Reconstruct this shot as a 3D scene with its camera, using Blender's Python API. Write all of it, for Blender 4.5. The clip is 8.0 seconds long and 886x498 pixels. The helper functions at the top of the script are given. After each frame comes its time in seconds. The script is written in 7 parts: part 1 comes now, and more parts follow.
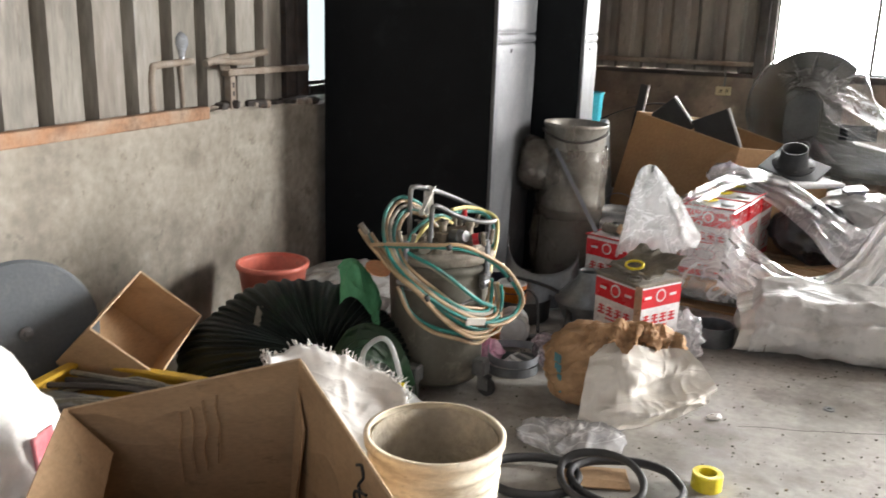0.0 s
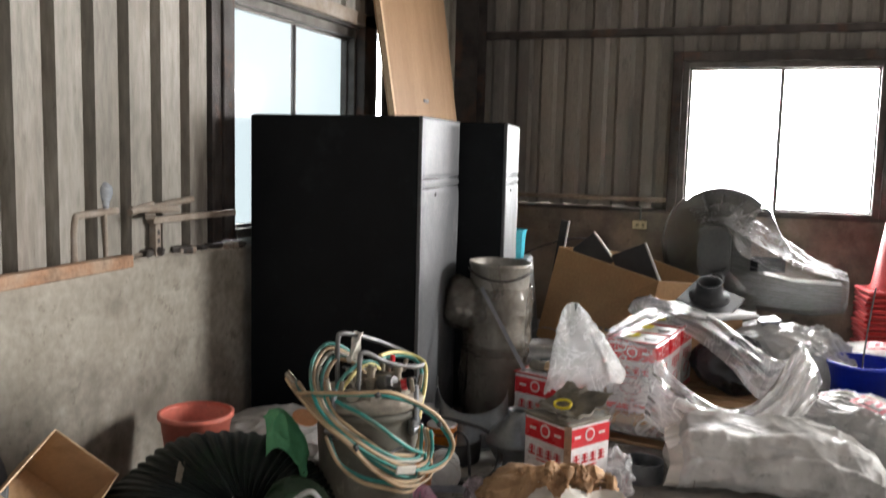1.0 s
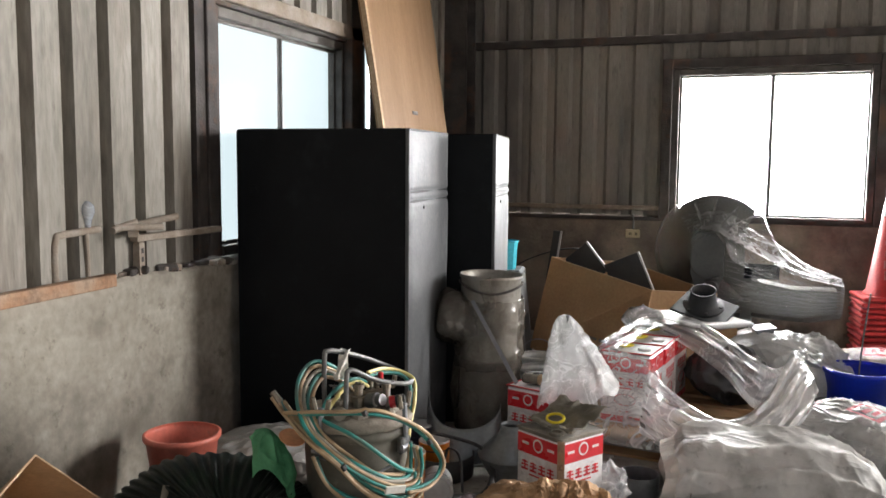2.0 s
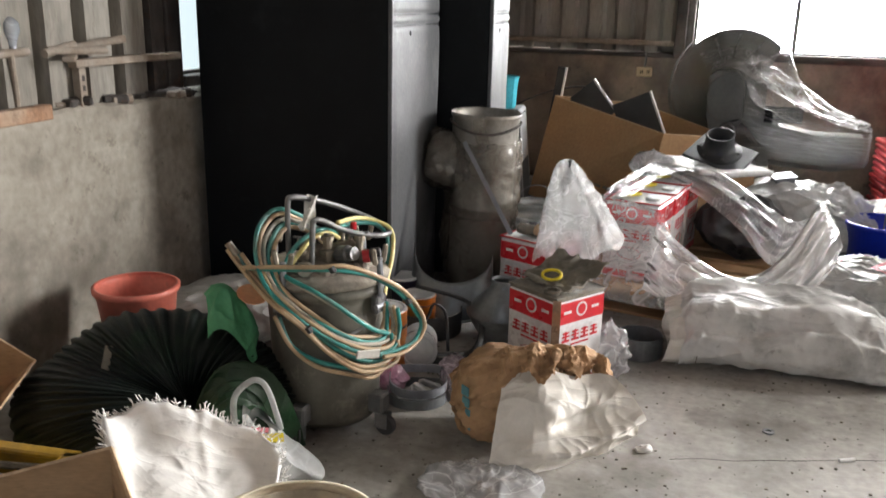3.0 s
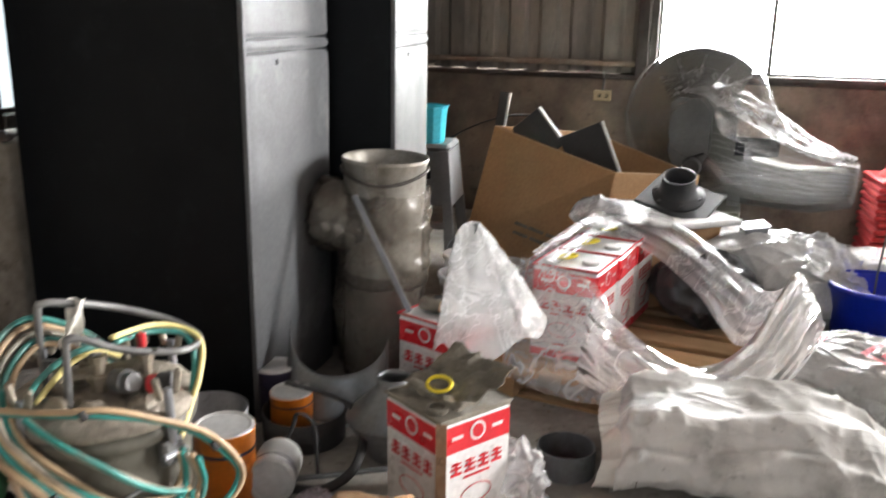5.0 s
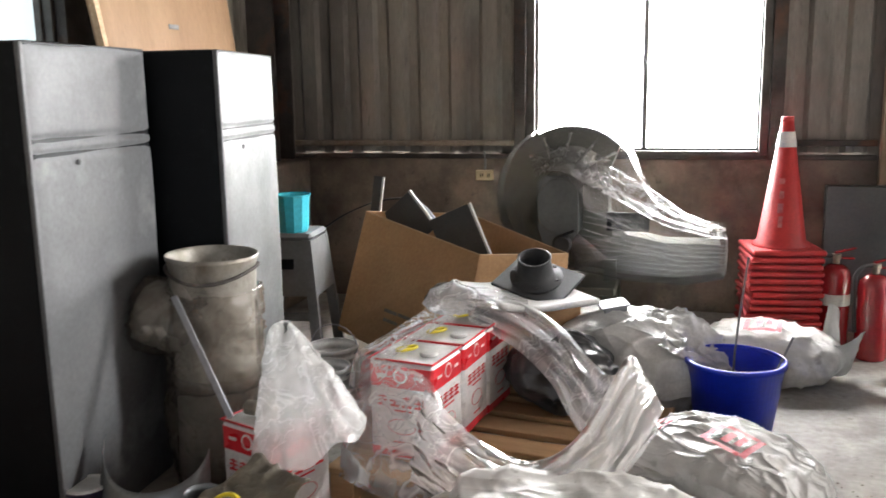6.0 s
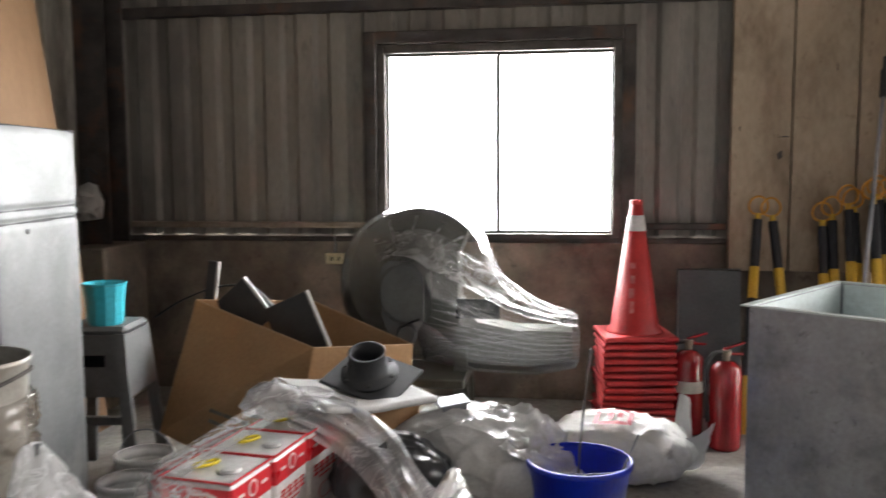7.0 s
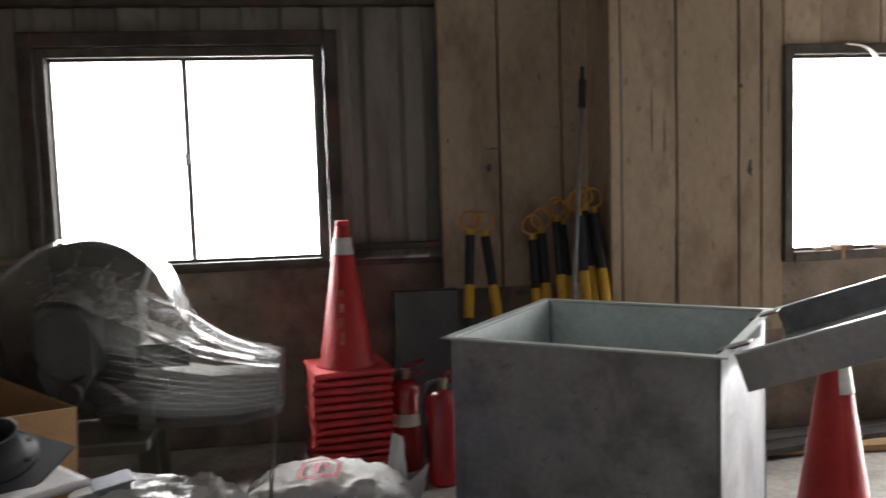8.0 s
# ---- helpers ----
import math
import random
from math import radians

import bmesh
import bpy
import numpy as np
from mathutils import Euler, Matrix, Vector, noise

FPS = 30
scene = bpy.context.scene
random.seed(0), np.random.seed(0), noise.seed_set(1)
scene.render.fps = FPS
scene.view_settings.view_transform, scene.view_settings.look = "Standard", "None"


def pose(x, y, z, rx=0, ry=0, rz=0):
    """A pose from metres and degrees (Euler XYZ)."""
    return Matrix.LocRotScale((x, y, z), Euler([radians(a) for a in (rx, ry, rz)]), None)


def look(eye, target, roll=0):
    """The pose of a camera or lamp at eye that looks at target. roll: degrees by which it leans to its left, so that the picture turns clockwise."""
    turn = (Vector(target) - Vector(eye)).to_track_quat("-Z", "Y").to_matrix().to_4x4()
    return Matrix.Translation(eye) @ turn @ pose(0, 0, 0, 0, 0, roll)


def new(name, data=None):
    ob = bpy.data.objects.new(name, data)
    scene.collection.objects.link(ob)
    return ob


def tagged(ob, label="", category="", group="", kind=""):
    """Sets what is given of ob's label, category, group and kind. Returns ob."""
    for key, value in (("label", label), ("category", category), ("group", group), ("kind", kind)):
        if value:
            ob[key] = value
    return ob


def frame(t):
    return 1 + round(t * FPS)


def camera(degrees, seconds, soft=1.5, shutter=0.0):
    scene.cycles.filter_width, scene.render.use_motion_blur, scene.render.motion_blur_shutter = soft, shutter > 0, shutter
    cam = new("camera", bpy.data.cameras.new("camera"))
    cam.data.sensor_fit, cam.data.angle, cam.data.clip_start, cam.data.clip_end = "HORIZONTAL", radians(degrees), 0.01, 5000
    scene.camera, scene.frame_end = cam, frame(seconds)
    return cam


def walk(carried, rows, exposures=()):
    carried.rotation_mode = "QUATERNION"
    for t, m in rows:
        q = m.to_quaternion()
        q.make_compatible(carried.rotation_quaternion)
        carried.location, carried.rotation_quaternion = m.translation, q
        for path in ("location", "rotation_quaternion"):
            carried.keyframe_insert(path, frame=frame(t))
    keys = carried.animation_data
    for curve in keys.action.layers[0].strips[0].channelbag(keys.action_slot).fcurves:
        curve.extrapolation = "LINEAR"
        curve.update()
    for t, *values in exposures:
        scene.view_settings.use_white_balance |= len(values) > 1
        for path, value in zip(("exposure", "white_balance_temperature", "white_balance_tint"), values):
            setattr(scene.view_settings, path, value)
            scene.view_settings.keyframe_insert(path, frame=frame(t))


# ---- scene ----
cam = camera(54.4, 8.0, shutter=0.35)
PATH = [
    (0, (0.062, 0.094, 1.297), (-0.739, 1.852, 0.78), 1.8),
    (0.5, (0.08, 0.088, 1.317), (-0.625, 1.915, 0.91), 1.3),
    (1, (0.07, 0.086, 1.361), (-0.608, 1.954, 1.138), 1.4),
    (1.2, (0.071, 0.099, 1.377), (-0.607, 1.973, 1.212), 1.4),
    (2.3, (0.086, 0.2, 1.352), (-0.582, 2.066, 1.094), 0.1),
    (2.5, (0.068, 0.278, 1.33), (-0.589, 2.136, 0.989), 0.5),
    (3, (0.003, 0.54, 1.298), (-0.644, 2.35, 0.742), 1.3),
    (3.5, (0.026, 0.778, 1.274), (-0.702, 2.521, 0.618), 1.5),
    (4, (0.105, 1.015, 1.277), (-0.73, 2.701, 0.597), 1.1),
    (4.5, (0.117, 1.183, 1.281), (-0.661, 2.905, 0.624), 0.7),
    (5, (0.082, 1.382, 1.327), (-0.547, 3.205, 0.797), 1.0),
    (5.2, (0.099, 1.442, 1.347), (-0.479, 3.296, 0.867), 0.8),
    (6.3, (0.53, 1.68, 1.37), (0.016, 3.585, 1.055), -1.6),
    (6.5, (0.544, 1.723, 1.395), (0.085, 3.65, 1.116), -1.3),
    (7, (0.613, 1.956, 1.37), (0.321, 3.926, 1.183), -0.3),
    (7.5, (0.693, 2.189, 1.404), (0.707, 4.182, 1.227), -1.2),
    (8, (0.862, 2.415, 1.407), (1.135, 4.389, 1.233), -1.8),
]
walk(cam, [(t, look(eye, target, roll)) for t, eye, target, roll in PATH],
     ((0, 0.27), (1.0, -0.1), (2.5, -0.05), (3.5, 0.12), (4.5, 0.27), (5.0, 0.45), (6.5, 0.15), (7.0, -0.12), (8.0, -1.3)))

# ---- world and light ----
world = bpy.data.worlds.new("overcast")
scene.world = world
world.use_nodes = True
wn = world.node_tree.nodes
sky = wn.new("ShaderNodeTexSky")
sky.sky_type, sky.sun_disc = "NISHITA", False
sky.sun_elevation, sky.sun_rotation = radians(50), radians(115)
wn["Background"].inputs["Strength"].default_value = 0.12
world.node_tree.links.new(sky.outputs[0], wn["Background"].inputs["Color"])
sun = new("sun", bpy.data.lights.new("sun", "SUN"))
sun.data.energy, sun.data.angle, sun.data.color = 1.0, radians(12), (1, 0.96, 0.9)
sun.matrix_basis = look((6, -2.5, 8), (0, 0, 0))


def sky_panel(name, eye, target, sx, sy, watts):
    """Daylight that comes in through one opening."""
    lamp = new(name, bpy.data.lights.new(name, "AREA"))
    lamp.data.shape, lamp.data.size, lamp.data.size_y, lamp.data.energy = "RECTANGLE", sx, sy, watts
    lamp.data.color = (1.0, 0.98, 0.95)
    lamp.matrix_basis = look(eye, target)
    return lamp


sky_panel("door_daylight", (6.2, 6.5, 1.9), (6.2, 0, 1.9), 2.6, 3.5, 2950)
sky_panel("rear_daylight", (0.8, -2.95, 1.7), (-0.5, 2.5, 0.6), 3.0, 2.6, 25)
GLOW = 62.0


# ---- materials ----
def nodes_of(name):
    m = bpy.data.materials.new(name)
    m.use_nodes = True
    return m, m.node_tree.nodes, m.node_tree.links, m.node_tree.nodes["Principled BSDF"]


def mat(name, a, b=None, scale=6.0, fine=60.0, rough=0.6, metal=0.0, bump=0.15, dirt=None, dirt_amount=0.0,
        stretch=(1, 1, 1), vary=0.0, spec=0.5, coat=0.0, dirt_scale=3.0, grit=0.09, crease=0.0, crease_scale=5.0):
    """Two tones at two scales, fine relief, and dirt blotches of a shape of their own."""
    b = b or tuple(c * 0.8 for c in a)
    m, n, l, p = nodes_of(name)
    co = n.new("ShaderNodeTexCoord")
    mp = n.new("ShaderNodeMapping")
    mp.inputs["Scale"].default_value = stretch
    l.new(co.outputs["Object"], mp.inputs["Vector"])
    big = n.new("ShaderNodeTexNoise")
    big.inputs["Scale"].default_value, big.inputs["Detail"].default_value = scale, 5
    small = n.new("ShaderNodeTexNoise")
    small.inputs["Scale"].default_value, small.inputs["Detail"].default_value = fine, 4
    l.new(mp.outputs[0], big.inputs["Vector"])
    l.new(mp.outputs[0], small.inputs["Vector"])
    ramp = n.new("ShaderNodeMapRange")
    ramp.inputs["From Min"].default_value, ramp.inputs["From Max"].default_value = 0.33, 0.67
    l.new(big.outputs["Fac"], ramp.inputs["Value"])
    mix = n.new("ShaderNodeMix")
    mix.data_type = "RGBA"
    mix.inputs["A"].default_value, mix.inputs["B"].default_value = (*a, 1), (*b, 1)
    l.new(ramp.outputs[0], mix.inputs["Factor"])
    grain = n.new("ShaderNodeMapRange")
    grain.inputs["From Min"].default_value, grain.inputs["From Max"].default_value = 0.3, 0.7
    grain.inputs["To Min"].default_value, grain.inputs["To Max"].default_value = 1 - 1.2 * grit, 1 + 0.8 * grit
    l.new(small.outputs["Fac"], grain.inputs["Value"])
    mul = n.new("ShaderNodeVectorMath")
    mul.operation = "SCALE"
    l.new(mix.outputs["Result"], mul.inputs[0])
    l.new(grain.outputs[0], mul.inputs["Scale"])
    out = mul.outputs[0]
    if vary:
        info = n.new("ShaderNodeObjectInfo")
        vr = n.new("ShaderNodeMapRange")
        vr.inputs["To Min"].default_value, vr.inputs["To Max"].default_value = 1 - vary, 1 + vary
        l.new(info.outputs["Random"], vr.inputs["Value"])
        mv = n.new("ShaderNodeVectorMath")
        mv.operation = "SCALE"
        l.new(out, mv.inputs[0])
        l.new(vr.outputs[0], mv.inputs["Scale"])
        out = mv.outputs[0]
    if dirt:
        dn = n.new("ShaderNodeTexNoise")
        dn.inputs["Scale"].default_value, dn.inputs["Detail"].default_value, dn.inputs["Roughness"].default_value = dirt_scale, 12, 0.62
        l.new(mp.outputs[0], dn.inputs["Vector"])
        dr = n.new("ShaderNodeMapRange")
        dr.inputs["From Min"].default_value, dr.inputs["From Max"].default_value = 0.62 - 0.3 * dirt_amount, 0.72
        l.new(dn.outputs["Fac"], dr.inputs["Value"])
        dm = n.new("ShaderNodeMix")
        dm.data_type = "RGBA"
        l.new(dr.outputs[0], dm.inputs["Factor"])
        l.new(out, dm.inputs["A"])
        dm.inputs["B"].default_value = (*dirt, 1)
        out = dm.outputs["Result"]
        d2 = n.new("ShaderNodeTexNoise")
        d2.inputs["Scale"].default_value, d2.inputs["Detail"].default_value, d2.inputs["Roughness"].default_value = dirt_scale * 5.3, 6, 0.7
        l.new(mp.outputs[0], d2.inputs["Vector"])
        r2 = n.new("ShaderNodeMapRange")
        r2.inputs["From Min"].default_value, r2.inputs["From Max"].default_value, r2.inputs["To Max"].default_value = 0.59, 0.68, 0.5
        l.new(d2.outputs["Fac"], r2.inputs["Value"])
        m2 = n.new("ShaderNodeMix")
        m2.data_type = "RGBA"
        l.new(r2.outputs[0], m2.inputs["Factor"])
        l.new(out, m2.inputs["A"])
        m2.inputs["B"].default_value = (*[0.7 * c for c in dirt], 1)
        out = m2.outputs["Result"]
    l.new(out, p.inputs["Base Color"])
    rr = n.new("ShaderNodeMapRange")
    rr.inputs["To Min"].default_value, rr.inputs["To Max"].default_value = max(rough - 0.12, 0.03), min(rough + 0.12, 1)
    l.new(big.outputs["Fac"], rr.inputs["Value"])
    l.new(rr.outputs[0], p.inputs["Roughness"])
    p.inputs["Metallic"].default_value, p.inputs["Specular IOR Level"].default_value = metal, spec
    p.inputs["Coat Weight"].default_value = coat
    bp = n.new("ShaderNodeBump")
    bp.inputs["Strength"].default_value, bp.inputs["Distance"].default_value = bump, 0.01
    add = n.new("ShaderNodeMath")
    l.new(small.outputs["Fac"], add.inputs[0])
    l.new(big.outputs["Fac"], add.inputs[1])
    l.new(add.outputs[0], bp.inputs["Height"])
    l.new(bp.outputs[0], p.inputs["Normal"])
    if crease:
        # long soft folds and sharp crease lines
        cm = n.new("ShaderNodeMapping")
        cm.inputs["Scale"].default_value, cm.inputs["Rotation"].default_value = (0.5, 1.3, 1.0), (0.4, 0.3, 0.5)
        l.new(co.outputs["Object"], cm.inputs["Vector"])
        cr = n.new("ShaderNodeTexNoise")
        cr.noise_type = "RIDGED_MULTIFRACTAL"
        cr.inputs["Scale"].default_value, cr.inputs["Detail"].default_value = crease_scale, 2
        cr.inputs["Offset"].default_value, cr.inputs["Gain"].default_value, cr.inputs["Distortion"].default_value = 1.0, 1.0, 0.5
        l.new(cm.outputs[0], cr.inputs["Vector"])
        cb_ = n.new("ShaderNodeBump")
        cb_.inputs["Strength"].default_value, cb_.inputs["Distance"].default_value = crease, 0.035
        l.new(cr.outputs["Fac"], cb_.inputs["Height"])
        l.new(bp.outputs[0], cb_.inputs["Normal"])
        l.new(cb_.outputs[0], p.inputs["Normal"])
    return m


def film(name, tint=(0.9, 0.92, 0.94), least=0.12, most=0.6, scale=9.0, rough=0.16, stretch=(1, 1, 1), fold=0.14, through_light=0.45, ior=1.33):
    """Thin clear plastic: see-through, milky along sharp crease lines, with a glossy skin over fine folds."""
    m, n, l, p = nodes_of(name)
    co = n.new("ShaderNodeTexCoord")
    mp = n.new("ShaderNodeMapping")
    mp.inputs["Scale"].default_value, mp.inputs["Rotation"].default_value = stretch, (0.3, 0.5, 0.2)
    l.new(co.outputs["Object"], mp.inputs["Vector"])
    lines = []
    for k, (sc, lo, hi) in enumerate(((scale * 0.8, 0.028, 0.0), (scale * 2.3, 0.035, 0.0))):
        # thin lines where a warped noise crosses its middle value
        ns = n.new("ShaderNodeTexNoise")
        ns.inputs["Scale"].default_value, ns.inputs["Detail"].default_value, ns.inputs["Distortion"].default_value = sc, 3, 1.2
        l.new(mp.outputs[0], ns.inputs["Vector"])
        sb = n.new("ShaderNodeMath")
        sb.operation = "SUBTRACT"
        sb.inputs[1].default_value = 0.5
        l.new(ns.outputs["Fac"], sb.inputs[0])
        ab = n.new("ShaderNodeMath")
        ab.operation = "ABSOLUTE"
        l.new(sb.outputs[0], ab.inputs[0])
        mr = n.new("ShaderNodeMapRange")
        mr.inputs["From Min"].default_value, mr.inputs["From Max"].default_value = lo, hi
        mr.inputs["To Max"].default_value = 0.8 - 0.3 * k
        l.new(ab.outputs[0], mr.inputs["Value"])
        lines.append((mr, ns))
    both = n.new("ShaderNodeMath")
    both.operation = "MAXIMUM"
    l.new(lines[0][0].outputs[0], both.inputs[0])
    l.new(lines[1][0].outputs[0], both.inputs[1])
    veil = n.new("ShaderNodeMapRange")
    veil.inputs["From Min"].default_value, veil.inputs["From Max"].default_value = 0.3, 0.8
    veil.inputs["To Max"].default_value = 0.5
    l.new(lines[0][1].outputs["Fac"], veil.inputs["Value"])
    fac = n.new("ShaderNodeMath")
    fac.operation = "MAXIMUM"
    l.new(both.outputs[0], fac.inputs[0])
    l.new(veil.outputs[0], fac.inputs[1])
    rg = n.new("ShaderNodeMapRange")
    rg.inputs["To Min"].default_value, rg.inputs["To Max"].default_value = least, most
    l.new(fac.outputs[0], rg.inputs["Value"])
    bp = n.new("ShaderNodeBump")
    bp.inputs["Strength"].default_value, bp.inputs["Distance"].default_value = fold, 0.012
    l.new(lines[1][1].outputs["Fac"], bp.inputs["Height"])
    clear = n.new("ShaderNodeBsdfTransparent")
    clear.inputs["Color"].default_value = (0.98, 0.98, 0.98, 1)
    n.remove(p)
    front, back, p = n.new("ShaderNodeBsdfDiffuse"), n.new("ShaderNodeBsdfTranslucent"), n.new("ShaderNodeMixShader")
    for b in (front, back):
        b.inputs["Color"].default_value = (*tint, 1)
        l.new(bp.outputs[0], b.inputs["Normal"])
    p.inputs[0].default_value = through_light
    l.new(front.outputs[0], p.inputs[1])
    l.new(back.outputs[0], p.inputs[2])
    mx = n.new("ShaderNodeMixShader")
    l.new(rg.outputs[0], mx.inputs[0])
    l.new(clear.outputs[0], mx.inputs[1])
    l.new(p.outputs[0], mx.inputs[2])
    gloss = n.new("ShaderNodeBsdfGlossy")
    gloss.inputs["Roughness"].default_value = rough
    l.new(bp.outputs[0], gloss.inputs["Normal"])
    fr = n.new("ShaderNodeFresnel")
    fr.inputs["IOR"].default_value = ior
    top = n.new("ShaderNodeMixShader")
    l.new(fr.outputs[0], top.inputs[0])
    l.new(mx.outputs[0], top.inputs[1])
    l.new(gloss.outputs[0], top.inputs[2])
    l.new(top.outputs[0], n["Material Output"].inputs["Surface"])
    return m


def glow(name, colour, strength):
    m, n, l, p = nodes_of(name)
    em = n.new("ShaderNodeEmission")
    em.inputs["Color"].default_value, em.inputs["Strength"].default_value = (*colour, 1), strength
    l.new(em.outputs[0], n["Material Output"].inputs["Surface"])
    return m


CONCRETE = mat("bare_concrete", (0.39, 0.36, 0.31), (0.23, 0.205, 0.17), 1.6, 26, 0.9, bump=0.3, dirt=(0.13, 0.112, 0.09), dirt_amount=0.45, dirt_scale=2.6, grit=0.16)
FAR_CONCRETE = mat("stained_concrete", (0.31, 0.25, 0.20), (0.16, 0.13, 0.108), 2.5, 40, 0.9, bump=0.3, dirt=(0.06, 0.05, 0.042), dirt_amount=0.62, dirt_scale=2.2)
FLOOR = mat("floor_concrete", (0.42, 0.40, 0.37), (0.29, 0.275, 0.25), 2.6, 30, 0.72, bump=0.12, dirt=(0.14, 0.125, 0.11), dirt_amount=0.42, dirt_scale=2.4, grit=0.14)
TIN_WALL = mat("dusty_corrugated_steel", (0.28, 0.26, 0.23), (0.2, 0.185, 0.16), 3, 45, 0.8, 0.0, 0.45, grit=0.2, dirt=(0.16, 0.13, 0.105), dirt_amount=0.35, dirt_scale=5, stretch=(1, 1, 0.2))
FAR_TIN = mat("grimy_corrugated_steel", (0.27, 0.25, 0.225), (0.17, 0.155, 0.14), 3, 70, 0.6, 0.0, 0.15, dirt=(0.12, 0.11, 0.1), dirt_amount=0.35, stretch=(1, 1, 0.25))
STEEL_DARK = mat("rusty_dark_steel", (0.07, 0.06, 0.055), (0.035, 0.03, 0.028), 8, 80, 0.75, bump=0.3, dirt=(0.13, 0.06, 0.03), dirt_amount=0.25)
RUST = mat("orange_rust", (0.34, 0.18, 0.10), (0.40, 0.34, 0.27), 5, 60, 0.9, bump=0.4, dirt=(0.12, 0.07, 0.045), dirt_amount=0.3, dirt_scale=7)
RUST_GREY = mat("rusty_grey_steel", (0.30, 0.26, 0.22), (0.2, 0.15, 0.11), 12, 90, 0.8, bump=0.3)
BOARD = mat("dirty_beige_board", (0.43, 0.345, 0.255), (0.32, 0.25, 0.18), 1.6, 50, 0.8, bump=0.15, dirt=(0.17, 0.12, 0.08), dirt_amount=0.36, dirt_scale=4, vary=0.12, stretch=(1, 1, 0.45))
PLY = mat("tan_plywood", (0.28, 0.165, 0.082), (0.235, 0.135, 0.065), 3, 40, 0.6, bump=0.08, stretch=(3, 3, 0.4))
BLACK = mat("matt_black_steel", (0.006, 0.0075, 0.0095), (0.004, 0.005, 0.0065), 5, 90, 0.5, bump=0.05, dirt=(0.016, 0.019, 0.022), dirt_amount=0.12, spec=0.15)
GREY_PAINT = mat("scuffed_grey_paint", (0.12, 0.124, 0.13), (0.085, 0.09, 0.096), 3, 60, 0.55, 0.0, 0.08, spec=0.3, dirt=(0.19, 0.195, 0.2), dirt_amount=0.2)
PALE_PAINT = mat("pale_grey_paint", (0.185, 0.192, 0.196), (0.145, 0.151, 0.155), 4, 60, 0.5, 0.0, 0.1, spec=0.3, dirt=(0.27, 0.27, 0.27), dirt_amount=0.2)
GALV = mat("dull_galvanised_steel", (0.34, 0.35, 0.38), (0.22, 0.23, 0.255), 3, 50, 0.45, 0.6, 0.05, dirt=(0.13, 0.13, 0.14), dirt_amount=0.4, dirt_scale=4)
GALV_DULL = mat("dusty_galvanised_sheet", (0.22, 0.235, 0.245), (0.16, 0.17, 0.18), 5, 60, 0.4, 0.55, 0.06, dirt=(0.12, 0.12, 0.12), dirt_amount=0.35, dirt_scale=5)
# paler galvanised tone, for rims, the bin liner and the tray floor
GALV_IN = mat("pale_galvanised_steel", (0.55, 0.60, 0.60), (0.45, 0.5, 0.5), 6, 60, 0.4, 0.6, 0.06)
ALU = mat("window_aluminium", (0.12, 0.11, 0.10), (0.075, 0.065, 0.058), 10, 90, 0.5, 0.5, 0.1)
CARD = mat("brown_cardboard", (0.44, 0.29, 0.165), (0.38, 0.245, 0.135), 3, 60, 0.85, bump=0.1, dirt=(0.28, 0.18, 0.1), dirt_amount=0.2, crease=0.22, crease_scale=4, stretch=(1, 1, 3))
CARD_EDGE = mat("cardboard_edge", (0.55, 0.40, 0.26), (0.42, 0.29, 0.17), 60, 150, 0.9, bump=0.3)
CARD_FAR = mat("sun_faded_cardboard", (0.40, 0.24, 0.12), (0.34, 0.20, 0.10), 3, 60, 0.85, bump=0.1)
WHITE_TIN = mat("white_tinplate", (0.72, 0.72, 0.72), (0.64, 0.64, 0.65), 5, 60, 0.3, 0.1, 0.05, dirt=(0.4, 0.38, 0.35), dirt_amount=0.1)
RED_TIN = mat("red_print", (0.58, 0.025, 0.035), (0.5, 0.02, 0.03), 5, 60, 0.3, 0.0, 0.05)
TIN_TOP = mat("tinplate_top", (0.62, 0.63, 0.63), (0.50, 0.50, 0.50), 8, 60, 0.4, 0.15, 0.06)
GRIME = mat("grimy_torn_tin", (0.22, 0.20, 0.16), (0.12, 0.11, 0.09), 12, 70, 0.7, 0.1, 0.5, dirt=(0.3, 0.2, 0.1), dirt_amount=0.2)
YELLOW = mat("yellow_plastic", (0.75, 0.62, 0.03), (0.65, 0.52, 0.03), 8, 60, 0.45, bump=0.08)
YELLOW_DEEP = mat("dusty_yellow_plastic", (0.62, 0.38, 0.03), (0.5, 0.3, 0.03), 6, 60, 0.5, bump=0.1, dirt=(0.2, 0.13, 0.05), dirt_amount=0.25)
SACK = mat("white_woven_sack", (0.76, 0.75, 0.73), (0.68, 0.67, 0.65), 5, 110, 0.8, grit=0.03, crease_scale=14, crease=0.12, bump=0.05, dirt=(0.42, 0.40, 0.37), dirt_amount=0.25)
SACK_GREY = mat("scuffed_white_plastic_sack", (0.66, 0.655, 0.64), (0.52, 0.52, 0.51), 4, 80, 0.6, grit=0.03, crease=0.3, crease_scale=8, bump=0.05, dirt=(0.24, 0.235, 0.22), dirt_amount=0.4, dirt_scale=4)
SACK_DIRTY = mat("grey_white_sack", (0.55, 0.55, 0.54), (0.42, 0.42, 0.41), 6, 110, 0.4, grit=0.03, crease_scale=9, crease=0.6, bump=0.05, dirt=(0.27, 0.26, 0.25), dirt_amount=0.3)
SACK_CREAM = mat("cream_woven_sack", (0.70, 0.67, 0.62), (0.62, 0.58, 0.52), 5, 120, 0.55, grit=0.03, crease_scale=9, crease=0.4, bump=0.05)
PRINT_RED = mat("faded_red_print", (0.55, 0.10, 0.13), (0.6, 0.25, 0.27), 20, 90, 0.6, bump=0.1)
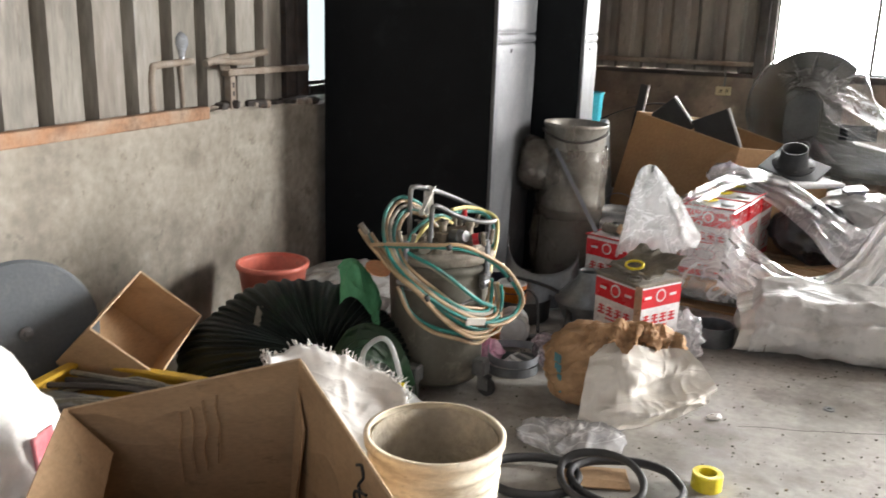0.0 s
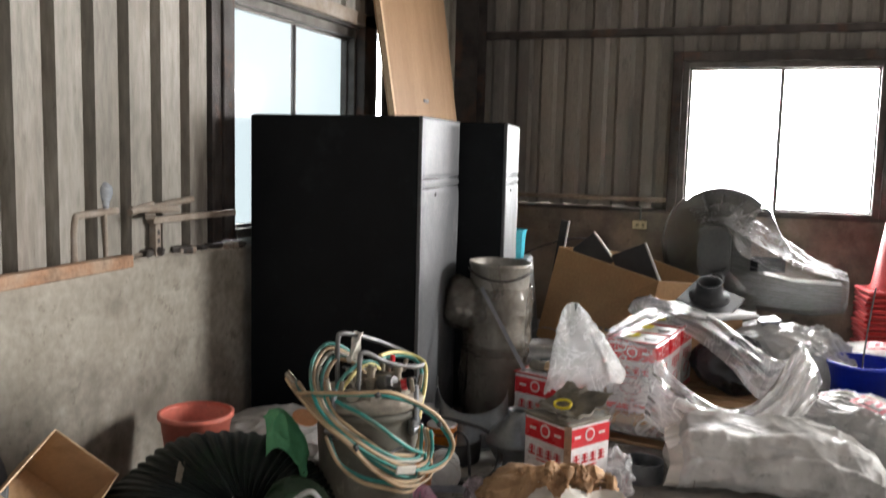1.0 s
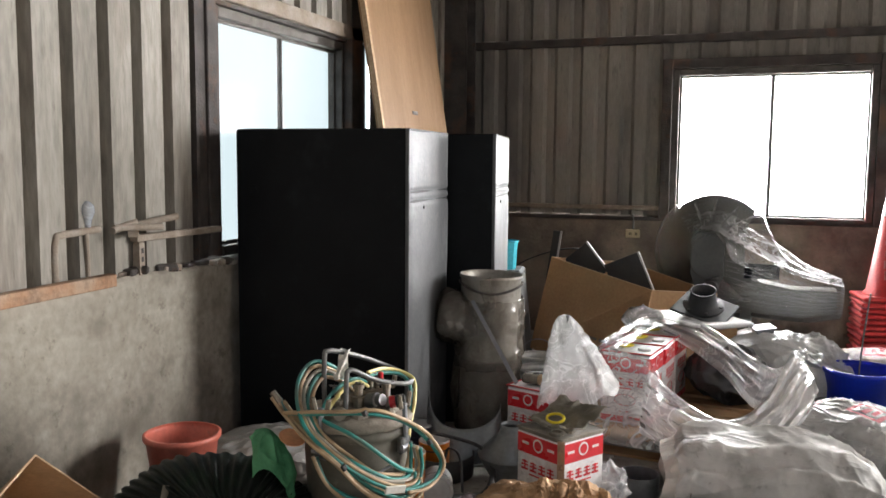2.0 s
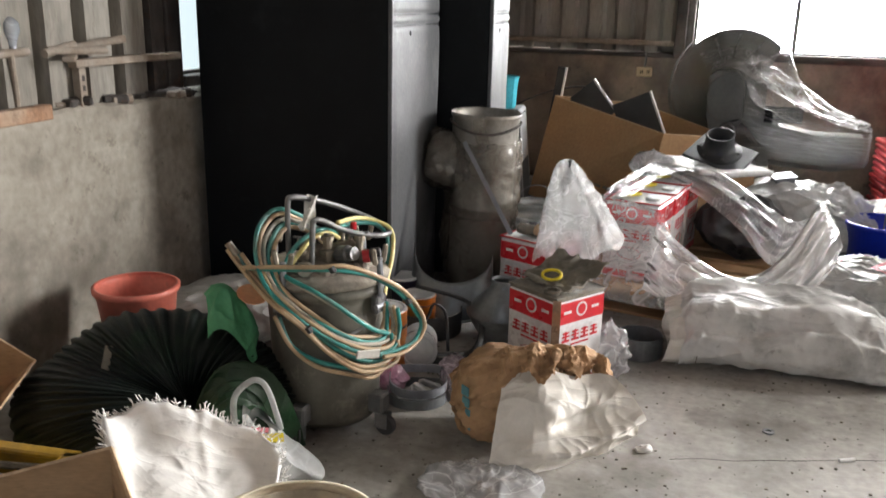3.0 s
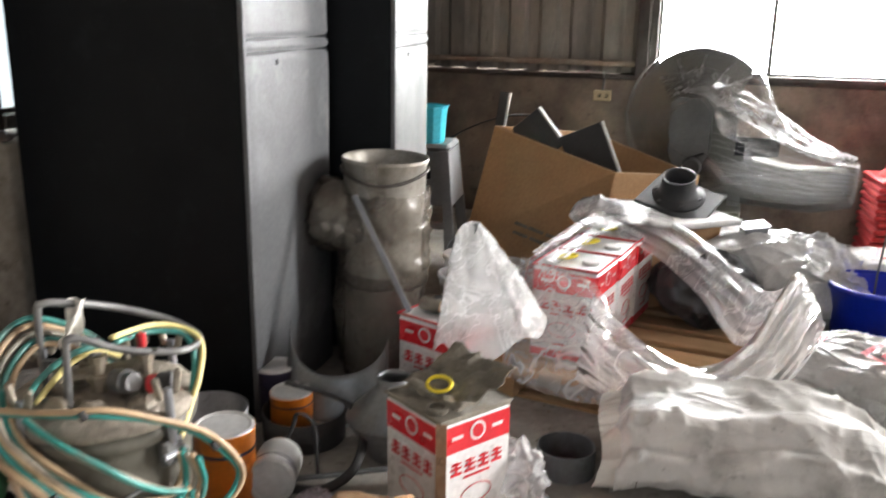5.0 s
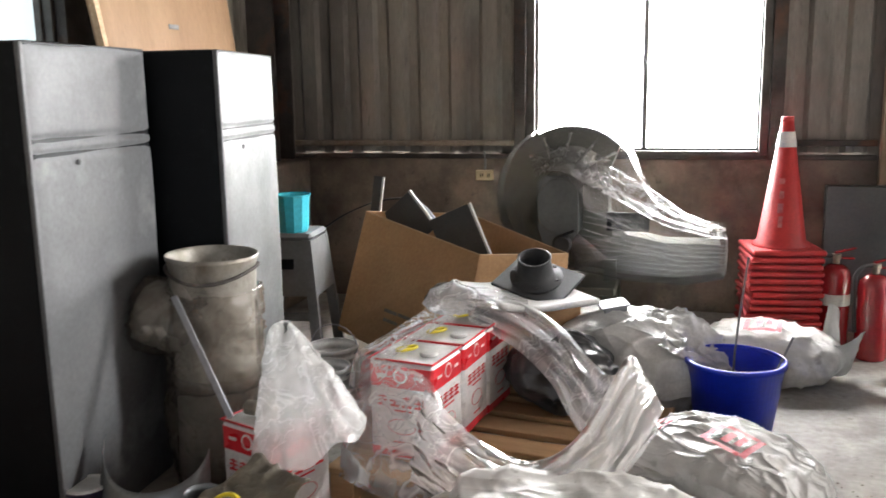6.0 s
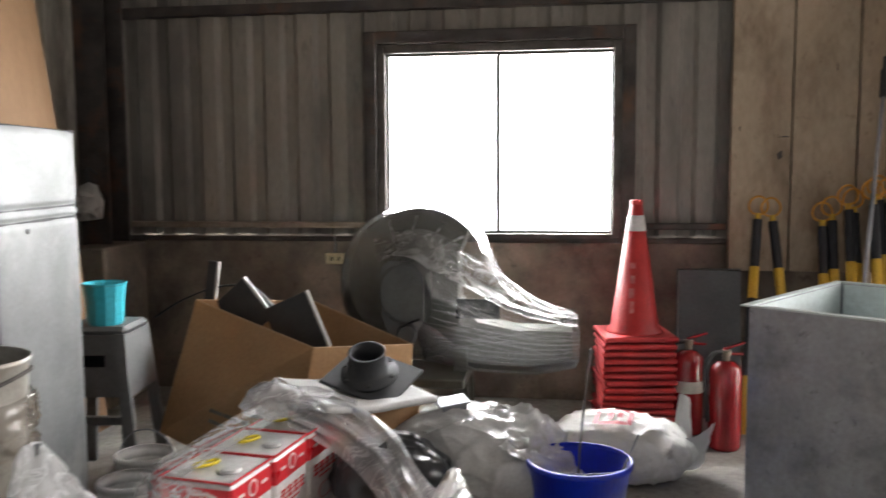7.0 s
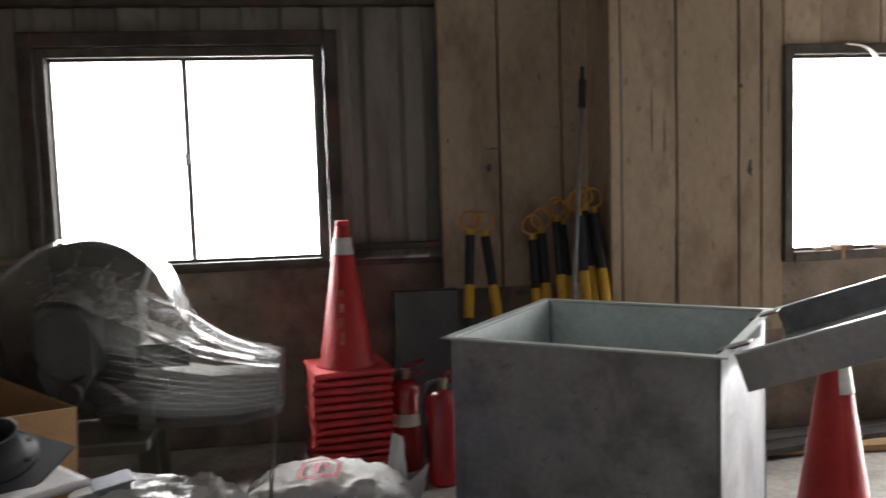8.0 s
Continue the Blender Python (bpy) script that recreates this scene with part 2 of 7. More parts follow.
KRAFT = mat("kraft_paper", (0.42, 0.26, 0.14), (0.33, 0.19, 0.10), 8, 60, 0.85, bump=0.25, crease=0.7, crease_scale=9)
PRINT_TEAL = mat("teal_print", (0.08, 0.22, 0.26), (0.1, 0.25, 0.28), 20, 90, 0.7)
PAIL = mat("grubby_cream_plastic", (0.68, 0.62, 0.48), (0.60, 0.54, 0.42), 5, 70, 0.55, bump=0.15, dirt=(0.30, 0.25, 0.18), dirt_amount=0.45, stretch=(1, 1, 3), dirt_scale=6)
PAIL_IN = mat("cement_crusted_plastic", (0.5, 0.44, 0.34), (0.3, 0.27, 0.22), 7, 60, 0.9, bump=0.5, dirt=(0.2, 0.185, 0.16), dirt_amount=0.5)
RED_PLASTIC = mat("salmon_red_plastic", (0.62, 0.17, 0.12), (0.55, 0.14, 0.10), 5, 60, 0.45, bump=0.06, dirt=(0.4, 0.2, 0.15), dirt_amount=0.15)
BLUE = mat("blue_plastic", (0.007, 0.03, 0.5), (0.006, 0.025, 0.4), 5, 60, 0.35, bump=0.06)
CYAN = mat("turquoise_plastic", (0.05, 0.50, 0.62), (0.05, 0.45, 0.56), 5, 60, 0.35, bump=0.04)
CONE_RED = mat("worn_red_rubber", (0.50, 0.028, 0.028), (0.40, 0.02, 0.022), 6, 60, 0.5, bump=0.12, dirt=(0.3, 0.05, 0.05), dirt_amount=0.2)
FADED_PRINT = mat("faded_pale_print", (0.52, 0.22, 0.21), (0.46, 0.06, 0.06), 30, 90, 0.6, bump=0.1)
CONE_WHITE = mat("reflective_white_band", (0.7, 0.7, 0.7), (0.55, 0.55, 0.55), 12, 60, 0.4, bump=0.1)
EXT_RED = mat("red_enamel", (0.30, 0.012, 0.016), (0.24, 0.01, 0.014), 5, 60, 0.22, bump=0.03, coat=0.4)
RUBBER = mat("black_rubber", (0.025, 0.025, 0.027), (0.04, 0.04, 0.042), 12, 90, 0.6, bump=0.2)
HOSE_DARK = mat("ribbed_dark_hose", (0.005, 0.008, 0.008), (0.009, 0.014, 0.011), 9, 90, 0.5, bump=0.12, dirt=(0.008, 0.028, 0.012), dirt_amount=0.2, spec=0.25)
GREEN_CLOTH = mat("green_tarpaulin", (0.009, 0.05, 0.014), (0.005, 0.024, 0.008), 8, 90, 0.5, bump=0.2, dirt=(0.01, 0.02, 0.01), dirt_amount=0.25, crease=0.6)
GREEN_LIGHT = mat("light_green_cloth", (0.09, 0.33, 0.16), (0.05, 0.22, 0.1), 8, 90, 0.6, bump=0.2)
POT = mat("grey_painted_vessel", (0.11, 0.103, 0.083), (0.08, 0.074, 0.06), 5, 60, 0.5, 0.1, 0.12, dirt=(0.34, 0.31, 0.26), dirt_amount=0.2)
POT_LID = mat("paint_crusted_lid", (0.30, 0.265, 0.22), (0.2, 0.175, 0.145), 14, 60, 0.85, 0.0, 0.6, dirt=(0.1, 0.085, 0.07), dirt_amount=0.3)
BRASSY = mat("dull_brass_fitting", (0.28, 0.24, 0.19), (0.18, 0.16, 0.13), 14, 90, 0.45, 0.6, 0.15)
IRON = mat("worn_iron_bar", (0.10, 0.10, 0.105), (0.2, 0.2, 0.2), 10, 90, 0.4, 0.6, 0.15)
HOSE_TAN = mat("tan_rubber_hose", (0.46, 0.33, 0.2), (0.36, 0.25, 0.15), 9, 80, 0.5, bump=0.08, dirt=(0.2, 0.15, 0.1), dirt_amount=0.42, dirt_scale=9)
HOSE_TEAL = mat("teal_rubber_hose", (0.03, 0.25, 0.22), (0.03, 0.18, 0.16), 9, 80, 0.45, bump=0.08, dirt=(0.08, 0.12, 0.1), dirt_amount=0.42, dirt_scale=9)
HOSE_GREY = mat("grimy_grey_hose", (0.36, 0.31, 0.25), (0.26, 0.24, 0.2), 9, 80, 0.55, bump=0.08, dirt=(0.16, 0.2, 0.17), dirt_amount=0.4, dirt_scale=9)
HOSE_YELLOW = mat("pale_yellow_hose", (0.72, 0.62, 0.28), (0.65, 0.55, 0.22), 9, 80, 0.45, bump=0.08)
ORANGE = mat("orange_can_print", (0.70, 0.21, 0.02), (0.62, 0.18, 0.02), 6, 70, 0.35, bump=0.05, dirt=(0.3, 0.12, 0.03), dirt_amount=0.15)
PURPLE = mat("dark_violet_can_print", (0.035, 0.03, 0.06), (0.05, 0.045, 0.08), 6, 70, 0.35, bump=0.05)
WHITE_PLASTIC = mat("white_plastic", (0.72, 0.72, 0.72), (0.65, 0.65, 0.64), 5, 60, 0.4, bump=0.05)
STOOL = mat("grey_plastic", (0.20, 0.205, 0.21), (0.16, 0.165, 0.17), 5, 60, 0.5, bump=0.06)
WOOD = mat("pallet_wood", (0.42, 0.27, 0.14), (0.32, 0.2, 0.1), 5, 60, 0.85, bump=0.25, stretch=(0.4, 3, 3), vary=0.1)
DUST_DUCT = mat("dust_coated_duct", (0.36, 0.345, 0.31), (0.22, 0.205, 0.18), 6, 60, 0.45, 0.4, 0.25, dirt=(0.17, 0.14, 0.11), dirt_amount=0.35)
FOAM = mat("grey_foam_sheet", (0.55, 0.55, 0.54), (0.45, 0.45, 0.45), 6, 80, 0.7, bump=0.15)
FOAM_DARK = mat("black_foam_board", (0.03, 0.032, 0.036), (0.045, 0.047, 0.05), 8, 80, 0.7, bump=0.15)
FLANGE = mat("dark_grey_plastic", (0.018, 0.02, 0.023), (0.028, 0.03, 0.033), 8, 80, 0.65, bump=0.1)
BLOWER = mat("grey_green_blower_paint", (0.15, 0.155, 0.13), (0.11, 0.115, 0.1), 4, 60, 0.4, 0.0, 0.05, coat=0.5)
TARP = mat("dull_silver_plastic_sheet", (0.60, 0.61, 0.61), (0.45, 0.46, 0.46), 4, 80, 0.35, 0.0, 0.10, coat=0.3, crease=0.8)
BLACK_BAG = mat("black_plastic_bag", (0.02, 0.022, 0.025), (0.035, 0.036, 0.04), 7, 70, 0.35, bump=0.2, crease=0.7)
CREAM_BOX = mat("cream_bakelite", (0.62, 0.54, 0.36), (0.55, 0.47, 0.3), 8, 60, 0.5)
PINK = mat("pink_plastic_bag", (0.65, 0.25, 0.42), (0.7, 0.5, 0.6), 14, 70, 0.35, bump=0.2)
INK = mat("black_marker", (0.02, 0.02, 0.02), (0.03, 0.03, 0.03), 20, 90, 0.8)
BLACK_BAND = mat("black_band", (0.008, 0.009, 0.013), (0.012, 0.013, 0.018), 20, 90, 0.55)
PAPER_LABEL = mat("white_label", (0.7, 0.68, 0.62), (0.6, 0.58, 0.54), 20, 90, 0.7)
FILM = film("clear_film", (0.95, 0.95, 0.97), least=0.2, most=0.8, scale=7, rough=0.24)
FILM_WRAP = film("stretch_wrap", (0.9, 0.9, 0.9), least=0.02, most=0.35, scale=4, rough=0.2, ior=1.6)
FILM_SOFT = film("creased_clear_film", (0.96, 0.96, 0.98), least=0.3, most=0.85, scale=6, rough=0.24)
FILM_MILKY = film("milky_film", (0.96, 0.95, 0.94), least=0.6, most=1.0, scale=6, rough=0.28)
FILM_THIN = film("thin_clear_film", (0.96, 0.96, 0.97), least=0.13, most=0.6, scale=5, rough=0.22)
WRAP_FOLD = film("gathered_wrap", (0.96, 0.96, 0.96), least=0.18, most=0.75, scale=5, rough=0.2, through_light=0.6, ior=1.6)
DUST_FILM = film("dirty_film", (0.34, 0.29, 0.24), least=0.2, most=0.7, scale=9, rough=0.22, fold=0.3)
BUBBLE = film("cloudy_bubble_film", (0.95, 0.96, 0.97), least=0.42, most=0.95, scale=9, rough=0.24, fold=0.25)
BAG_FILM = film("milky_carrier_bag", (0.85, 0.87, 0.87), 0.6, 0.85, 5, 0.28)
PURPLE_FILM = film("pinkish_clear_bag", (0.88, 0.75, 0.85), 0.25, 0.7, 12, 0.26)


# ---- mesh helpers ----
def link(name, bm, material, parent=None, smooth=False, label=""):
    bmesh.ops.recalc_face_normals(bm, faces=bm.faces)
    me = bpy.data.meshes.new(name)
    bm.to_mesh(me)
    bm.free()
    me.materials.append(material)
    if smooth:
        me.shade_smooth()
    ob = new(name, me)
    if parent:
        ob.parent = parent
    if label:
        ob["label"] = label
    return ob


def part(name, bm, material, parent, label="", smooth=False):
    return link(name, bm, material, parent, smooth, label)


def thing(name, label, category, m=None, group="", kind=""):
    ob = new(name)
    ob.empty_display_size = 0.05
    if m is not None:
        ob.matrix_basis = m
    return tagged(ob, label, category, group, kind)


def box(x0, y0, z0, x1, y1, z1, bevel=0.0, bm=None):
    bm = bm or bmesh.new()
    v = [bm.verts.new(p) for p in ((x0, y0, z0), (x1, y0, z0), (x1, y1, z0), (x0, y1, z0), (x0, y0, z1), (x1, y0, z1), (x1, y1, z1), (x0, y1, z1))]
    fs = [bm.faces.new([v[i] for i in q]) for q in ((3, 2, 1, 0), (4, 5, 6, 7), (0, 1, 5, 4), (1, 2, 6, 5), (2, 3, 7, 6), (3, 0, 4, 7))]
    if bevel:
        edges = list({e for f in fs for e in f.edges})
        bmesh.ops.bevel(bm, geom=edges, offset=bevel, segments=1, affect="EDGES")
    return bm


def plate(corners, thick, bm=None):
    """A flat or slightly bent panel of some thickness through four corners."""
    bm = bm or bmesh.new()
    c = [Vector(p) for p in corners]
    nrm = (c[1] - c[0]).cross(c[3] - c[0]).normalized() * thick / 2
    a = [bm.verts.new(p + nrm) for p in c]
    b = [bm.verts.new(p - nrm) for p in c]
    bm.faces.new(a)
    bm.faces.new(b[::-1])
    for i in range(4):
        j = (i + 1) % 4
        bm.faces.new((a[i], b[i], b[j], a[j]))
    return bm


def lathe(profile, seg=32, bm=None, at=(0, 0, 0), turn=None, wobble=0.0, seed=0.0):
    """A turned shape: profile of (radius, height) from one end to the other."""
    bm = bm or bmesh.new()
    turn = turn or Matrix()
    rings = []
    for r, z in profile:
        ring = []
        for i in range(seg):
            a = 2 * math.pi * i / seg
            rr = r * (1 + wobble * noise.noise((math.cos(a) * 1.5 + seed, math.sin(a) * 1.5, z * 6)))
            ring.append(bm.verts.new(turn @ Vector((rr * math.cos(a), rr * math.sin(a), z)) + Vector(at)))
        rings.append(ring)
    for p, q in zip(rings, rings[1:]):
        for i in range(seg):
            j = (i + 1) % seg
            bm.faces.new((p[i], p[j], q[j], q[i]))
    if profile[0][0] > 1e-4:
        bm.faces.new(rings[0][::-1])
    if profile[-1][0] > 1e-4:
        bm.faces.new(rings[-1])
    return bm


def dense(profile, n):
    """More rings along a profile."""
    out = []
    for (r0, z0), (r1, z1) in zip(profile, profile[1:]):
        k = max(1, round(n * math.hypot(r1 - r0, z1 - z0)))
        out += [(r0 + (r1 - r0) * i / k, z0 + (z1 - z0) * i / k) for i in range(k)]
    return out + [profile[-1]]


def shell(outer, wall, seg=32, **kw):
    """An open vessel: the outer profile from the base up, then back down inside."""
    inner = [(max(r - wall, 0.002), z) for r, z in reversed(outer)]
    inner[-1] = (inner[-1][0], outer[0][1] + wall)
    return lathe(outer + inner, seg, **kw)


def smooth_path(points, steps=8, closed=False):
    p = [Vector(q) for q in points]
    n = len(p)
    out = []
    for i in range(n if closed else n - 1):
        a, b, c, d = ((p[(i - 1) % n], p[i], p[(i + 1) % n], p[(i + 2) % n]) if closed else
                      (p[max(i - 1, 0)], p[i], p[i + 1], p[min(i + 2, n - 1)]))
        for k in range(steps):
            t = k / steps
            out.append(0.5 * (2 * b + (c - a) * t + (2 * a - 5 * b + 4 * c - d) * t * t + (3 * b - 3 * c + d - a) * t ** 3))
    if not closed:
        out.append(p[-1])
    return out


def tube(points, radius, seg=8, steps=6, closed=False, flat=1.0, bm=None):
    """A round (or flattened) bar along a smooth path."""
    bm = bm or bmesh.new()
    path = smooth_path(points, steps, closed) if steps > 1 else [Vector(q) for q in points]
    rings, up = [], Vector((0, 0, 1))
    n = len(path)
    for i, c in enumerate(path):
        d = (path[(i + 1) % n] - path[i - 1]) if closed else path[min(i + 1, n - 1)] - path[max(i - 1, 0)]
        d.normalize()
        if abs(d.dot(up)) > 0.97:
            up = Vector((1, 0, 0)) if abs(d.x) < 0.9 else Vector((0, 1, 0))
        side = d.cross(up).normalized()
        up = side.cross(d).normalized()
        rings.append([bm.verts.new(c + radius * (math.cos(2 * math.pi * k / seg) * side + flat * math.sin(2 * math.pi * k / seg) * up)) for k in range(seg)])
    pairs = list(zip(rings, rings[1:])) + ([(rings[-1], rings[0])] if closed else [])
    for a, b in pairs:
        for k in range(seg):
            j = (k + 1) % seg
            bm.faces.new((a[k], a[j], b[j], b[k]))
    if not closed:
        bm.faces.new(rings[0][::-1])
        bm.faces.new(rings[-1])
    return bm


def sheet(fn, nu, nv, bm=None, close_u=False):
    """A surface fn(u, v) over a grid."""
    bm = bm or bmesh.new()
    g = [[bm.verts.new(fn(i / (nu if close_u else nu - 1), j / (nv - 1))) for j in range(nv)] for i in range(nu)]
    for i in range(nu if close_u else nu - 1):
        for j in range(nv - 1):
            k = (i + 1) % nu
            bm.faces.new((g[i][j], g[k][j], g[k][j + 1], g[i][j + 1]))
    return bm


def ridge(p, f, seed):
    q = Vector(p) * f + Vector((seed * 7.3, seed * 3.1, -seed * 5.7))
    return 1 - 2 * abs(noise.noise(q))


def crumple(bm, amp, f, seed, keep_floor=True):
    """Folds and creases along the normals."""
    bm.normal_update()
    turn = Euler((0.5 * seed, 0.35 + 0.2 * seed, 1.1 * seed)).to_matrix()
    moves = []
    for v in bm.verts:
        q = turn @ v.co
        q = Vector((q.x * 0.45, q.y * 1.25, q.z * 1.1)) + 0.05 * noise.noise_vector(v.co * f * 0.5)
        near = noise.voronoi(q * f + Vector((seed, 0, 0)))[0]
        near2 = noise.voronoi(v.co * f * 2.2 + Vector((0, seed, 0)))[0]
        d = amp * (0.9 * (near[0] - 0.45) + 0.4 * (near2[0] - 0.45) + 0.6 * ridge(q, f * 1.3, seed) ** 3 + 1.0 * noise.noise(v.co * f * 0.4))
        moves.append(v.co + v.normal * d)
    for v, c in zip(bm.verts, moves):
        v.co = c
        if keep_floor and v.co.z < 0.003:
            v.co.z = 0.003
    return bm


def pillow(lx, ly, lz, seed, amp=0.02, f=7, nu=120, nv=64, power=0.65, sag=0.25):
    """A filled sack lying on its support, flat below, creased above."""
    bm = bmesh.new()

    def sp(c):
        return math.copysign(abs(c) ** power, c)

    def fn(u, v):
        a, b = 2 * math.pi * u, math.pi * (v - 0.5)
        x, y, z = sp(math.cos(a)) * sp(math.cos(b)), sp(math.sin(a)) * sp(math.cos(b)), math.sin(b)
        z = z * (1 - sag * x * x)
        return Vector((lx / 2 * x, ly / 2 * y, max(lz * (0.5 + 0.5 * z), 0.0)))

    sheet(fn, nu, nv, bm, close_u=True)
    bmesh.ops.remove_doubles(bm, verts=bm.verts, dist=1e-4)
    return crumple(bm, amp, f, seed)


def placed(bm, m):
    bmesh.ops.transform(bm, matrix=m, verts=bm.verts)
    return bm


# ---- setting ----
XL, YF = -2.228, 7.0
ROOM_R, ROOM_B, ROOM_T = 11.0, -3.0, 4.2


def structure(name, bm, material, label, category, smooth=False):
    return tagged(link(name, bm, material, None, smooth), label, category, "", "structure")


structure("floor", box(-2.6, ROOM_B, -0.15, ROOM_R + 0.2, YF + 0.3, 0), FLOOR, "worn grey concrete floor with stains and grit", "floor")
structure("ground", box(-40, -40, -0.4, 40, 40, -0.16), CONCRETE, "plain pale ground outside the building", "ground")
# unseen ceiling, rear and right walls, kept dark to cut bounced light
structure("ceiling", box(-2.7, ROOM_B - 0.2, ROOM_T, ROOM_R + 0.3, YF + 0.4, ROOM_T + 0.1), STEEL_DARK, "unseen dark ceiling closing the room", "ceiling")
bm = box(-2.6, ROOM_B - 0.2, 0, -0.8, ROOM_B, ROOM_T)
box(2.4, ROOM_B - 0.2, 0, ROOM_R + 0.2, ROOM_B, ROOM_T, bm=bm)
box(-0.8, ROOM_B - 0.2, 3.1, 2.4, ROOM_B, ROOM_T, bm=bm)
structure("wall_back", bm, STEEL_DARK, "unseen dark rear wall with an open doorway", "wall")

structure("wall_right", box(ROOM_R, ROOM_B, 0, ROOM_R + 0.2, YF + 0.2, ROOM_T), STEEL_DARK, "unseen dark side wall", "wall")


def wall_top(y):
    return 0.905 + 0.028 * noise.noise((y * 3, 1.7, 0)) + (0.012 * noise.noise((y * 14, 4.1, 0)))


# left low concrete wall with its ragged top
def left_face(u, v):
    y = ROOM_B + (YF - ROOM_B) * u
    prof = [(XL, 0.0), (XL, 0.3), (XL, 0.6), (XL, wall_top(y) - 0.012), (XL - 0.012, wall_top(y)), (XL - 0.2, wall_top(y) - 0.004), (XL - 0.35, wall_top(y))]
    x, z = prof[round(v * 6)]
    if 0 < z < 0.85:
        x += 0.006 * noise.noise((y * 2, z * 2, 0))
    return Vector((x, y, z))


structure("wall_left", sheet(left_face, 260, 7), CONCRETE, "rough cast grey concrete low wall with patches and a crumbling top", "wall")
structure("wall_left_core", box(XL - 0.34, ROOM_B, 0, XL - 0.03, YF, 0.85), CONCRETE, "concrete core of the low wall", "wall")


def corrugated(length, z0, z1, pitch, depth, crest=0.45, slope=0.13):
    """Trapezoid sheet along x, ribs towards -y."""
    xs = []
    x = 0.0
    while x < length:
        for f, d in ((0, 1), (crest, 1), (crest + slope, 0), (1 - slope, 0)):
            if x + f * pitch <= length:
                xs.append((x + f * pitch, -d * depth))
        x += pitch
    xs.append((length, 0.0))
    bm = bmesh.new()
    rows = []
    for x, y in xs:
        rows.append([bm.verts.new((x, y + k, z)) for z in (z0, z1) for k in (0, 0.004)])
    for a, b in zip(rows, rows[1:]):
        bm.faces.new((a[0], b[0], b[2], a[2]))
        bm.faces.new((a[1], a[3], b[3], b[1]))
    return bm


# left corrugated wall, opening for the window y 3.70..5.02, z .96..2.05
LEFT = thing("wall_left_sheet", "dusty beige corrugated steel wall sheets", "wall", pose(-2.33, 0, 0, 0, 0, 90), kind="structure")
for y0, y1, z0, z1 in ((ROOM_B, 3.44, 0.88, ROOM_T), (3.44, 5.3, 2.14, ROOM_T), (5.3, YF, 0.88, ROOM_T)):
    part("corrugated_sheet", placed(corrugated(y1 - y0, z0, z1, 0.19, 0.055, 0.66, 0.08), pose(y0, 0, 0)), TIN_WALL, LEFT)
part("filler", box(3.44, 0.0, 0.86, 3.7, 0.03, 2.2), STEEL_DARK, LEFT)
part("filler", box(5.02, 0.0, 0.86, 5.19, 0.03, 2.2), STEEL_DARK, LEFT)
part("filler", box(5.215, 0.0, 0.86, 5.34, 0.03, 2.2), STEEL_DARK, LEFT)

# far wall: stained concrete below, corrugated sheet above
structure("wall_far", box(-2.5, YF, 0, 2.5, YF + 0.16, 0.955, 0.006), FAR_CONCRETE, "brown-stained concrete low wall under the window", "wall")
FAR = thing("wall_far_sheet", "grimy grey corrugated steel wall sheets", "wall", pose(0, YF + 0.06, 0), kind="structure")
for x0, x1, z0, z1 in ((-2.45, -0.53, 0.975, 2.30), (-0.53, 0.91, 2.10, 2.30), (0.91, 1.75, 0.975, 2.30), (-2.45, 1.75, 2.36, ROOM_T)):
    part("corrugated_sheet", placed(corrugated(x1 - x0, z0, z1, 0.205, 0.03), pose(x0, 0, 0)), FAR_TIN, FAR)

for x0, x1, z0, z1 in ((-2.45, -0.52, 0.94, 1.02), (-0.7, -0.52, 0.94, 2.4), (0.898, 1.1, 0.94, 2.4), (1.1, 2.4, 0.94, 1.02), (-0.52, 0.898, 2.09, 2.4), (-2.45, -0.7, 2.25, 2.4), (1.1, 2.4, 2.25, 2.4)):
    part("backing", box(x0, 0.006, z0, x1, 0.03, z1), FAR_TIN, FAR)


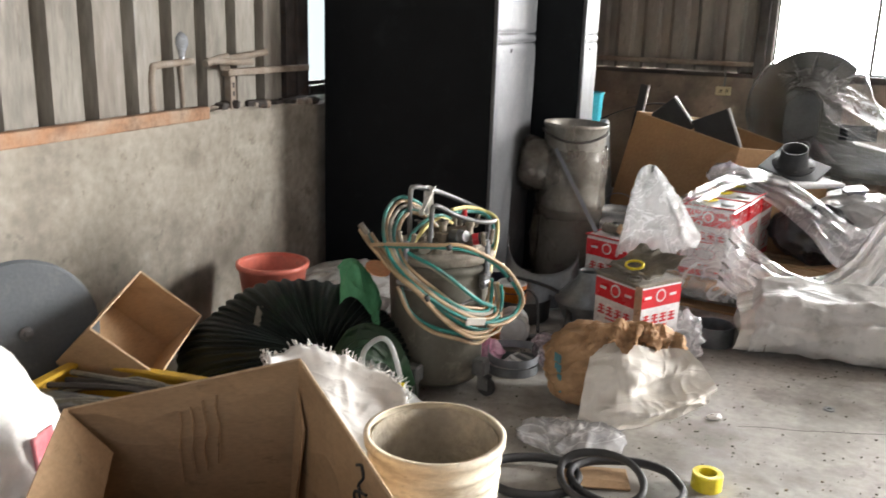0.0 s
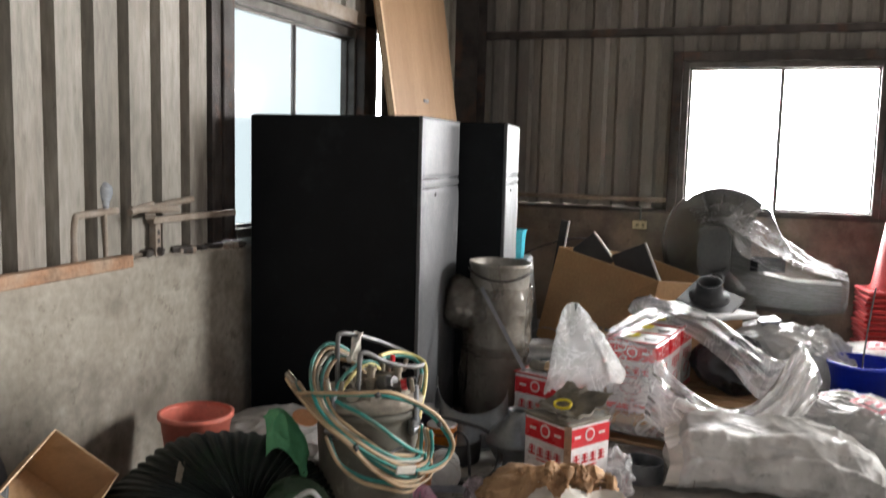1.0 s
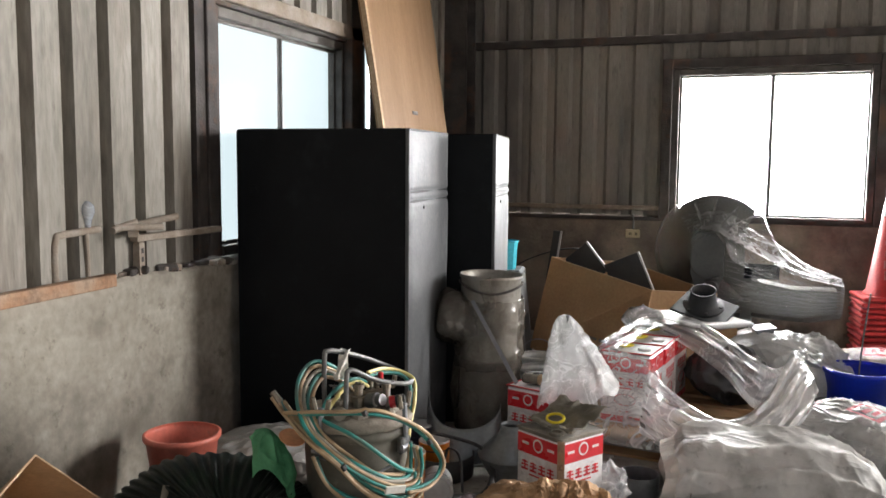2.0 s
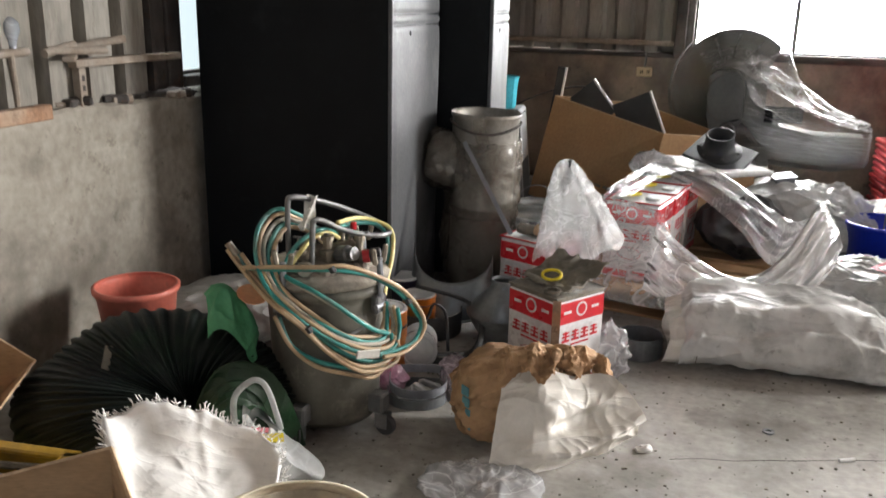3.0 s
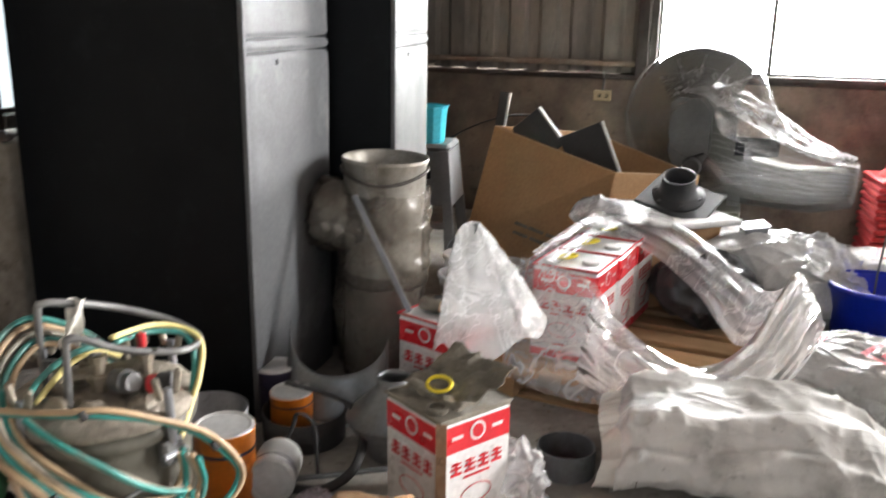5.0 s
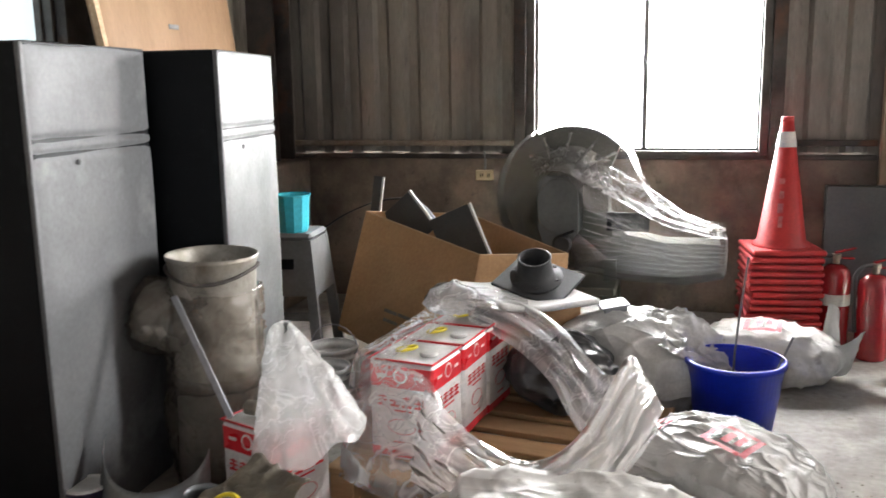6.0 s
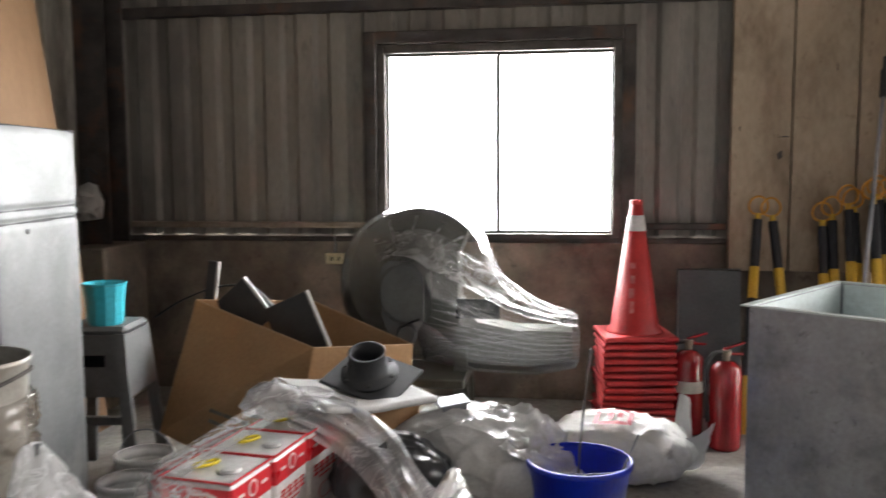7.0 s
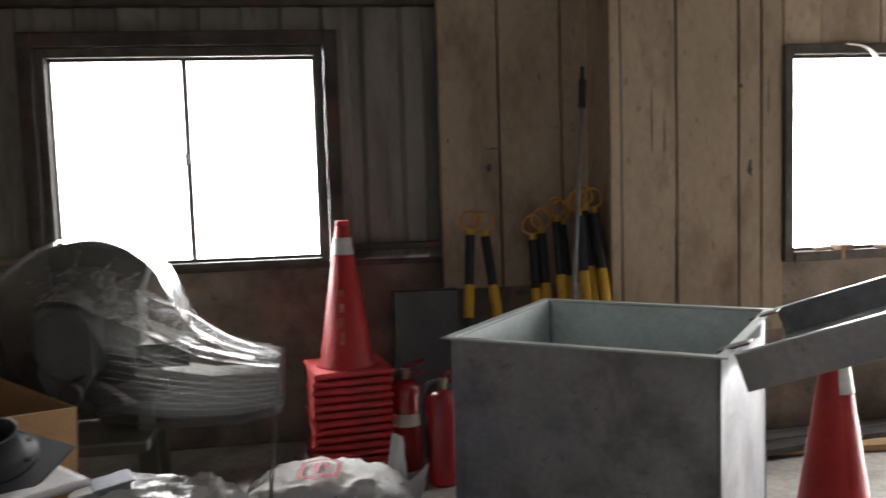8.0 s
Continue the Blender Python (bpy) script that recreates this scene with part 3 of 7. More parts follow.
def window(name, label, m, w, h, panes=2, surround=True):
    win = thing(name, label, "window", m, kind="structure")
    t = 0.05
    part("window_frame", box(-t, -0.05, -t, 0, 0.05, h + t, 0.004), ALU, win)
    part("window_frame", box(w, -0.05, -t, w + t, 0.05, h + t, 0.004), ALU, win)
    part("window_frame", box(0, -0.05, h, w, 0.05, h + t, 0.004), ALU, win)
    part("window_sill", box(0, -0.06, -t, w, 0.05, 0, 0.004), ALU, win)
    for k in range(panes):
        x0, x1 = w * k / panes, w * (k + 1) / panes
        yy = 0.012 * k
        sash = part("sash", box(x0, yy - 0.012, 0, x0 + 0.018, yy + 0.012, h, 0.002), ALU, win)
        part("rail", box(x0 + 0.018, yy - 0.012, 0, x1 - 0.012, yy + 0.012, 0.016, 0.002), ALU, sash)
        part("rail", box(x0 + 0.018, yy - 0.012, h - 0.016, x1 - 0.012, yy + 0.012, h, 0.002), ALU, sash)
        part("sash", box(x1 - 0.012, yy - 0.012, 0, x1, yy + 0.012, h, 0.002), ALU, win)
        pane = part("pane", box(x0 + 0.018, yy - 0.002, 0.016, x1 - 0.012, yy + 0.002, h - 0.016), GLASS, sash)
        pane.visible_shadow = False
    # dark trim round the frame, its near-black colour also holding the shadow there
    for x0, x1, z0, z1 in () if not surround else ((-0.125, -0.051, -0.05, h + 0.125), (w + 0.051, w + 0.125, -0.05, h + 0.125), (-0.05, w + 0.05, h + 0.051, h + 0.125)):
        part("surround", box(x0, -0.075, z0, x1, 0.03, z1, 0.004), STEEL_DARK, win)
    part("latch", box(w / 2 - 0.014, -0.045, h * 0.48, w / 2 + 0.008, -0.012, h * 0.54, 0.004), STEEL_DARK, win)
    return win


GLASS, gn, gl, gp = nodes_of("dusty_glass")
gt = gn.new("ShaderNodeBsdfTransparent")
gm = gn.new("ShaderNodeMixShader")
gp.inputs["Roughness"].default_value = 0.1
gm.inputs[0].default_value = 0.08
gl.new(gt.outputs[0], gm.inputs[1])
gl.new(gp.outputs[0], gm.inputs[2])
gl.new(gm.outputs[0], gn["Material Output"].inputs["Surface"])

window("window_1", "two-pane sliding window with grimy frame, overexposed daylight behind", pose(-0.471, YF + 0.03, 0.986), 1.318, 1.052)
window("window_2", "two-pane sliding window in a rusty frame beside the cabinet", pose(-2.38, 3.70, 0.96, 0, 0, 90), 1.31, 1.09)
window("window_3", "window in the board wall with a rotten surround", pose(3.25, 6.58, 0.95), 1.2, 1.0, surround=False)
SKYGLOW = glow("white_sky", (1.0, 1.0, 1.0), GLOW)
LEFTGLOW = glow("pale_blue_sky", (0.80, 0.95, 1.0), 1.15)
structure("backdrop_far", box(-4, YF + 2.0, -0.1, 7, YF + 2.05, 5), SKYGLOW, "bright white overcast distance", "backdrop")
structure("backdrop_left", box(-4.05, 1.5, -0.1, -4.0, 12, 5), LEFTGLOW, "bright pale distance", "backdrop")

# purlins, rails, columns
structure("purlin", box(-2.45, YF - 0.02, 2.29, 1.9, YF + 0.05, 2.35, 0.004), STEEL_DARK, "dark steel purlin across the far wall", "beam")
structure("rail_far", box(-2.2, YF - 0.035, 1.015, -0.53, YF + 0.02, 1.05, 0.004), RUST_GREY, "rusty steel angle along the far wall", "rail")
structure("rail_far_low", box(-2.2, YF - 0.03, 0.935, 1.48, YF - 0.003, 0.965, 0.004), STEEL_DARK, "dark pipe rail on the low wall", "rail")
structure("rail_far_right", box(0.91, YF - 0.035, 1.015, 1.48, YF + 0.02, 1.05, 0.004), STEEL_DARK, "rusty steel angle along the far wall", "rail")
corner = thing("column_corner", "dark steel column in the corner", "column", kind="structure")
part("flange", box(-2.4, 6.72, 0, -2.09, 6.74, ROOM_T), STEEL_DARK, corner)
part("flange", box(-2.4, 6.94, 0, -2.09, 6.96, ROOM_T), STEEL_DARK, corner)
part("web", box(-2.255, 6.742, 0, -2.24, 6.938, ROOM_T), STEEL_DARK, corner)
side_col = thing("column_window", "dark rusty steel column beside the window", "column", kind="structure")
part("web", box(-2.345, 3.452, 0.9, -2.32, 3.64, ROOM_T), STEEL_DARK, side_col)
part("flange", box(-2.36, 3.43, 0.9, -2.27, 3.45, ROOM_T), STEEL_DARK, side_col)
structure("column_left", box(-2.33, 5.03, 0.9, -2.27, 5.18, ROOM_T, 0.004), STEEL_DARK, "dark steel post beside the window", "column")
structure("header_left", box(-2.34, 3.68, 2.12, -2.27, 5.5, 2.2, 0.004), RUST_GREY, "rusty steel header above the window", "beam")
structure("pillar_low", box(-2.228, 6.45, 0, -1.98, 6.95, 0.93, 0.01), FAR_CONCRETE, "dark concrete pier in the corner", "pillar")
structure("ledge_angle", placed(box(-0.03, -1.9, -0.028, 0.012, 0.93, 0.022, 0.004), pose(XL, 1.9, 0.9, 0.6, 0, 0)), RUST, "orange rusty steel angle on the low wall", "rail")

# beige board walls
BW = thing("wall_boards", "dirty beige insulated wall panels", "wall", kind="structure")
edges = [1.483, 1.807, 2.147, 2.31]
for a, b in zip(edges, edges[1:]):
    part("panel", box(a + 0.005, 6.93, 0.79, b - 0.005, 6.98, ROOM_T, 0.004), BOARD, BW)
part("panel", box(2.285, 6.55, 0.0, 2.335, 6.926, ROOM_T, 0.004), BOARD, BW)
edges = [2.34, 2.629, 2.959, 3.081, 3.2]
for a, b in zip(edges, edges[1:]):
    part("panel", box(a + 0.005, 6.55, 0.55, b - 0.005, 6.60, ROOM_T, 0.004), BOARD, BW)
for a in (3.203, 3.405, 3.735, 4.065):
    part("panel", box(a, 6.55, 2.0, a + 0.2 if a < 3.3 else a + 0.325, 6.60, ROOM_T, 0.004), BOARD, BW)
part("panel", box(4.48, 6.55, 0.0, 4.85, 6.6, ROOM_T, 0.004), BOARD, BW)
part("panel", box(7.55, 6.55, 0.0, ROOM_R, 6.6, ROOM_T, 0.004), BOARD, BW)
part("panel", box(4.855, 6.55, 3.7, 7.545, 6.6, ROOM_T, 0.004), BOARD, BW)
part("backing", box(1.5, 6.985, 0.8, 2.3, 6.995, ROOM_T), STEEL_DARK, BW)
part("backing", box(2.34, 6.602, 0.56, 3.2, 6.612, ROOM_T), STEEL_DARK, BW)
part("backing", box(3.2, 6.602, 2.02, 4.48, 6.612, ROOM_T), STEEL_DARK, BW)
for x, y, z, w, h in ((1.747, 6.929, 1.426, 0.014, 0.022), (1.77, 6.929, 1.53, 0.03, 0.003), (1.53, 6.929, 1.58, 0.004, 0.018), (3.02, 6.549, 1.385, 0.014, 0.036), (2.50, 6.549, 1.62, 0.004, 0.17), (2.565, 6.549, 1.56, 0.003, 0.1), (2.62, 6.549, 0.85, 0.005, 0.16), (2.97, 6.549, 1.8, 0.01, 0.012), (2.03, 6.929, 1.9, 0.003, 0.02), (3.12, 6.549, 1.75, 0.003, 0.08)):
    spot = lathe(((1.0, 0), (1.0, 0.001)), 11, turn=pose(0, 0, 0, 90), wobble=0.9, seed=x * 9)
    part("gouge", placed(spot, Matrix.Translation((x, y, z)) @ Matrix.Diagonal((w, 1, h, 1))), STEEL_DARK, BW)
structure("wall_right_low", box(2.34, 6.62, 0, 4.8, 6.78, 0.9, 0.006), FAR_CONCRETE, "dark stained low wall behind the panels", "wall")


# ---- left wall fittings ----
def steel_bracket():
    t = thing("shelf_bracket", "rusty slotted steel bracket with pipe offcuts on the low wall", "bracket", pose(-2.25, 3.0, 0.895))
    post = box(-0.017, -0.017, 0, 0.017, 0.017, 0.145, 0.002)
    part("post", post, RUST_GREY, t)
    for z in (0.03, 0.065, 0.1):
        part("slot", box(0.0172, -0.006, z, 0.0185, 0.006, z + 0.02), STEEL_DARK, t)
    part("arm", box(-0.02, -0.03, 0.147, 0.02, 0.56, 0.175, 0.003), RUST_GREY, t)
    part("arm", placed(box(-0.02, -0.16, 0, 0.02, 0.16, 0.018, 0.003), pose(-0.01, -0.02, 0.176, 0, 0, 40)), RUST_GREY, t)
    for k, (a, b) in enumerate((((-0.01, -0.13, 0.21), (0.03, 0.11, 0.2)), ((-0.05, -0.02, 0.205), (0.04, 0.2, 0.24)), ((0.0, -0.15, 0.2), (-0.03, 0.02, 0.225)))):
        part("pipe_offcut", tube((a, b), 0.014, 10, 1), RUST_GREY, t)
    return t


def pipe_stub():
    t = thing("bent_pipe", "dusty bent pipe standing on the wall ledge", "pipe", pose(-2.275, 2.575, 0.89))
    part("pipe", tube(((0, 0, 0), (0, 0, 0.14), (0, 0.008, 0.19), (0, 0.03, 0.205), (0.01, 0.22, 0.215)), 0.014, 10, 5), RUST_GREY, t, smooth=True)
    part("flange", lathe(((0.03, 0), (0.03, 0.012), (0.016, 0.016), (0.016, 0.05)), 16), RUST_GREY, t)
    part("pipe", tube(((0.01, 0.15, 0.21), (0.0, 0.16, 0.02), (0.0, 0.1, 0.01)), 0.01, 8, 5), RUST_GREY, t)
    return t


steel_bracket()
pipe_stub()
# bulb-shaped glass, added where a pale blue glint sits on the wall
bulb = thing("glint_glass", "small bulb-shaped clear glass added for a pale glint on the wall", "bulb", pose(-2.275, 2.745, 1.112))
part("bulb", lathe(((0.004, 0), (0.012, 0.01), (0.016, 0.03), (0.028, 0.06), (0.026, 0.085), (0.012, 0.1), (0.001, 0.104)), 16), film("pale_blue_glass", (0.8, 0.88, 1.0), 0.35, 0.6, 8, 0.05), bulb, smooth=True)
part("cap", lathe(((0.013, -0.012), (0.013, 0.012)), 12), GALV, bulb)
for k in range(34):
    y = 2.5 + 1.2 * random.random() ** 0.7
    t = thing("rubble", "dark crumbs of rubble on the wall top", "rubble", pose(-2.238 - 0.06 * random.random(), y, wall_top(y) - 0.004, 0, 0, random.uniform(0, 180)), "rubble on the wall")
    part("chunk", crumple(box(-0.02 - 0.02 * (k % 3), -0.02, 0, 0.03, 0.02, 0.012 + 0.008 * (k % 3), 0.005), 0.008, 26, k, False), STEEL_DARK if k % 4 else RUST_GREY, t)


# ---- cabinets ----
def cabinet(m, side, label):
    t = thing("steel_cabinet", label, "cabinet", m, "steel cabinets")
    w, d, h = 0.84, 0.625, 1.515
    part("body", box(-w + 0.004, 0.012, 0.03, -0.004, d, h - 0.012, 0.004), BLACK, t)
    part("front_panel", box(-w, -0.012, 0.0, -0.012, 0.010, h, 0.004), BLACK, t, "matt black front panel")
    part("top", box(-w, 0.012, h - 0.010, 0.0, d, h + 0.004, 0.003), BLACK, t)
    # side skin with a pressed crease and dents

    def skin(u, v):
        y, z = d * u, h * v
        x = 0.004 + 0.004 * noise.noise((y * 4, z * 3, side)) + 0.0015 * noise.noise((y * 15, z * 12, side))
        for zc in (1.195, 1.235):
            x -= 0.011 * math.exp(-((z - zc) / 0.009) ** 2)
        x += 0.004 * math.exp(-((z - 1.215) / 0.01) ** 2)
        if v > 0.999 or u > 0.999 or u < 0.001:
            x -= 0.006
        return Vector((x, y, z))
    part("side_panel", sheet(skin, 22, 110), GREY_PAINT if side < 5 else PALE_PAINT, t, "scuffed grey side panel with a pressed crease", True)
    part("corner_bead", box(-0.012, -0.014, 0.0, 0.006, 0.003, h, 0.003), GREY_PAINT, t)
    part("hole", lathe(((0.009, 0), (0.009, 0.003)), 12, turn=pose(0, 0, 0, 0, 90, 0), at=(0.006, 0.2, 1.165)), BLACK, t)
    return t


cabinet(pose(-1.338, 3.66, 0, 0, 0, 3.4), 1.0, "tall black steel cabinet with scuffed grey side, standing on the floor")
cabinet(pose(-1.165, 4.41, 0, 0, 0, 9), 9.0, "tall black steel cabinet with pale grey side behind another cabinet")

ply = thing("wood_panel", "tan plywood door panel leaning against the wall", "board")
c = [(-1.83, 5.03, 0.0), (-1.83, 6.15, 0.0), (-2.24, 6.18, 2.75), (-2.24, 4.93, 2.75)]
part("panel", plate(c, 0.03), PLY, ply)
part("edge_strip", plate([(-1.815, 5.02, 0.0), (-1.815, 5.05, 0.0), (-2.222, 4.95, 2.75), (-2.222, 4.92, 2.75)], 0.032), CARD_EDGE, ply)
part("latch", placed(box(-0.006, -0.045, -0.012, 0.012, 0.045, 0.012, 0.004), pose(-2.075, 5.57, 1.70)), IRON, ply)
hang = thing("hanging_bag", "dusty cloth bag hung in the dark corner", "bag", pose(-2.16, 6.62, 1.08))
part("bag", crumple(lathe(((0.01, 0.22), (0.05, 0.2), (0.09, 0.1), (0.08, 0.0), (0.01, -0.01)), 20), 0.02, 14, 3, False), SACK_DIRTY, hang, smooth=True)
part("strap", tube(((0, 0, 0.21), (-0.02, 0.03, 0.3), (0.03, 0.06, 0.26)), 0.006, 6), RUBBER, hang)


# ---- pressure pot with its coiled hoses ----
def ring_path(c, rx, ry, tilt, turn, n=14, wob=0.0, seed=0.0):
    out = []
    for i in range(n):
        a = 2 * math.pi * i / n
        w = 1 + wob * noise.noise((math.cos(a) + seed, math.sin(a), seed))
        p = Matrix.Rotation(radians(turn), 3, "Z") @ (Matrix.Rotation(radians(tilt), 3, "X") @ Vector((rx * w * math.cos(a), ry * w * math.sin(a), 0)))
        out.append(Vector(c) + p)
    return out


def hose_run(t, points, centre, spread, colours, seed):
    """Several hoses side by side along one course, a little wider or tighter round a common centre."""
    c = Vector(centre)
    for k, m in enumerate(colours):
        grow = 1 + spread * (k / max(len(colours) - 1, 1) - 0.5)
        course = []
        for i, p in enumerate(points):
            q = c + (Vector(p) - c) * grow
            course.append(q + 0.009 * noise.noise_vector((i * 0.9, seed, k * 1.7)))
        part("hose", tube(course, 0.0067, 8, 7), m, t, smooth=True)


def pressure_pot():
    t = thing("pressure_pot", "grey paint pressure pot on castors with tangled tan and teal hoses", "paint tank", pose(-1.17, 2.77, 0, 0, 0, 35))
    part("tank", lathe(((0.135, 0.062), (0.152, 0.05), (0.162, 0.07), (0.166, 0.2), (0.178, 0.44), (0.178, 0.455), (0.19, 0.46), (0.194, 0.475), (0.19, 0.49), (0.17, 0.494)), 56), POT, t, smooth=True)
    part("lid", crumple(lathe(((0.194, 0.4945), (0.196, 0.512), (0.182, 0.522), (0.12, 0.53), (0.06, 0.545), (0.02, 0.546), (0.001, 0.546)), 56), 0.006, 26, 2, False), POT_LID, t, "lid crusted with dried paint", True)
    for k in range(7):
        a = 1.1 * k
        part("paint_crust", crumple(placed(lathe(((0.03, 0.0), (0.026, 0.01), (0.012, 0.018), (0.001, 0.02)), 12), pose(0.02 + 0.09 * math.cos(a), -0.05 + 0.07 * math.sin(a), 0.527, 0, 0, 40 * k)), 0.012, 40, k, False), POT_LID, t, "clot of dried paint")
    for ang in (-40, -125, 72):
        a = radians(ang)
        rot = pose(0.158 * math.cos(a), 0.158 * math.sin(a), 0, 0, 0, ang)
        leg = part("castor", placed(box(-0.02, -0.026, 0.075, 0.05, 0.026, 0.135, 0.006), rot), IRON, t)
        for sy in (-0.019, 0.015):
            part("fork", placed(box(0.02, sy, 0.025, 0.062, sy + 0.004, 0.074, 0.0015), rot), IRON, leg)
        part("wheel", placed(lathe(((0.01, -0.012), (0.03, -0.012), (0.033, -0.006), (0.033, 0.006), (0.03, 0.012), (0.01, 0.012)), 24, turn=pose(0, 0, 0, 90), at=(0.05, 0, 0.0335)), rot), RUBBER, leg)
    for k in range(4):
        a = radians(k * 90 - 45)
        rot = pose(0.19 * math.cos(a), 0.19 * math.sin(a), 0, 0, 0, math.degrees(a))
        cl = part("clamp", placed(box(-0.008, -0.027, 0.405, 0.016, 0.027, 0.462, 0.006), rot), IRON, t)
        part("pin", placed(lathe(((0.008, 0), (0.008, 0.06)), 12, turn=pose(0, 0, 0, 90), at=(0.014, 0.03, 0.43)), rot), GALV, cl)
        part("wing_screw", placed(tube(((0.012, 0, 0.45), (0.006, 0, 0.575)), 0.009, 8, 1), rot), GALV, cl)
        for sy in (-1, 1):
            part("wing", placed(box(-0.006, -0.009, 0.0, 0.01, 0.009, 0.055, 0.006), rot @ pose(0.004, sy * 0.02, 0.555, sy * -14)), BRASSY, cl)
    # one steel tube bent into the tall and the low carrying bow
    part("handle", tube(((-0.111, -0.02, 0.52), (-0.111, -0.02, 0.71), (-0.098, -0.02, 0.735), (-0.058, 0.0, 0.727), (0.019, 0.05, 0.697), (0.116, 0.09, 0.652), (0.182, 0.08, 0.62), (0.206, 0.04, 0.606), (0.175, -0.02, 0.609),
                         (0.11, -0.05, 0.622), (0.04, -0.08, 0.648), (-0.019, -0.1, 0.681), (-0.044, -0.11, 0.686), (-0.05, -0.11, 0.66), (-0.056, -0.11, 0.5)), 0.0085, 10, 6), IRON, t, smooth=True)
    part("rag", crumple(placed(sheet(lambda u, v: Vector((0.035 * u - 0.03 * v, 0.012 * math.sin(7 * u + 3 * v), -0.10 * v)), 10, 16), pose(-0.05, -0.012, 0.735)), 0.012, 30, 5, False), PAPER_LABEL, t, "torn strip of masking tape", True)
    # regulator, tees and valves
    part("manifold", tube(((-0.07, -0.04, 0.575), (0.10, -0.02, 0.58)), 0.018, 12, 1), BRASSY, t)
    for k, (x, y, z, r, h) in enumerate(((-0.075, -0.06, 0.53, 0.015, 0.09), (0.0, -0.05, 0.54, 0.02, 0.085), (0.05, 0.0, 0.54, 0.014, 0.10), (0.095, -0.05, 0.53, 0.017, 0.09), (-0.03, 0.05, 0.54, 0.018, 0.07), (0.08, 0.05, 0.53, 0.016, 0.09), (-0.10, -0.11, 0.51, 0.016, 0.05))):
        v = part("valve", lathe(((r, z), (r, z + h * 0.3), (r * 1.35, z + h * 0.32), (r * 1.35, z + h * 0.5), (r * 0.7, z + h * 0.52), (r * 0.7, z + h * 0.8), (r, z + h * 0.82), (r, z + h)), 10, at=(x, y, 0)), BRASSY, t)
        part("lever", placed(box(-0.03, -0.006, 0, 0.03, 0.006, 0.006, 0.002), pose(x, y, z + h, 0, 14, 50 * k + 20)), IRON, v)
    part("regulator", lathe(((0.018, 0), (0.026, 0.008), (0.026, 0.045), (0.02, 0.05), (0.02, 0.07)), 18, turn=pose(0, 0, 0, 78, 0, 38), at=(0.03, -0.05, 0.565)), IRON, t)
    part("red_knob", lathe(((0.012, -0.02), (0.02, -0.018), (0.02, 0.0), (0.018, 0.002)), 16, turn=pose(0, 0, 0, 80, 0, 70), at=(0.118, -0.09, 0.567)), RED_TIN, t, "small red collar")
    part("knob", lathe(((0.02, 0.003), (0.022, 0.006), (0.022, 0.03), (0.018, 0.034)), 14, turn=pose(0, 0, 0, 80, 0, 70), at=(0.118, -0.09, 0.567)), RUBBER, t, "black ribbed adjusting knob")
    part("red_cap", lathe(((0.009, 0), (0.01, 0.03), (0.006, 0.034)), 12, at=(0.085, 0.0, 0.615)), RED_TIN, t, "small red cap")
    part("gauge", lathe(((0.02, 0), (0.024, 0.004), (0.024, 0.02), (0.02, 0.024)), 20, turn=pose(0, 0, 0, 80, 0, -10), at=(-0.075, -0.115, 0.545)), BRASSY, t)
    part("side_bar", tube(((-0.02, -0.19, 0.35), (0.02, -0.2, 0.355), (0.075, -0.19, 0.378), (0.085, -0.178, 0.372)), 0.005, 8, 4), GALV, t)
    # hoses: a loop over the bow and down the front, a second one hung lower, single strands across
    big = ((0.03, 0.08, 0.548), (-0.04, 0.04, 0.624), (-0.122, 0.0, 0.667), (-0.174, -0.05, 0.638), (-0.19, -0.1, 0.582), (-0.17, -0.155, 0.519), (-0.118, -0.19, 0.458), (-0.045, -0.22, 0.402), (0.03, -0.222, 0.358), (0.098, -0.2, 0.327), (0.158, -0.158, 0.322), (0.18, -0.132, 0.362), (0.168, -0.148, 0.429))
    hose_run(t, big, (0.0, -0.1, 0.48), 0.26, (HOSE_TAN, HOSE_TEAL, HOSE_GREY, HOSE_TAN, HOSE_TEAL), 1.0)
    low = ((-0.268, -0.05, 0.592), (-0.231, -0.08, 0.536), (-0.167, -0.173, 0.479), (-0.094, -0.224, 0.415), (-0.023, -0.235, 0.341), (0.058, -0.23, 0.291), (0.129, -0.195, 0.271), (0.174, -0.158, 0.286), (0.18, -0.15, 0.335))
    hose_run(t, low, (0.0, -0.1, 0.5), 0.16, (HOSE_TAN, HOSE_TEAL, HOSE_TAN, HOSE_TAN), 2.0)
    hose_run(t, ((-0.16, -0.15, 0.42), (-0.126, -0.168, 0.335), (-0.056, -0.198, 0.286), (0.027, -0.205, 0.258), (0.105, -0.178, 0.23), (0.157, -0.146, 0.24)), (0, -0.1, 0.45), 0.06, (HOSE_TEAL, HOSE_TAN), 3.0)
    across = ((-0.253, -0.07, 0.549), (-0.17, -0.16, 0.566), (-0.057, -0.22, 0.578), (0.029, -0.23, 0.573), (0.117, -0.2, 0.539), (0.196, -0.15, 0.472), (0.254, -0.12, 0.398), (0.275, -0.12, 0.344), (0.252, -0.14, 0.301), (0.193, -0.18, 0.293), (0.129, -0.21, 0.294))
    hose_run(t, across, (0.0, -0.1, 0.4), 0.05, (HOSE_TEAL, HOSE_TAN), 4.0)
    hose_run(t, ((-0.175, -0.1, 0.557), (-0.121, -0.15, 0.525), (-0.061, -0.21, 0.504), (-0.004, -0.22, 0.465), (0.055, -0.212, 0.419), (0.115, -0.185, 0.371), (0.158, -0.15, 0.345)), (0, -0.1, 0.4), 0.05, (HOSE_GREY, HOSE_TEAL), 5.0)
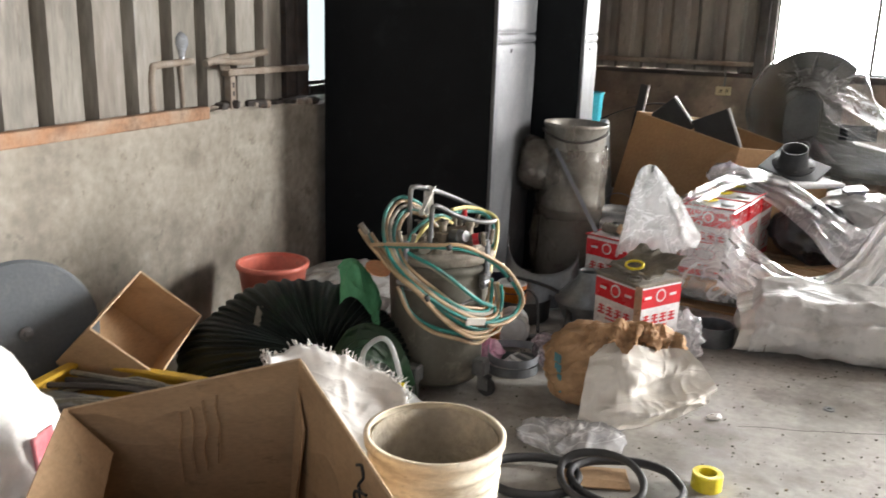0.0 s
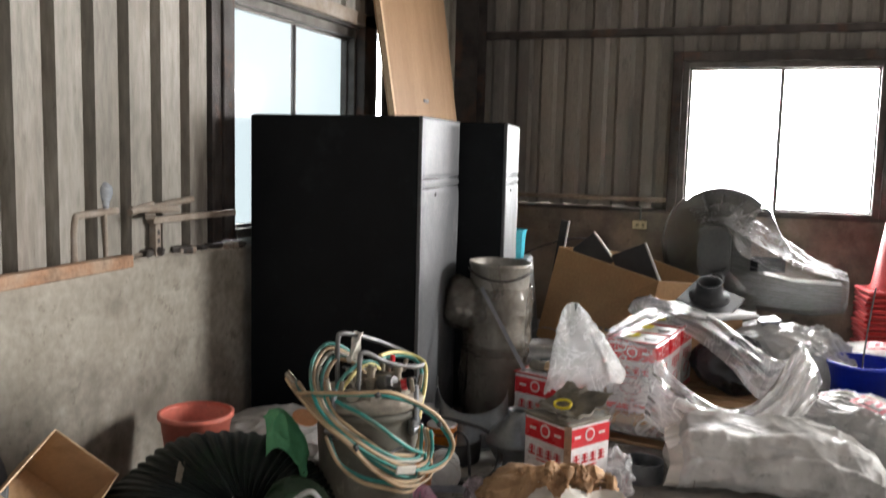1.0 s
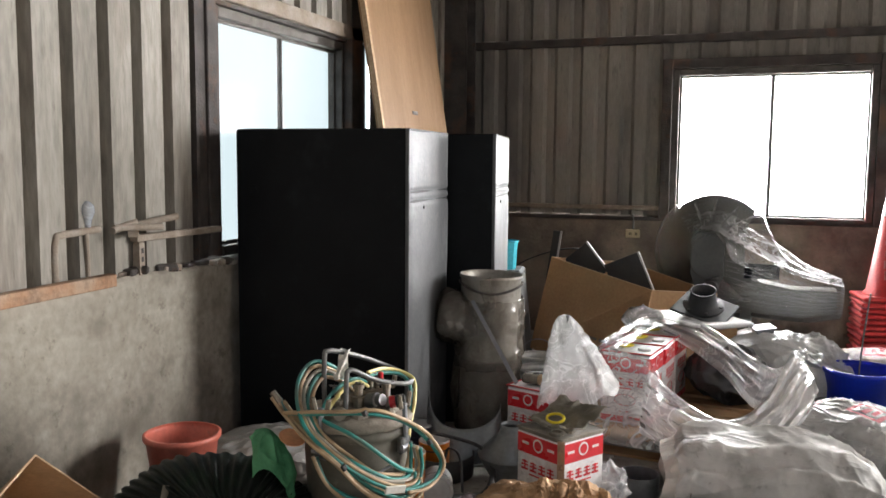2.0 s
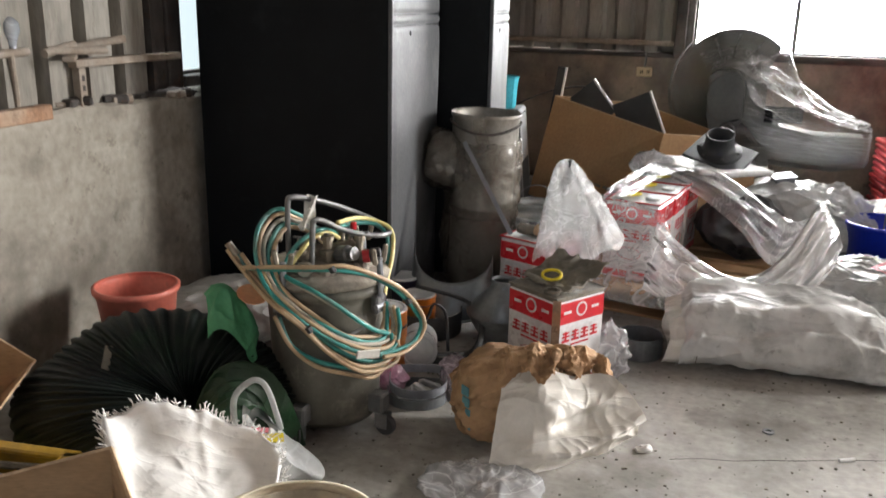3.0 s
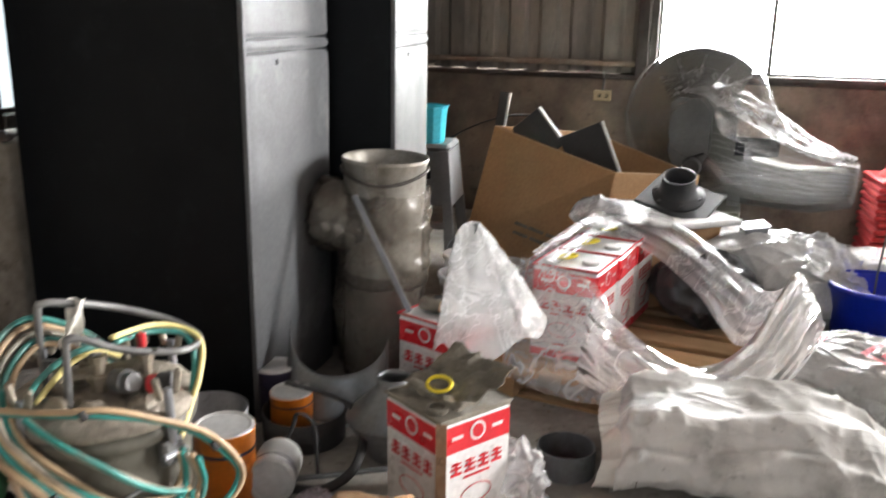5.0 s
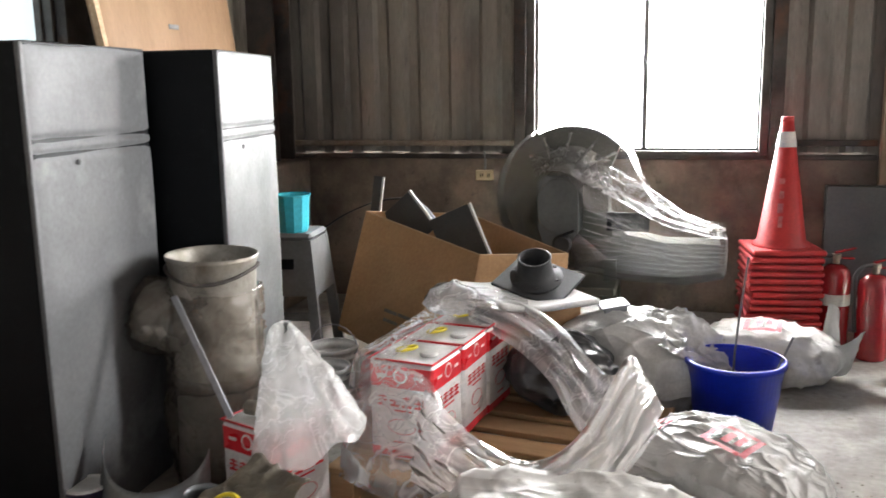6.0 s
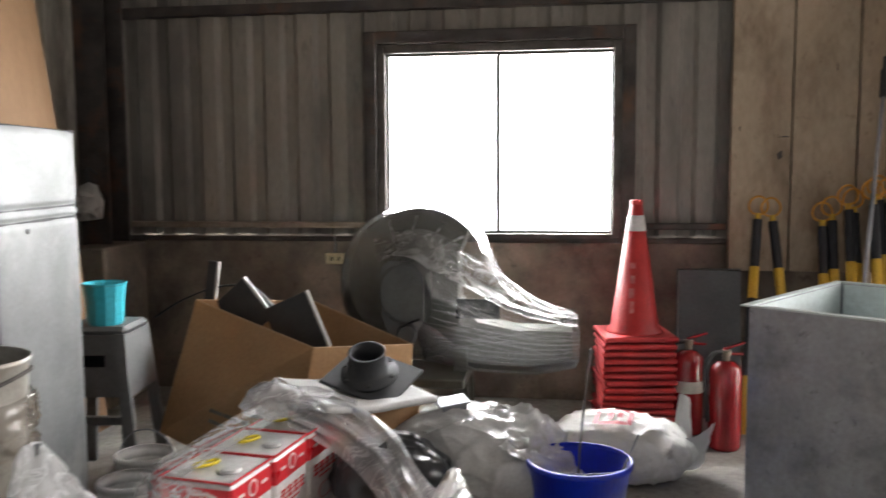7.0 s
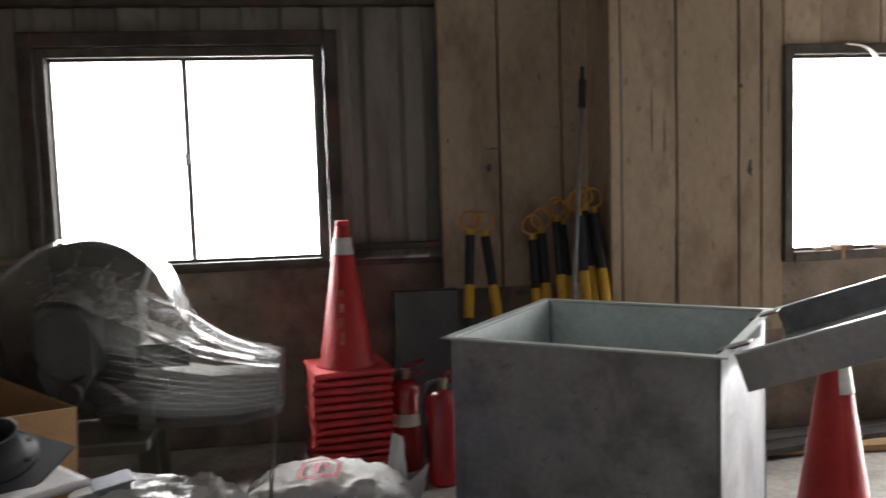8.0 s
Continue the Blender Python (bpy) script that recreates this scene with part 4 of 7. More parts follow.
    bow = ((0.035, -0.05, 0.655), (0.097, 0.03, 0.645), (0.163, 0.05, 0.629), (0.199, 0.022, 0.603), (0.194, -0.02, 0.543), (0.172, -0.08, 0.48), (0.157, -0.12, 0.449))
    hose_run(t, bow, (0.05, -0.05, 0.5), 0.08, (HOSE_TEAL, HOSE_YELLOW), 6.0)
    hose_run(t, ((-0.125, -0.12, 0.563), (-0.098, -0.1, 0.595), (-0.059, -0.08, 0.628), (-0.006, -0.05, 0.638), (0.04, 0.0, 0.609)), (0.05, -0.05, 0.5), 0.10, (HOSE_YELLOW, HOSE_TEAL), 7.0)
    part("tag", placed(box(-0.036, -0.004, -0.014, 0.036, 0.002, 0.014, 0.002), pose(0.085, -0.246, 0.322, 12, 6, 14)), PAPER_LABEL, t, "grubby paper tag")
    for p in ((0.2, 0.022, 0.59), (-0.012, -0.235, 0.578), (-0.08, -0.235, 0.405), (0.225, -0.137, 0.435)):
        part("tape_band", tube(((p[0] - 0.004, p[1], p[2] + 0.008), (p[0] + 0.004, p[1], p[2] - 0.008)), 0.0105, 8, 1), RUBBER, t)
    part("nozzle", tube(((-0.285, -0.04, 0.612), (-0.262, -0.055, 0.58)), 0.012, 10, 1), BRASSY, t)
    return t


pressure_pot()


# ---- tins ----
def square_tin(m, label, group, ring=True, opened=False):
    t = thing("square_tin", label, "tin", m, group)
    s, h = 0.119, 0.35
    part("body", box(-s, -s, 0.0, s, s, h - 0.012, 0.008), WHITE_TIN, t, "white printed tinplate")
    for z0, z1 in ((0.0, 0.045), (0.245, h - 0.014)):
        part("band", box(-s - 0.0012, -s - 0.0012, z0 + 0.001, s + 0.0012, s + 0.0012, z1, 0.0085), RED_TIN, t, "red printed band")
    for rot in (0, 90, 180, 270):
        r = pose(0, 0, 0, 0, 0, rot)
        # plain bars for the printed words, round badge and oval
        y = -s - 0.003
        badge = part("badge", placed(lathe(((0.026, 0), (0.026, 0.0012)), 24, turn=pose(0, 0, 0, 90), at=(0, y + 0.001, 0.297)), r), WHITE_TIN, t)
        part("emblem", placed(lathe(((0.019, 0), (0.019, 0.001)), 20, turn=pose(0, 0, 0, 90), at=(0, y, 0.297)), r), RED_TIN, badge)
        for x0 in (-0.085, 0.05):
            part("print_bar", placed(box(x0, y, 0.29, x0 + 0.035, y + 0.001, 0.30), r), WHITE_TIN, t)
        for k in range(4):
            x0 = -0.088 + k * 0.046
            glyph = box(x0, y, 0.188, x0 + 0.036, y + 0.001, 0.196)
            box(x0, y, 0.205, x0 + 0.036, y + 0.001, 0.211, bm=glyph)
            box(x0 + 0.014, y + 0.0002, 0.196, x0 + 0.022, y + 0.0012, 0.226, bm=glyph)
            box(x0 + 0.003, y + 0.0002, 0.218, x0 + 0.034, y + 0.0012, 0.223, bm=glyph)
            part("print_bar", placed(glyph, r), RED_TIN, t)
        part("print_bar", placed(box(-0.045, y, 0.172, 0.045, y + 0.001, 0.178), r), RED_TIN, t)
        part("print_oval", placed(tube([(0.052 * math.cos(a / 20 * 2 * math.pi), y + 0.001, 0.118 + 0.027 * math.sin(a / 20 * 2 * math.pi)) for a in range(20)], 0.0014, 4, 1, True), r), RED_TIN, t)
        part("print_bar", placed(box(-0.03, y, 0.06, 0.03, y + 0.001, 0.066), r), RED_TIN, t)
    rim = tube([(x, y, h - 0.002) for x, y in ((-s, -s), (s, -s), (s, s), (-s, s))], 0.004, 6, 1, True)
    part("rim", rim, RED_TIN if not opened else GRIME, t)
    if opened:
        part("inside", box(-s + 0.004, -s + 0.004, h - 0.02, s - 0.004, s - 0.004, h - 0.001), GRIME, t)

        def torn(u, v):
            x, y = (u - 0.5) * 0.24, (v - 0.35) * 0.2
            return Vector((x + 0.02 * noise.noise((u * 5, v * 5, 1)), y, h + 0.012 + 0.085 * max(0, v - 0.25) ** 1.2 + 0.016 * noise.noise((u * 7, v * 7, 2)) + 0.02 * abs(u - 0.5)))
        lid = part("torn_lid", crumple(sheet(torn, 24, 20), 0.006, 22, 4, False), GRIME, t, "torn grimy lid bent up", True)
        sol = lid.modifiers.new("thick", "SOLIDIFY")
        sol.thickness = 0.002
        part("pull_ring", tube(ring_path((0.01, -0.04, h + 0.045), 0.036, 0.026, 24, 10, 12), 0.0055, 8, 4, True), YELLOW, t, "yellow plastic pull ring", True)
        part("spout", lathe(((0.028, 0), (0.03, 0.012), (0.02, 0.014), (0.018, 0.004), (0.001, 0.004)), 20, at=(0.06, -0.085, h)), GRIME, t)
        part("rust_streak", placed(box(-0.014, -0.0015, 0.02, 0.014, 0.0015, h - 0.004), pose(s - 0.001, -s + 0.001, 0, 0, 0, 45)), RUST, t, "rusty drip down the corner")
    else:
        part("top", box(-s + 0.004, -s + 0.004, h - 0.012, s - 0.004, s - 0.004, h - 0.003), TIN_TOP, t)
        part("cap", lathe(((0.03, 0), (0.032, 0.005), (0.028, 0.012), (0.001, 0.012)), 24, at=(0.06, -0.02, h - 0.003)), TIN_TOP, t)
        if ring:
            part("pull_ring", tube(ring_path((-0.03, -0.01, h + 0.01), 0.04, 0.018, 0, 60, 12), 0.0055, 8, 4, True), YELLOW, t, "yellow plastic pull ring", True)
    return t


square_tin(pose(-0.583, 3.375, 0, 0, 0, -32), "red and white square solvent tin with a torn open lid", "solvent tins", opened=True)
PAL = pose(-0.13, 4.55, 0, 0, 0, -8)
for k in range(3):
    square_tin(pose(-0.435 + 0.039 * k, 4.355 + 0.243 * k, 0.128, 0, 0, -9 + 2 * (k == 1)), "red and white square solvent tin standing on the pallet", "solvent tins")
t2 = square_tin(pose(-0.80, 4.0, 0, 0, 0, -20), "red and white square tin holding dirty brushes", "solvent tins", opened=False, ring=False)
brush = thing("paint_brushes", "dirty clotted brushes and rollers on a tin", "brush", pose(-0.82, 3.97, 0.35))
for k in range(4):
    part("head", crumple(placed(box(-0.04, -0.02, 0, 0.04, 0.02, 0.045, 0.01), pose(-0.03 + 0.03 * k, 0.03 * (k % 2), 0.003, 0, 8 * k, 40 * k)), 0.008, 30, k, False), (GRIME, RUBBER, CARD_EDGE, SACK_DIRTY)[k], brush, smooth=True)

# pallet
pal = thing("pallet", "bare wooden pallet under tins and film", "pallet", PAL)
for k in range(6):
    y = -0.43 + k * 0.172
    part("deck_board", box(-0.5, y - 0.06, 0.102, 0.5, y + 0.06, 0.124, 0.003), WOOD, pal)
for x in (-0.44, 0.0, 0.44):
    part("bearer", box(x - 0.045, -0.49, 0.012, x + 0.045, 0.49, 0.101, 0.003), WOOD, pal)
for y in (-0.4, 0.4):
    part("foot_board", box(-0.5, y - 0.05, 0.0, 0.5, y + 0.05, 0.0115, 0.002), WOOD, pal)


def swag(curve_a, curve_b, folds, amp, seed, nu=90, nv=40, bulge=0.0):
    """A hanging band of film between two edges, pleated along its length."""
    a, b = smooth_path(curve_a, 20), smooth_path(curve_b, 20)

    def at(path, u):
        k = u * (len(path) - 1)
        i = min(int(k), len(path) - 2)
        return path[i].lerp(path[i + 1], k - i)

    def fn(u, v):
        p = at(a, u).lerp(at(b, u), v)
        w = folds * 2 * math.pi * v + 2.5 * noise.noise((u * 2.2, seed, 0)) + 1.5 * noise.noise((u * 6, v * 3, seed))
        d = amp * (math.sin(w) * (0.6 + 0.6 * noise.noise((u * 3, v * 2, seed + 4))) + 1.1 * noise.noise((u * 5, v * 9, seed)) + 0.5 * noise.noise((u * 16, v * 22, seed)))
        return p + Vector((0, -1, 0.45)) * (d + bulge * math.sin(math.pi * v))
    return sheet(fn, nu, nv)


# film over the tins and pallet
def loft(curve_a, curve_b, nu, nv, amp, f, seed, bulge=0.0):
    a, b = smooth_path(curve_a, 24), smooth_path(curve_b, 24)

    def fn(u, v):
        p = a[min(round(u * (len(a) - 1)), len(a) - 1)].lerp(b[min(round(u * (len(b) - 1)), len(b) - 1)], v)
        p = p + Vector((0, -1, 0.35)) * bulge * math.sin(math.pi * v)
        return p
    return crumple(sheet(fn, nu, nv), amp, f, seed, False)


def cover():
    t = thing("plastic_film_cover", "crinkled clear plastic film draped over tins on the pallet", "plastic film")
    part("front_drape", swag(((-0.60, 4.20, 0.51), (-0.47, 4.17, 0.50), (-0.33, 4.14, 0.46), (-0.27, 4.12, 0.38)),
                             ((-0.64, 4.12, 0.10), (-0.50, 4.05, 0.09), (-0.34, 4.01, 0.09), (-0.2, 4.0, 0.10)), 3, 0.008, 2, 60, 40, 0.012), FILM_THIN, t, smooth=True)
    part("front_swag", swag(((-0.33, 4.12, 0.43), (-0.22, 4.08, 0.35), (-0.1, 4.06, 0.28), (0.03, 4.05, 0.255), (0.16, 4.10, 0.32), (0.28, 4.25, 0.515)),
                            ((-0.36, 4.03, 0.16), (-0.22, 3.99, 0.10), (-0.08, 3.97, 0.09), (0.08, 3.99, 0.11), (0.26, 4.09, 0.18), (0.39, 4.27, 0.30)), 4, 0.016, 5, 110, 50, 0.03), FILM_SOFT, t, smooth=True)
    part("gathered_peak", swag(((-0.02, 4.03, 0.25), (0.09, 4.06, 0.28), (0.18, 4.12, 0.36), (0.275, 4.25, 0.525), (0.31, 4.28, 0.53)),
                               ((0.02, 3.98, 0.11), (0.14, 4.0, 0.14), (0.26, 4.08, 0.2), (0.36, 4.2, 0.31), (0.40, 4.3, 0.36)), 3, 0.018, 8, 90, 40, 0.05), FILM_MILKY, t, "gathered milky fold", True)
    part("top_fold", swag(((-0.58, 4.24, 0.515), (-0.53, 4.5, 0.53), (-0.47, 4.8, 0.55), (-0.34, 4.98, 0.57), (-0.15, 4.95, 0.53)),
                          ((-0.47, 4.2, 0.5), (-0.42, 4.45, 0.512), (-0.34, 4.7, 0.53), (-0.24, 4.8, 0.53), (-0.12, 4.8, 0.46)), 2, 0.008, 5, 90, 30), FILM_THIN, t, smooth=True)
    part("tuft", crumple(placed(lathe(((0.10, 0.0), (0.115, 0.03), (0.09, 0.07), (0.03, 0.09), (0.002, 0.095)), 32), pose(-0.45, 4.92, 0.49, 0, 0, 30)), 0.022, 13, 4, False), FILM_SOFT, t, "puffed tuft of film", True)
    part("back_swag", swag(((-0.40, 4.93, 0.56), (-0.18, 4.92, 0.53), (0.0, 4.84, 0.46), (0.13, 4.62, 0.41), (0.22, 4.42, 0.42), (0.29, 4.28, 0.50)),
                           ((-0.34, 4.74, 0.49), (-0.16, 4.72, 0.40), (-0.01, 4.62, 0.31), (0.08, 4.46, 0.25), (0.15, 4.33, 0.24), (0.24, 4.22, 0.36)), 3, 0.014, 9, 110, 40, 0.02), FILM_SOFT, t, smooth=True)
    part("side_drape", swag(((-0.58, 4.24, 0.5), (-0.54, 4.5, 0.51), (-0.51, 4.7, 0.5)), ((-0.65, 4.2, 0.12), (-0.62, 4.5, 0.12), (-0.58, 4.7, 0.12)), 3, 0.01, 6, 50, 30), FILM, t, smooth=True)
    part("hanging_end", swag(((-0.2, 4.0, 0.13), (-0.12, 3.985, 0.12), (-0.05, 3.98, 0.12)), ((-0.22, 3.95, 0.006), (-0.13, 3.93, 0.006), (-0.04, 3.95, 0.006)), 2, 0.01, 3, 30, 20), FILM, t, smooth=True)
    return t


cover()


# ---- sacks ----
def sack(name, label, m, lx, ly, lz, seed, material, amp=0.02, f=8, prints=(), mouth=False):
    t = thing(name, label, "sack", m)
    part("body", pillow(lx, ly, lz, seed, amp, f), material, t, smooth=True)
    if mouth:
        def fn(u, v):
            a = math.pi * (u * 1.5 - 0.25)
            r = 0.5 + 0.10 * v
            return Vector((-lx * 0.42 - 0.13 * v + 0.02 * math.sin(9 * u), ly * r * math.cos(a) * 0.9, max(0.004, lz * (0.42 + (0.62 + 0.15 * v) * math.sin(a)))))
        part("mouth", crumple(sheet(fn, 80, 28), 0.014, 8, seed + 1, True), material, t, "slack folded mouth", True)
    for x, y, w, d in prints:
      for sx, sy, sw, sd in ((-0.42, 0, 0.13, 0.9), (0.42, 0, 0.13, 0.9), (0, -0.43, 0.7, 0.13), (0, 0.43, 0.7, 0.13), (-0.08, 0, 0.16, 0.5), (0.16, 0.05, 0.14, 0.4)):
        def patch(u, v):
            px, py = x + w * (sx + sw * (u - 0.5)), y + d * (sy + sd * (v - 0.5))
            fx, fy = abs(2 * px / lx), abs(2 * py / ly)
            return Vector((px, py, lz * (0.5 + 0.5 * max(0, 1 - fx ** 3.0) ** 0.5 * max(0, 1 - fy ** 3.0) ** 0.5) * (1 - 0.12 * fx) + amp * 0.9))
        part("print", crumple(sheet(patch, 12, 12), 0.006, 10, seed, False), PRINT_RED, t, "faded red printed mark")
    return t


SECTIONS = ((-0.47, 0.235, 0.17, -0.03), (-0.43, 0.23, 0.235, -0.03), (-0.3, 0.225, 0.255, -0.01), (-0.1, 0.235, 0.25, 0.0), (0.06, 0.235, 0.25, -0.01), (0.2, 0.21, 0.22, -0.03), (0.31, 0.16, 0.15, -0.06), (0.38, 0.06, 0.05, -0.09))


def slack_sack(u, v):
    """Rounded cross-sections along the sack, open and pinched flat at its mouth."""
    k = v * (len(SECTIONS) - 1)
    i = min(int(k), len(SECTIONS) - 2)
    f = k - i
    x, w, h, y0 = (SECTIONS[i][q] * (1 - f) + SECTIONS[i + 1][q] * f for q in range(4))
    a = 2 * math.pi * u
    c, sn = math.cos(a), math.sin(a)
    y = w * math.copysign(abs(c) ** 0.75, c)
    z = h * (0.42 + 0.58 * sn) if sn > 0 else h * 0.42 * (1 - abs(sn) ** 0.5)
    long_fold = 0.02 * math.sin(7 * a + 2.5 * noise.noise((x * 3, a, 1)) + 4 * x) * min(1, 6 * (0.5 - abs(v - 0.5)) + 0.15)
    hem = 0.012 * math.sin(3 * a) * max(0, 1 - 4 * v)
    return Vector((x + hem, y0 + y * (1 + long_fold), max(0.003, z + (long_fold if sn > 0 else 0))))


ws_ = thing("plastic_sack", "large crinkled white plastic sack lying on the floor", "sack", pose(0.28, 3.90, 0, 0, 0, 6))
part("body", crumple(crumple(sheet(slack_sack, 150, 120, close_u=True), 0.014, 6, 1), 0.005, 15, 4), SACK_GREY, ws_, smooth=True)
part("mouth", crumple(sheet(lambda u, v: slack_sack(0.995 * u, 0.05 * v) + Vector((-0.05 * (1 - v), 0, 0.004)), 90, 10), 0.004, 12, 3), SACK_CREAM, ws_, "open hem of the sack", True)
part("seam", tube([slack_sack(0.5 + 0.5 * k / 20 + 0.25, 0.17) + Vector((0, 0, 0.004)) for k in range(-14, -2)], 0.002, 5, 2), GRIME, ws_, "stitched seam")
sack("cement_sack", "grey-white woven sack with red print behind the white sack", pose(0.57, 4.36, 0, 0, 0, -34), 0.68, 0.48, 0.28, 4, SACK_DIRTY, 0.022, 8, ((-0.18, -0.08, 0.09, 0.1), (0.08, -0.05, 0.16, 0.14)))
sack("woven_sack", "white woven sack with a faded red print and open mouth", pose(0.84, 5.78, 0, 0, 0, -10), 0.66, 0.42, 0.27, 7, SACK, 0.02, 8, ((-0.02, -0.06, 0.17, 0.15),))
flap = thing("sack_flap", "loose white sack mouth standing up in a peak", "sack", pose(1.1, 5.82, 0))
part("flap", crumple(loft(((-0.12, -0.05, 0.22), (0.02, -0.12, 0.2), (0.14, -0.1, 0.27)), ((-0.06, 0.02, 0.02), (0.03, -0.02, 0.02), (0.1, 0.0, 0.02)), 24, 14, 0.012, 12, 3), 0.004, 20, 2, False), SACK, flap, smooth=True)
part("peak", crumple(loft(((0.0, 0.02, 0.36), (0.02, 0.02, 0.36), (0.05, 0.03, 0.34)), ((-0.05, 0.0, 0.02), (0.0, -0.03, 0.02), (0.07, 0.02, 0.02)), 16, 16, 0.01, 12, 5), 0.003, 20, 2, False), SACK, flap, smooth=True)

# silver sheet heap, black bag, foam plate with flanged spout
heap = thing("silver_sheet_heap", "dull silver plastic sheet thrown over a heap", "plastic sheet", pose(0.22, 5.22, 0, 0, 0, -12))
part("sheet", pillow(0.78, 0.56, 0.44, 12, 0.03, 6, 130, 70, 0.8, 0.35), TARP, heap, smooth=True)
part("ripple_fold", loft(((0.12, -0.16, 0.38), (0.24, -0.2, 0.33), (0.36, -0.16, 0.24), (0.44, -0.08, 0.14)), ((0.06, 0.12, 0.43), (0.2, 0.1, 0.42), (0.34, 0.1, 0.36), (0.46, 0.08, 0.2)), 60, 26, 0.03, 12, 6), TARP, heap, "rippled shiny edge", True)
valve = thing("steel_elbow_box", "small square galvanised duct piece on the sheet heap", "duct piece", pose(0.17, 5.2, 0.415, 8, -6, 25))
part("body", box(-0.05, -0.035, 0, 0.05, 0.035, 0.055, 0.004), GALV, valve)
part("lip", box(-0.065, -0.045, 0.056, 0.06, 0.045, 0.064, 0.003), GALV, valve)
bb = thing("black_bag", "slack black plastic bag on the pallet", "bag", pose(0.0, 4.86, 0.124, 0, 0, 15))
part("bag", pillow(0.42, 0.34, 0.30, 15, 0.03, 7, 100, 60, 0.8, 0.3), BLACK_BAG, bb, smooth=True)
bx = thing("carton_stack", "plain cardboard carton under the foam plate", "carton", pose(-0.22, 5.2, 0, 0, 0, 40))
part("body", box(-0.19, -0.17, 0, 0.19, 0.17, 0.49, 0.004), CARD_FAR, bx)
fp = thing("foam_plate", "grey foam plate with curled edge and black flanged spout", "foam sheet", pose(-0.20, 5.13, 0.515, 2, -2, 42))


def foam(u, v):
    x, y = (u - 0.5) * 0.46, (v - 0.5) * 0.44
    return Vector((x, y, 0.03 * max(0, 0.5 - u) ** 1.5 * 4 - 0.02 * max(0, u - 0.6)))


fs = part("plate", sheet(foam, 20, 20), FOAM, fp, smooth=True)
so = fs.modifiers.new("thick", "SOLIDIFY")
so.thickness, so.offset = 0.022, 1
part("base_plate", placed(box(-0.15, -0.15, -0.014, 0.15, 0.15, 0.0, 0.004), pose(0.075, 0.0, 0.052, 15, -13, 30)), FLANGE, fp, "dark square plate under the spout")
sp_ = part("flange", lathe(((0.115, 0.0), (0.115, 0.014), (0.088, 0.02), (0.076, 0.035), (0.068, 0.10), (0.073, 0.108), (0.062, 0.108), (0.058, 0.03), (0.058, 0.002)), 40, turn=pose(0, 0, 0, 15, -13, 0), at=(0.06, 0.0, 0.055)), FLANGE, fp, "black flanged plastic spout", True)
for k in range(6):
    a = k * math.pi / 3
    part("bolt", lathe(((0.009, 0.012), (0.009, 0.022)), 6, turn=pose(0, 0, 0, 15, -13, 0), at=Vector((0.06, 0.0, 0.055)) + pose(0, 0, 0, 15, -13, 0) @ Vector((0.1 * math.cos(a), 0.1 * math.sin(a), 0))), RUBBER, sp_)


# ---- buckets ----
def bucket(name, label, m, r0, r1, h, material, inside=None, ribs=(), handle=True, wall=0.004, wob=0.0):
    t = thing(name, label, "bucket", m)
    prof = [(r0 * 0.96, 0.0), (r0, 0.006)]
    for z in ribs:
        r = r0 + (r1 - r0) * z / h
        prof += [(r, z - 0.006), (r + 0.005, z - 0.004), (r + 0.005, z + 0.004), (r + 0.001, z + 0.006)]
    prof += [(r1, h - 0.022), (r1 + 0.009, h - 0.02), (r1 + 0.01, h - 0.003), (r1 + 0.004, h)]
    part("body", shell(prof, wall + 0.004, 48, wobble=wob), material, t, smooth=True)
    if inside:
        part("lining", lathe(((0.001, 0.03), (r0 - 0.012, 0.03), (r1 - 0.010, h - 0.012), (r1 - 0.008, h - 0.012), (r0 - 0.008, 0.026), (0.001, 0.026)), 48, wobble=wob), inside, t, "crusted inside", True)
    if handle:
        part("handle", tube([((r1 + 0.012) * math.cos(a), (r1 + 0.012) * math.sin(a) * 0.35 - r1 * 0.95 * math.sin(a) * 0.55, h - 0.02 - 0.03 * math.sin(a)) for a in [math.pi * k / 10 for k in range(11)]], 0.0035, 6, 3), GALV, t)
    return t


bucket("blue_bucket", "bright blue plastic bucket with a wire handle", pose(0.652, 5.02, 0, 0, 0, 5), 0.14, 0.183, 0.325, BLUE)
rod = thing("mixing_rod", "thin rusty steel rod standing in the blue bucket", "rod")
part("rod", tube(((0.64, 5.0, 0.012), (0.655, 5.12, 0.33), (0.69, 5.14, 0.70)), 0.0045, 6, 3), IRON, rod)
stick = thing("mixing_stick", "short flat steel stick in the blue bucket", "stick")
part("stick", tube(((0.70, 5.02, 0.012), (0.80, 5.06, 0.25), (0.865, 5.09, 0.40)), 0.008, 6, 1, flat=0.4), GALV, stick)
bucket("red_bucket", "faded salmon red plastic bucket by the wall", pose(-1.925, 2.82, 0.06), 0.10, 0.135, 0.28, RED_PLASTIC, handle=False)
bucket("cream_pail", "cement-crusted cream plastic pail", pose(-0.675, 1.70, 0), 0.128, 0.15, 0.40, PAIL, PAIL_IN, (0.24, 0.275, 0.31, 0.345), False, wob=0.015)
bucket("white_pail", "small grubby white paint pail by the cabinet", pose(-1.04, 4.93, 0), 0.095, 0.11, 0.2, WHITE_PLASTIC, ribs=(0.15,))
bucket("white_pail", "small grubby white paint pail with raised handle", pose(-1.10, 5.17, 0), 0.095, 0.11, 0.22, WHITE_PLASTIC, ribs=(0.17,))
ph = thing("pail_handle", "raised wire handle of a paint pail", "handle", pose(-1.10, 5.17, 0.2))
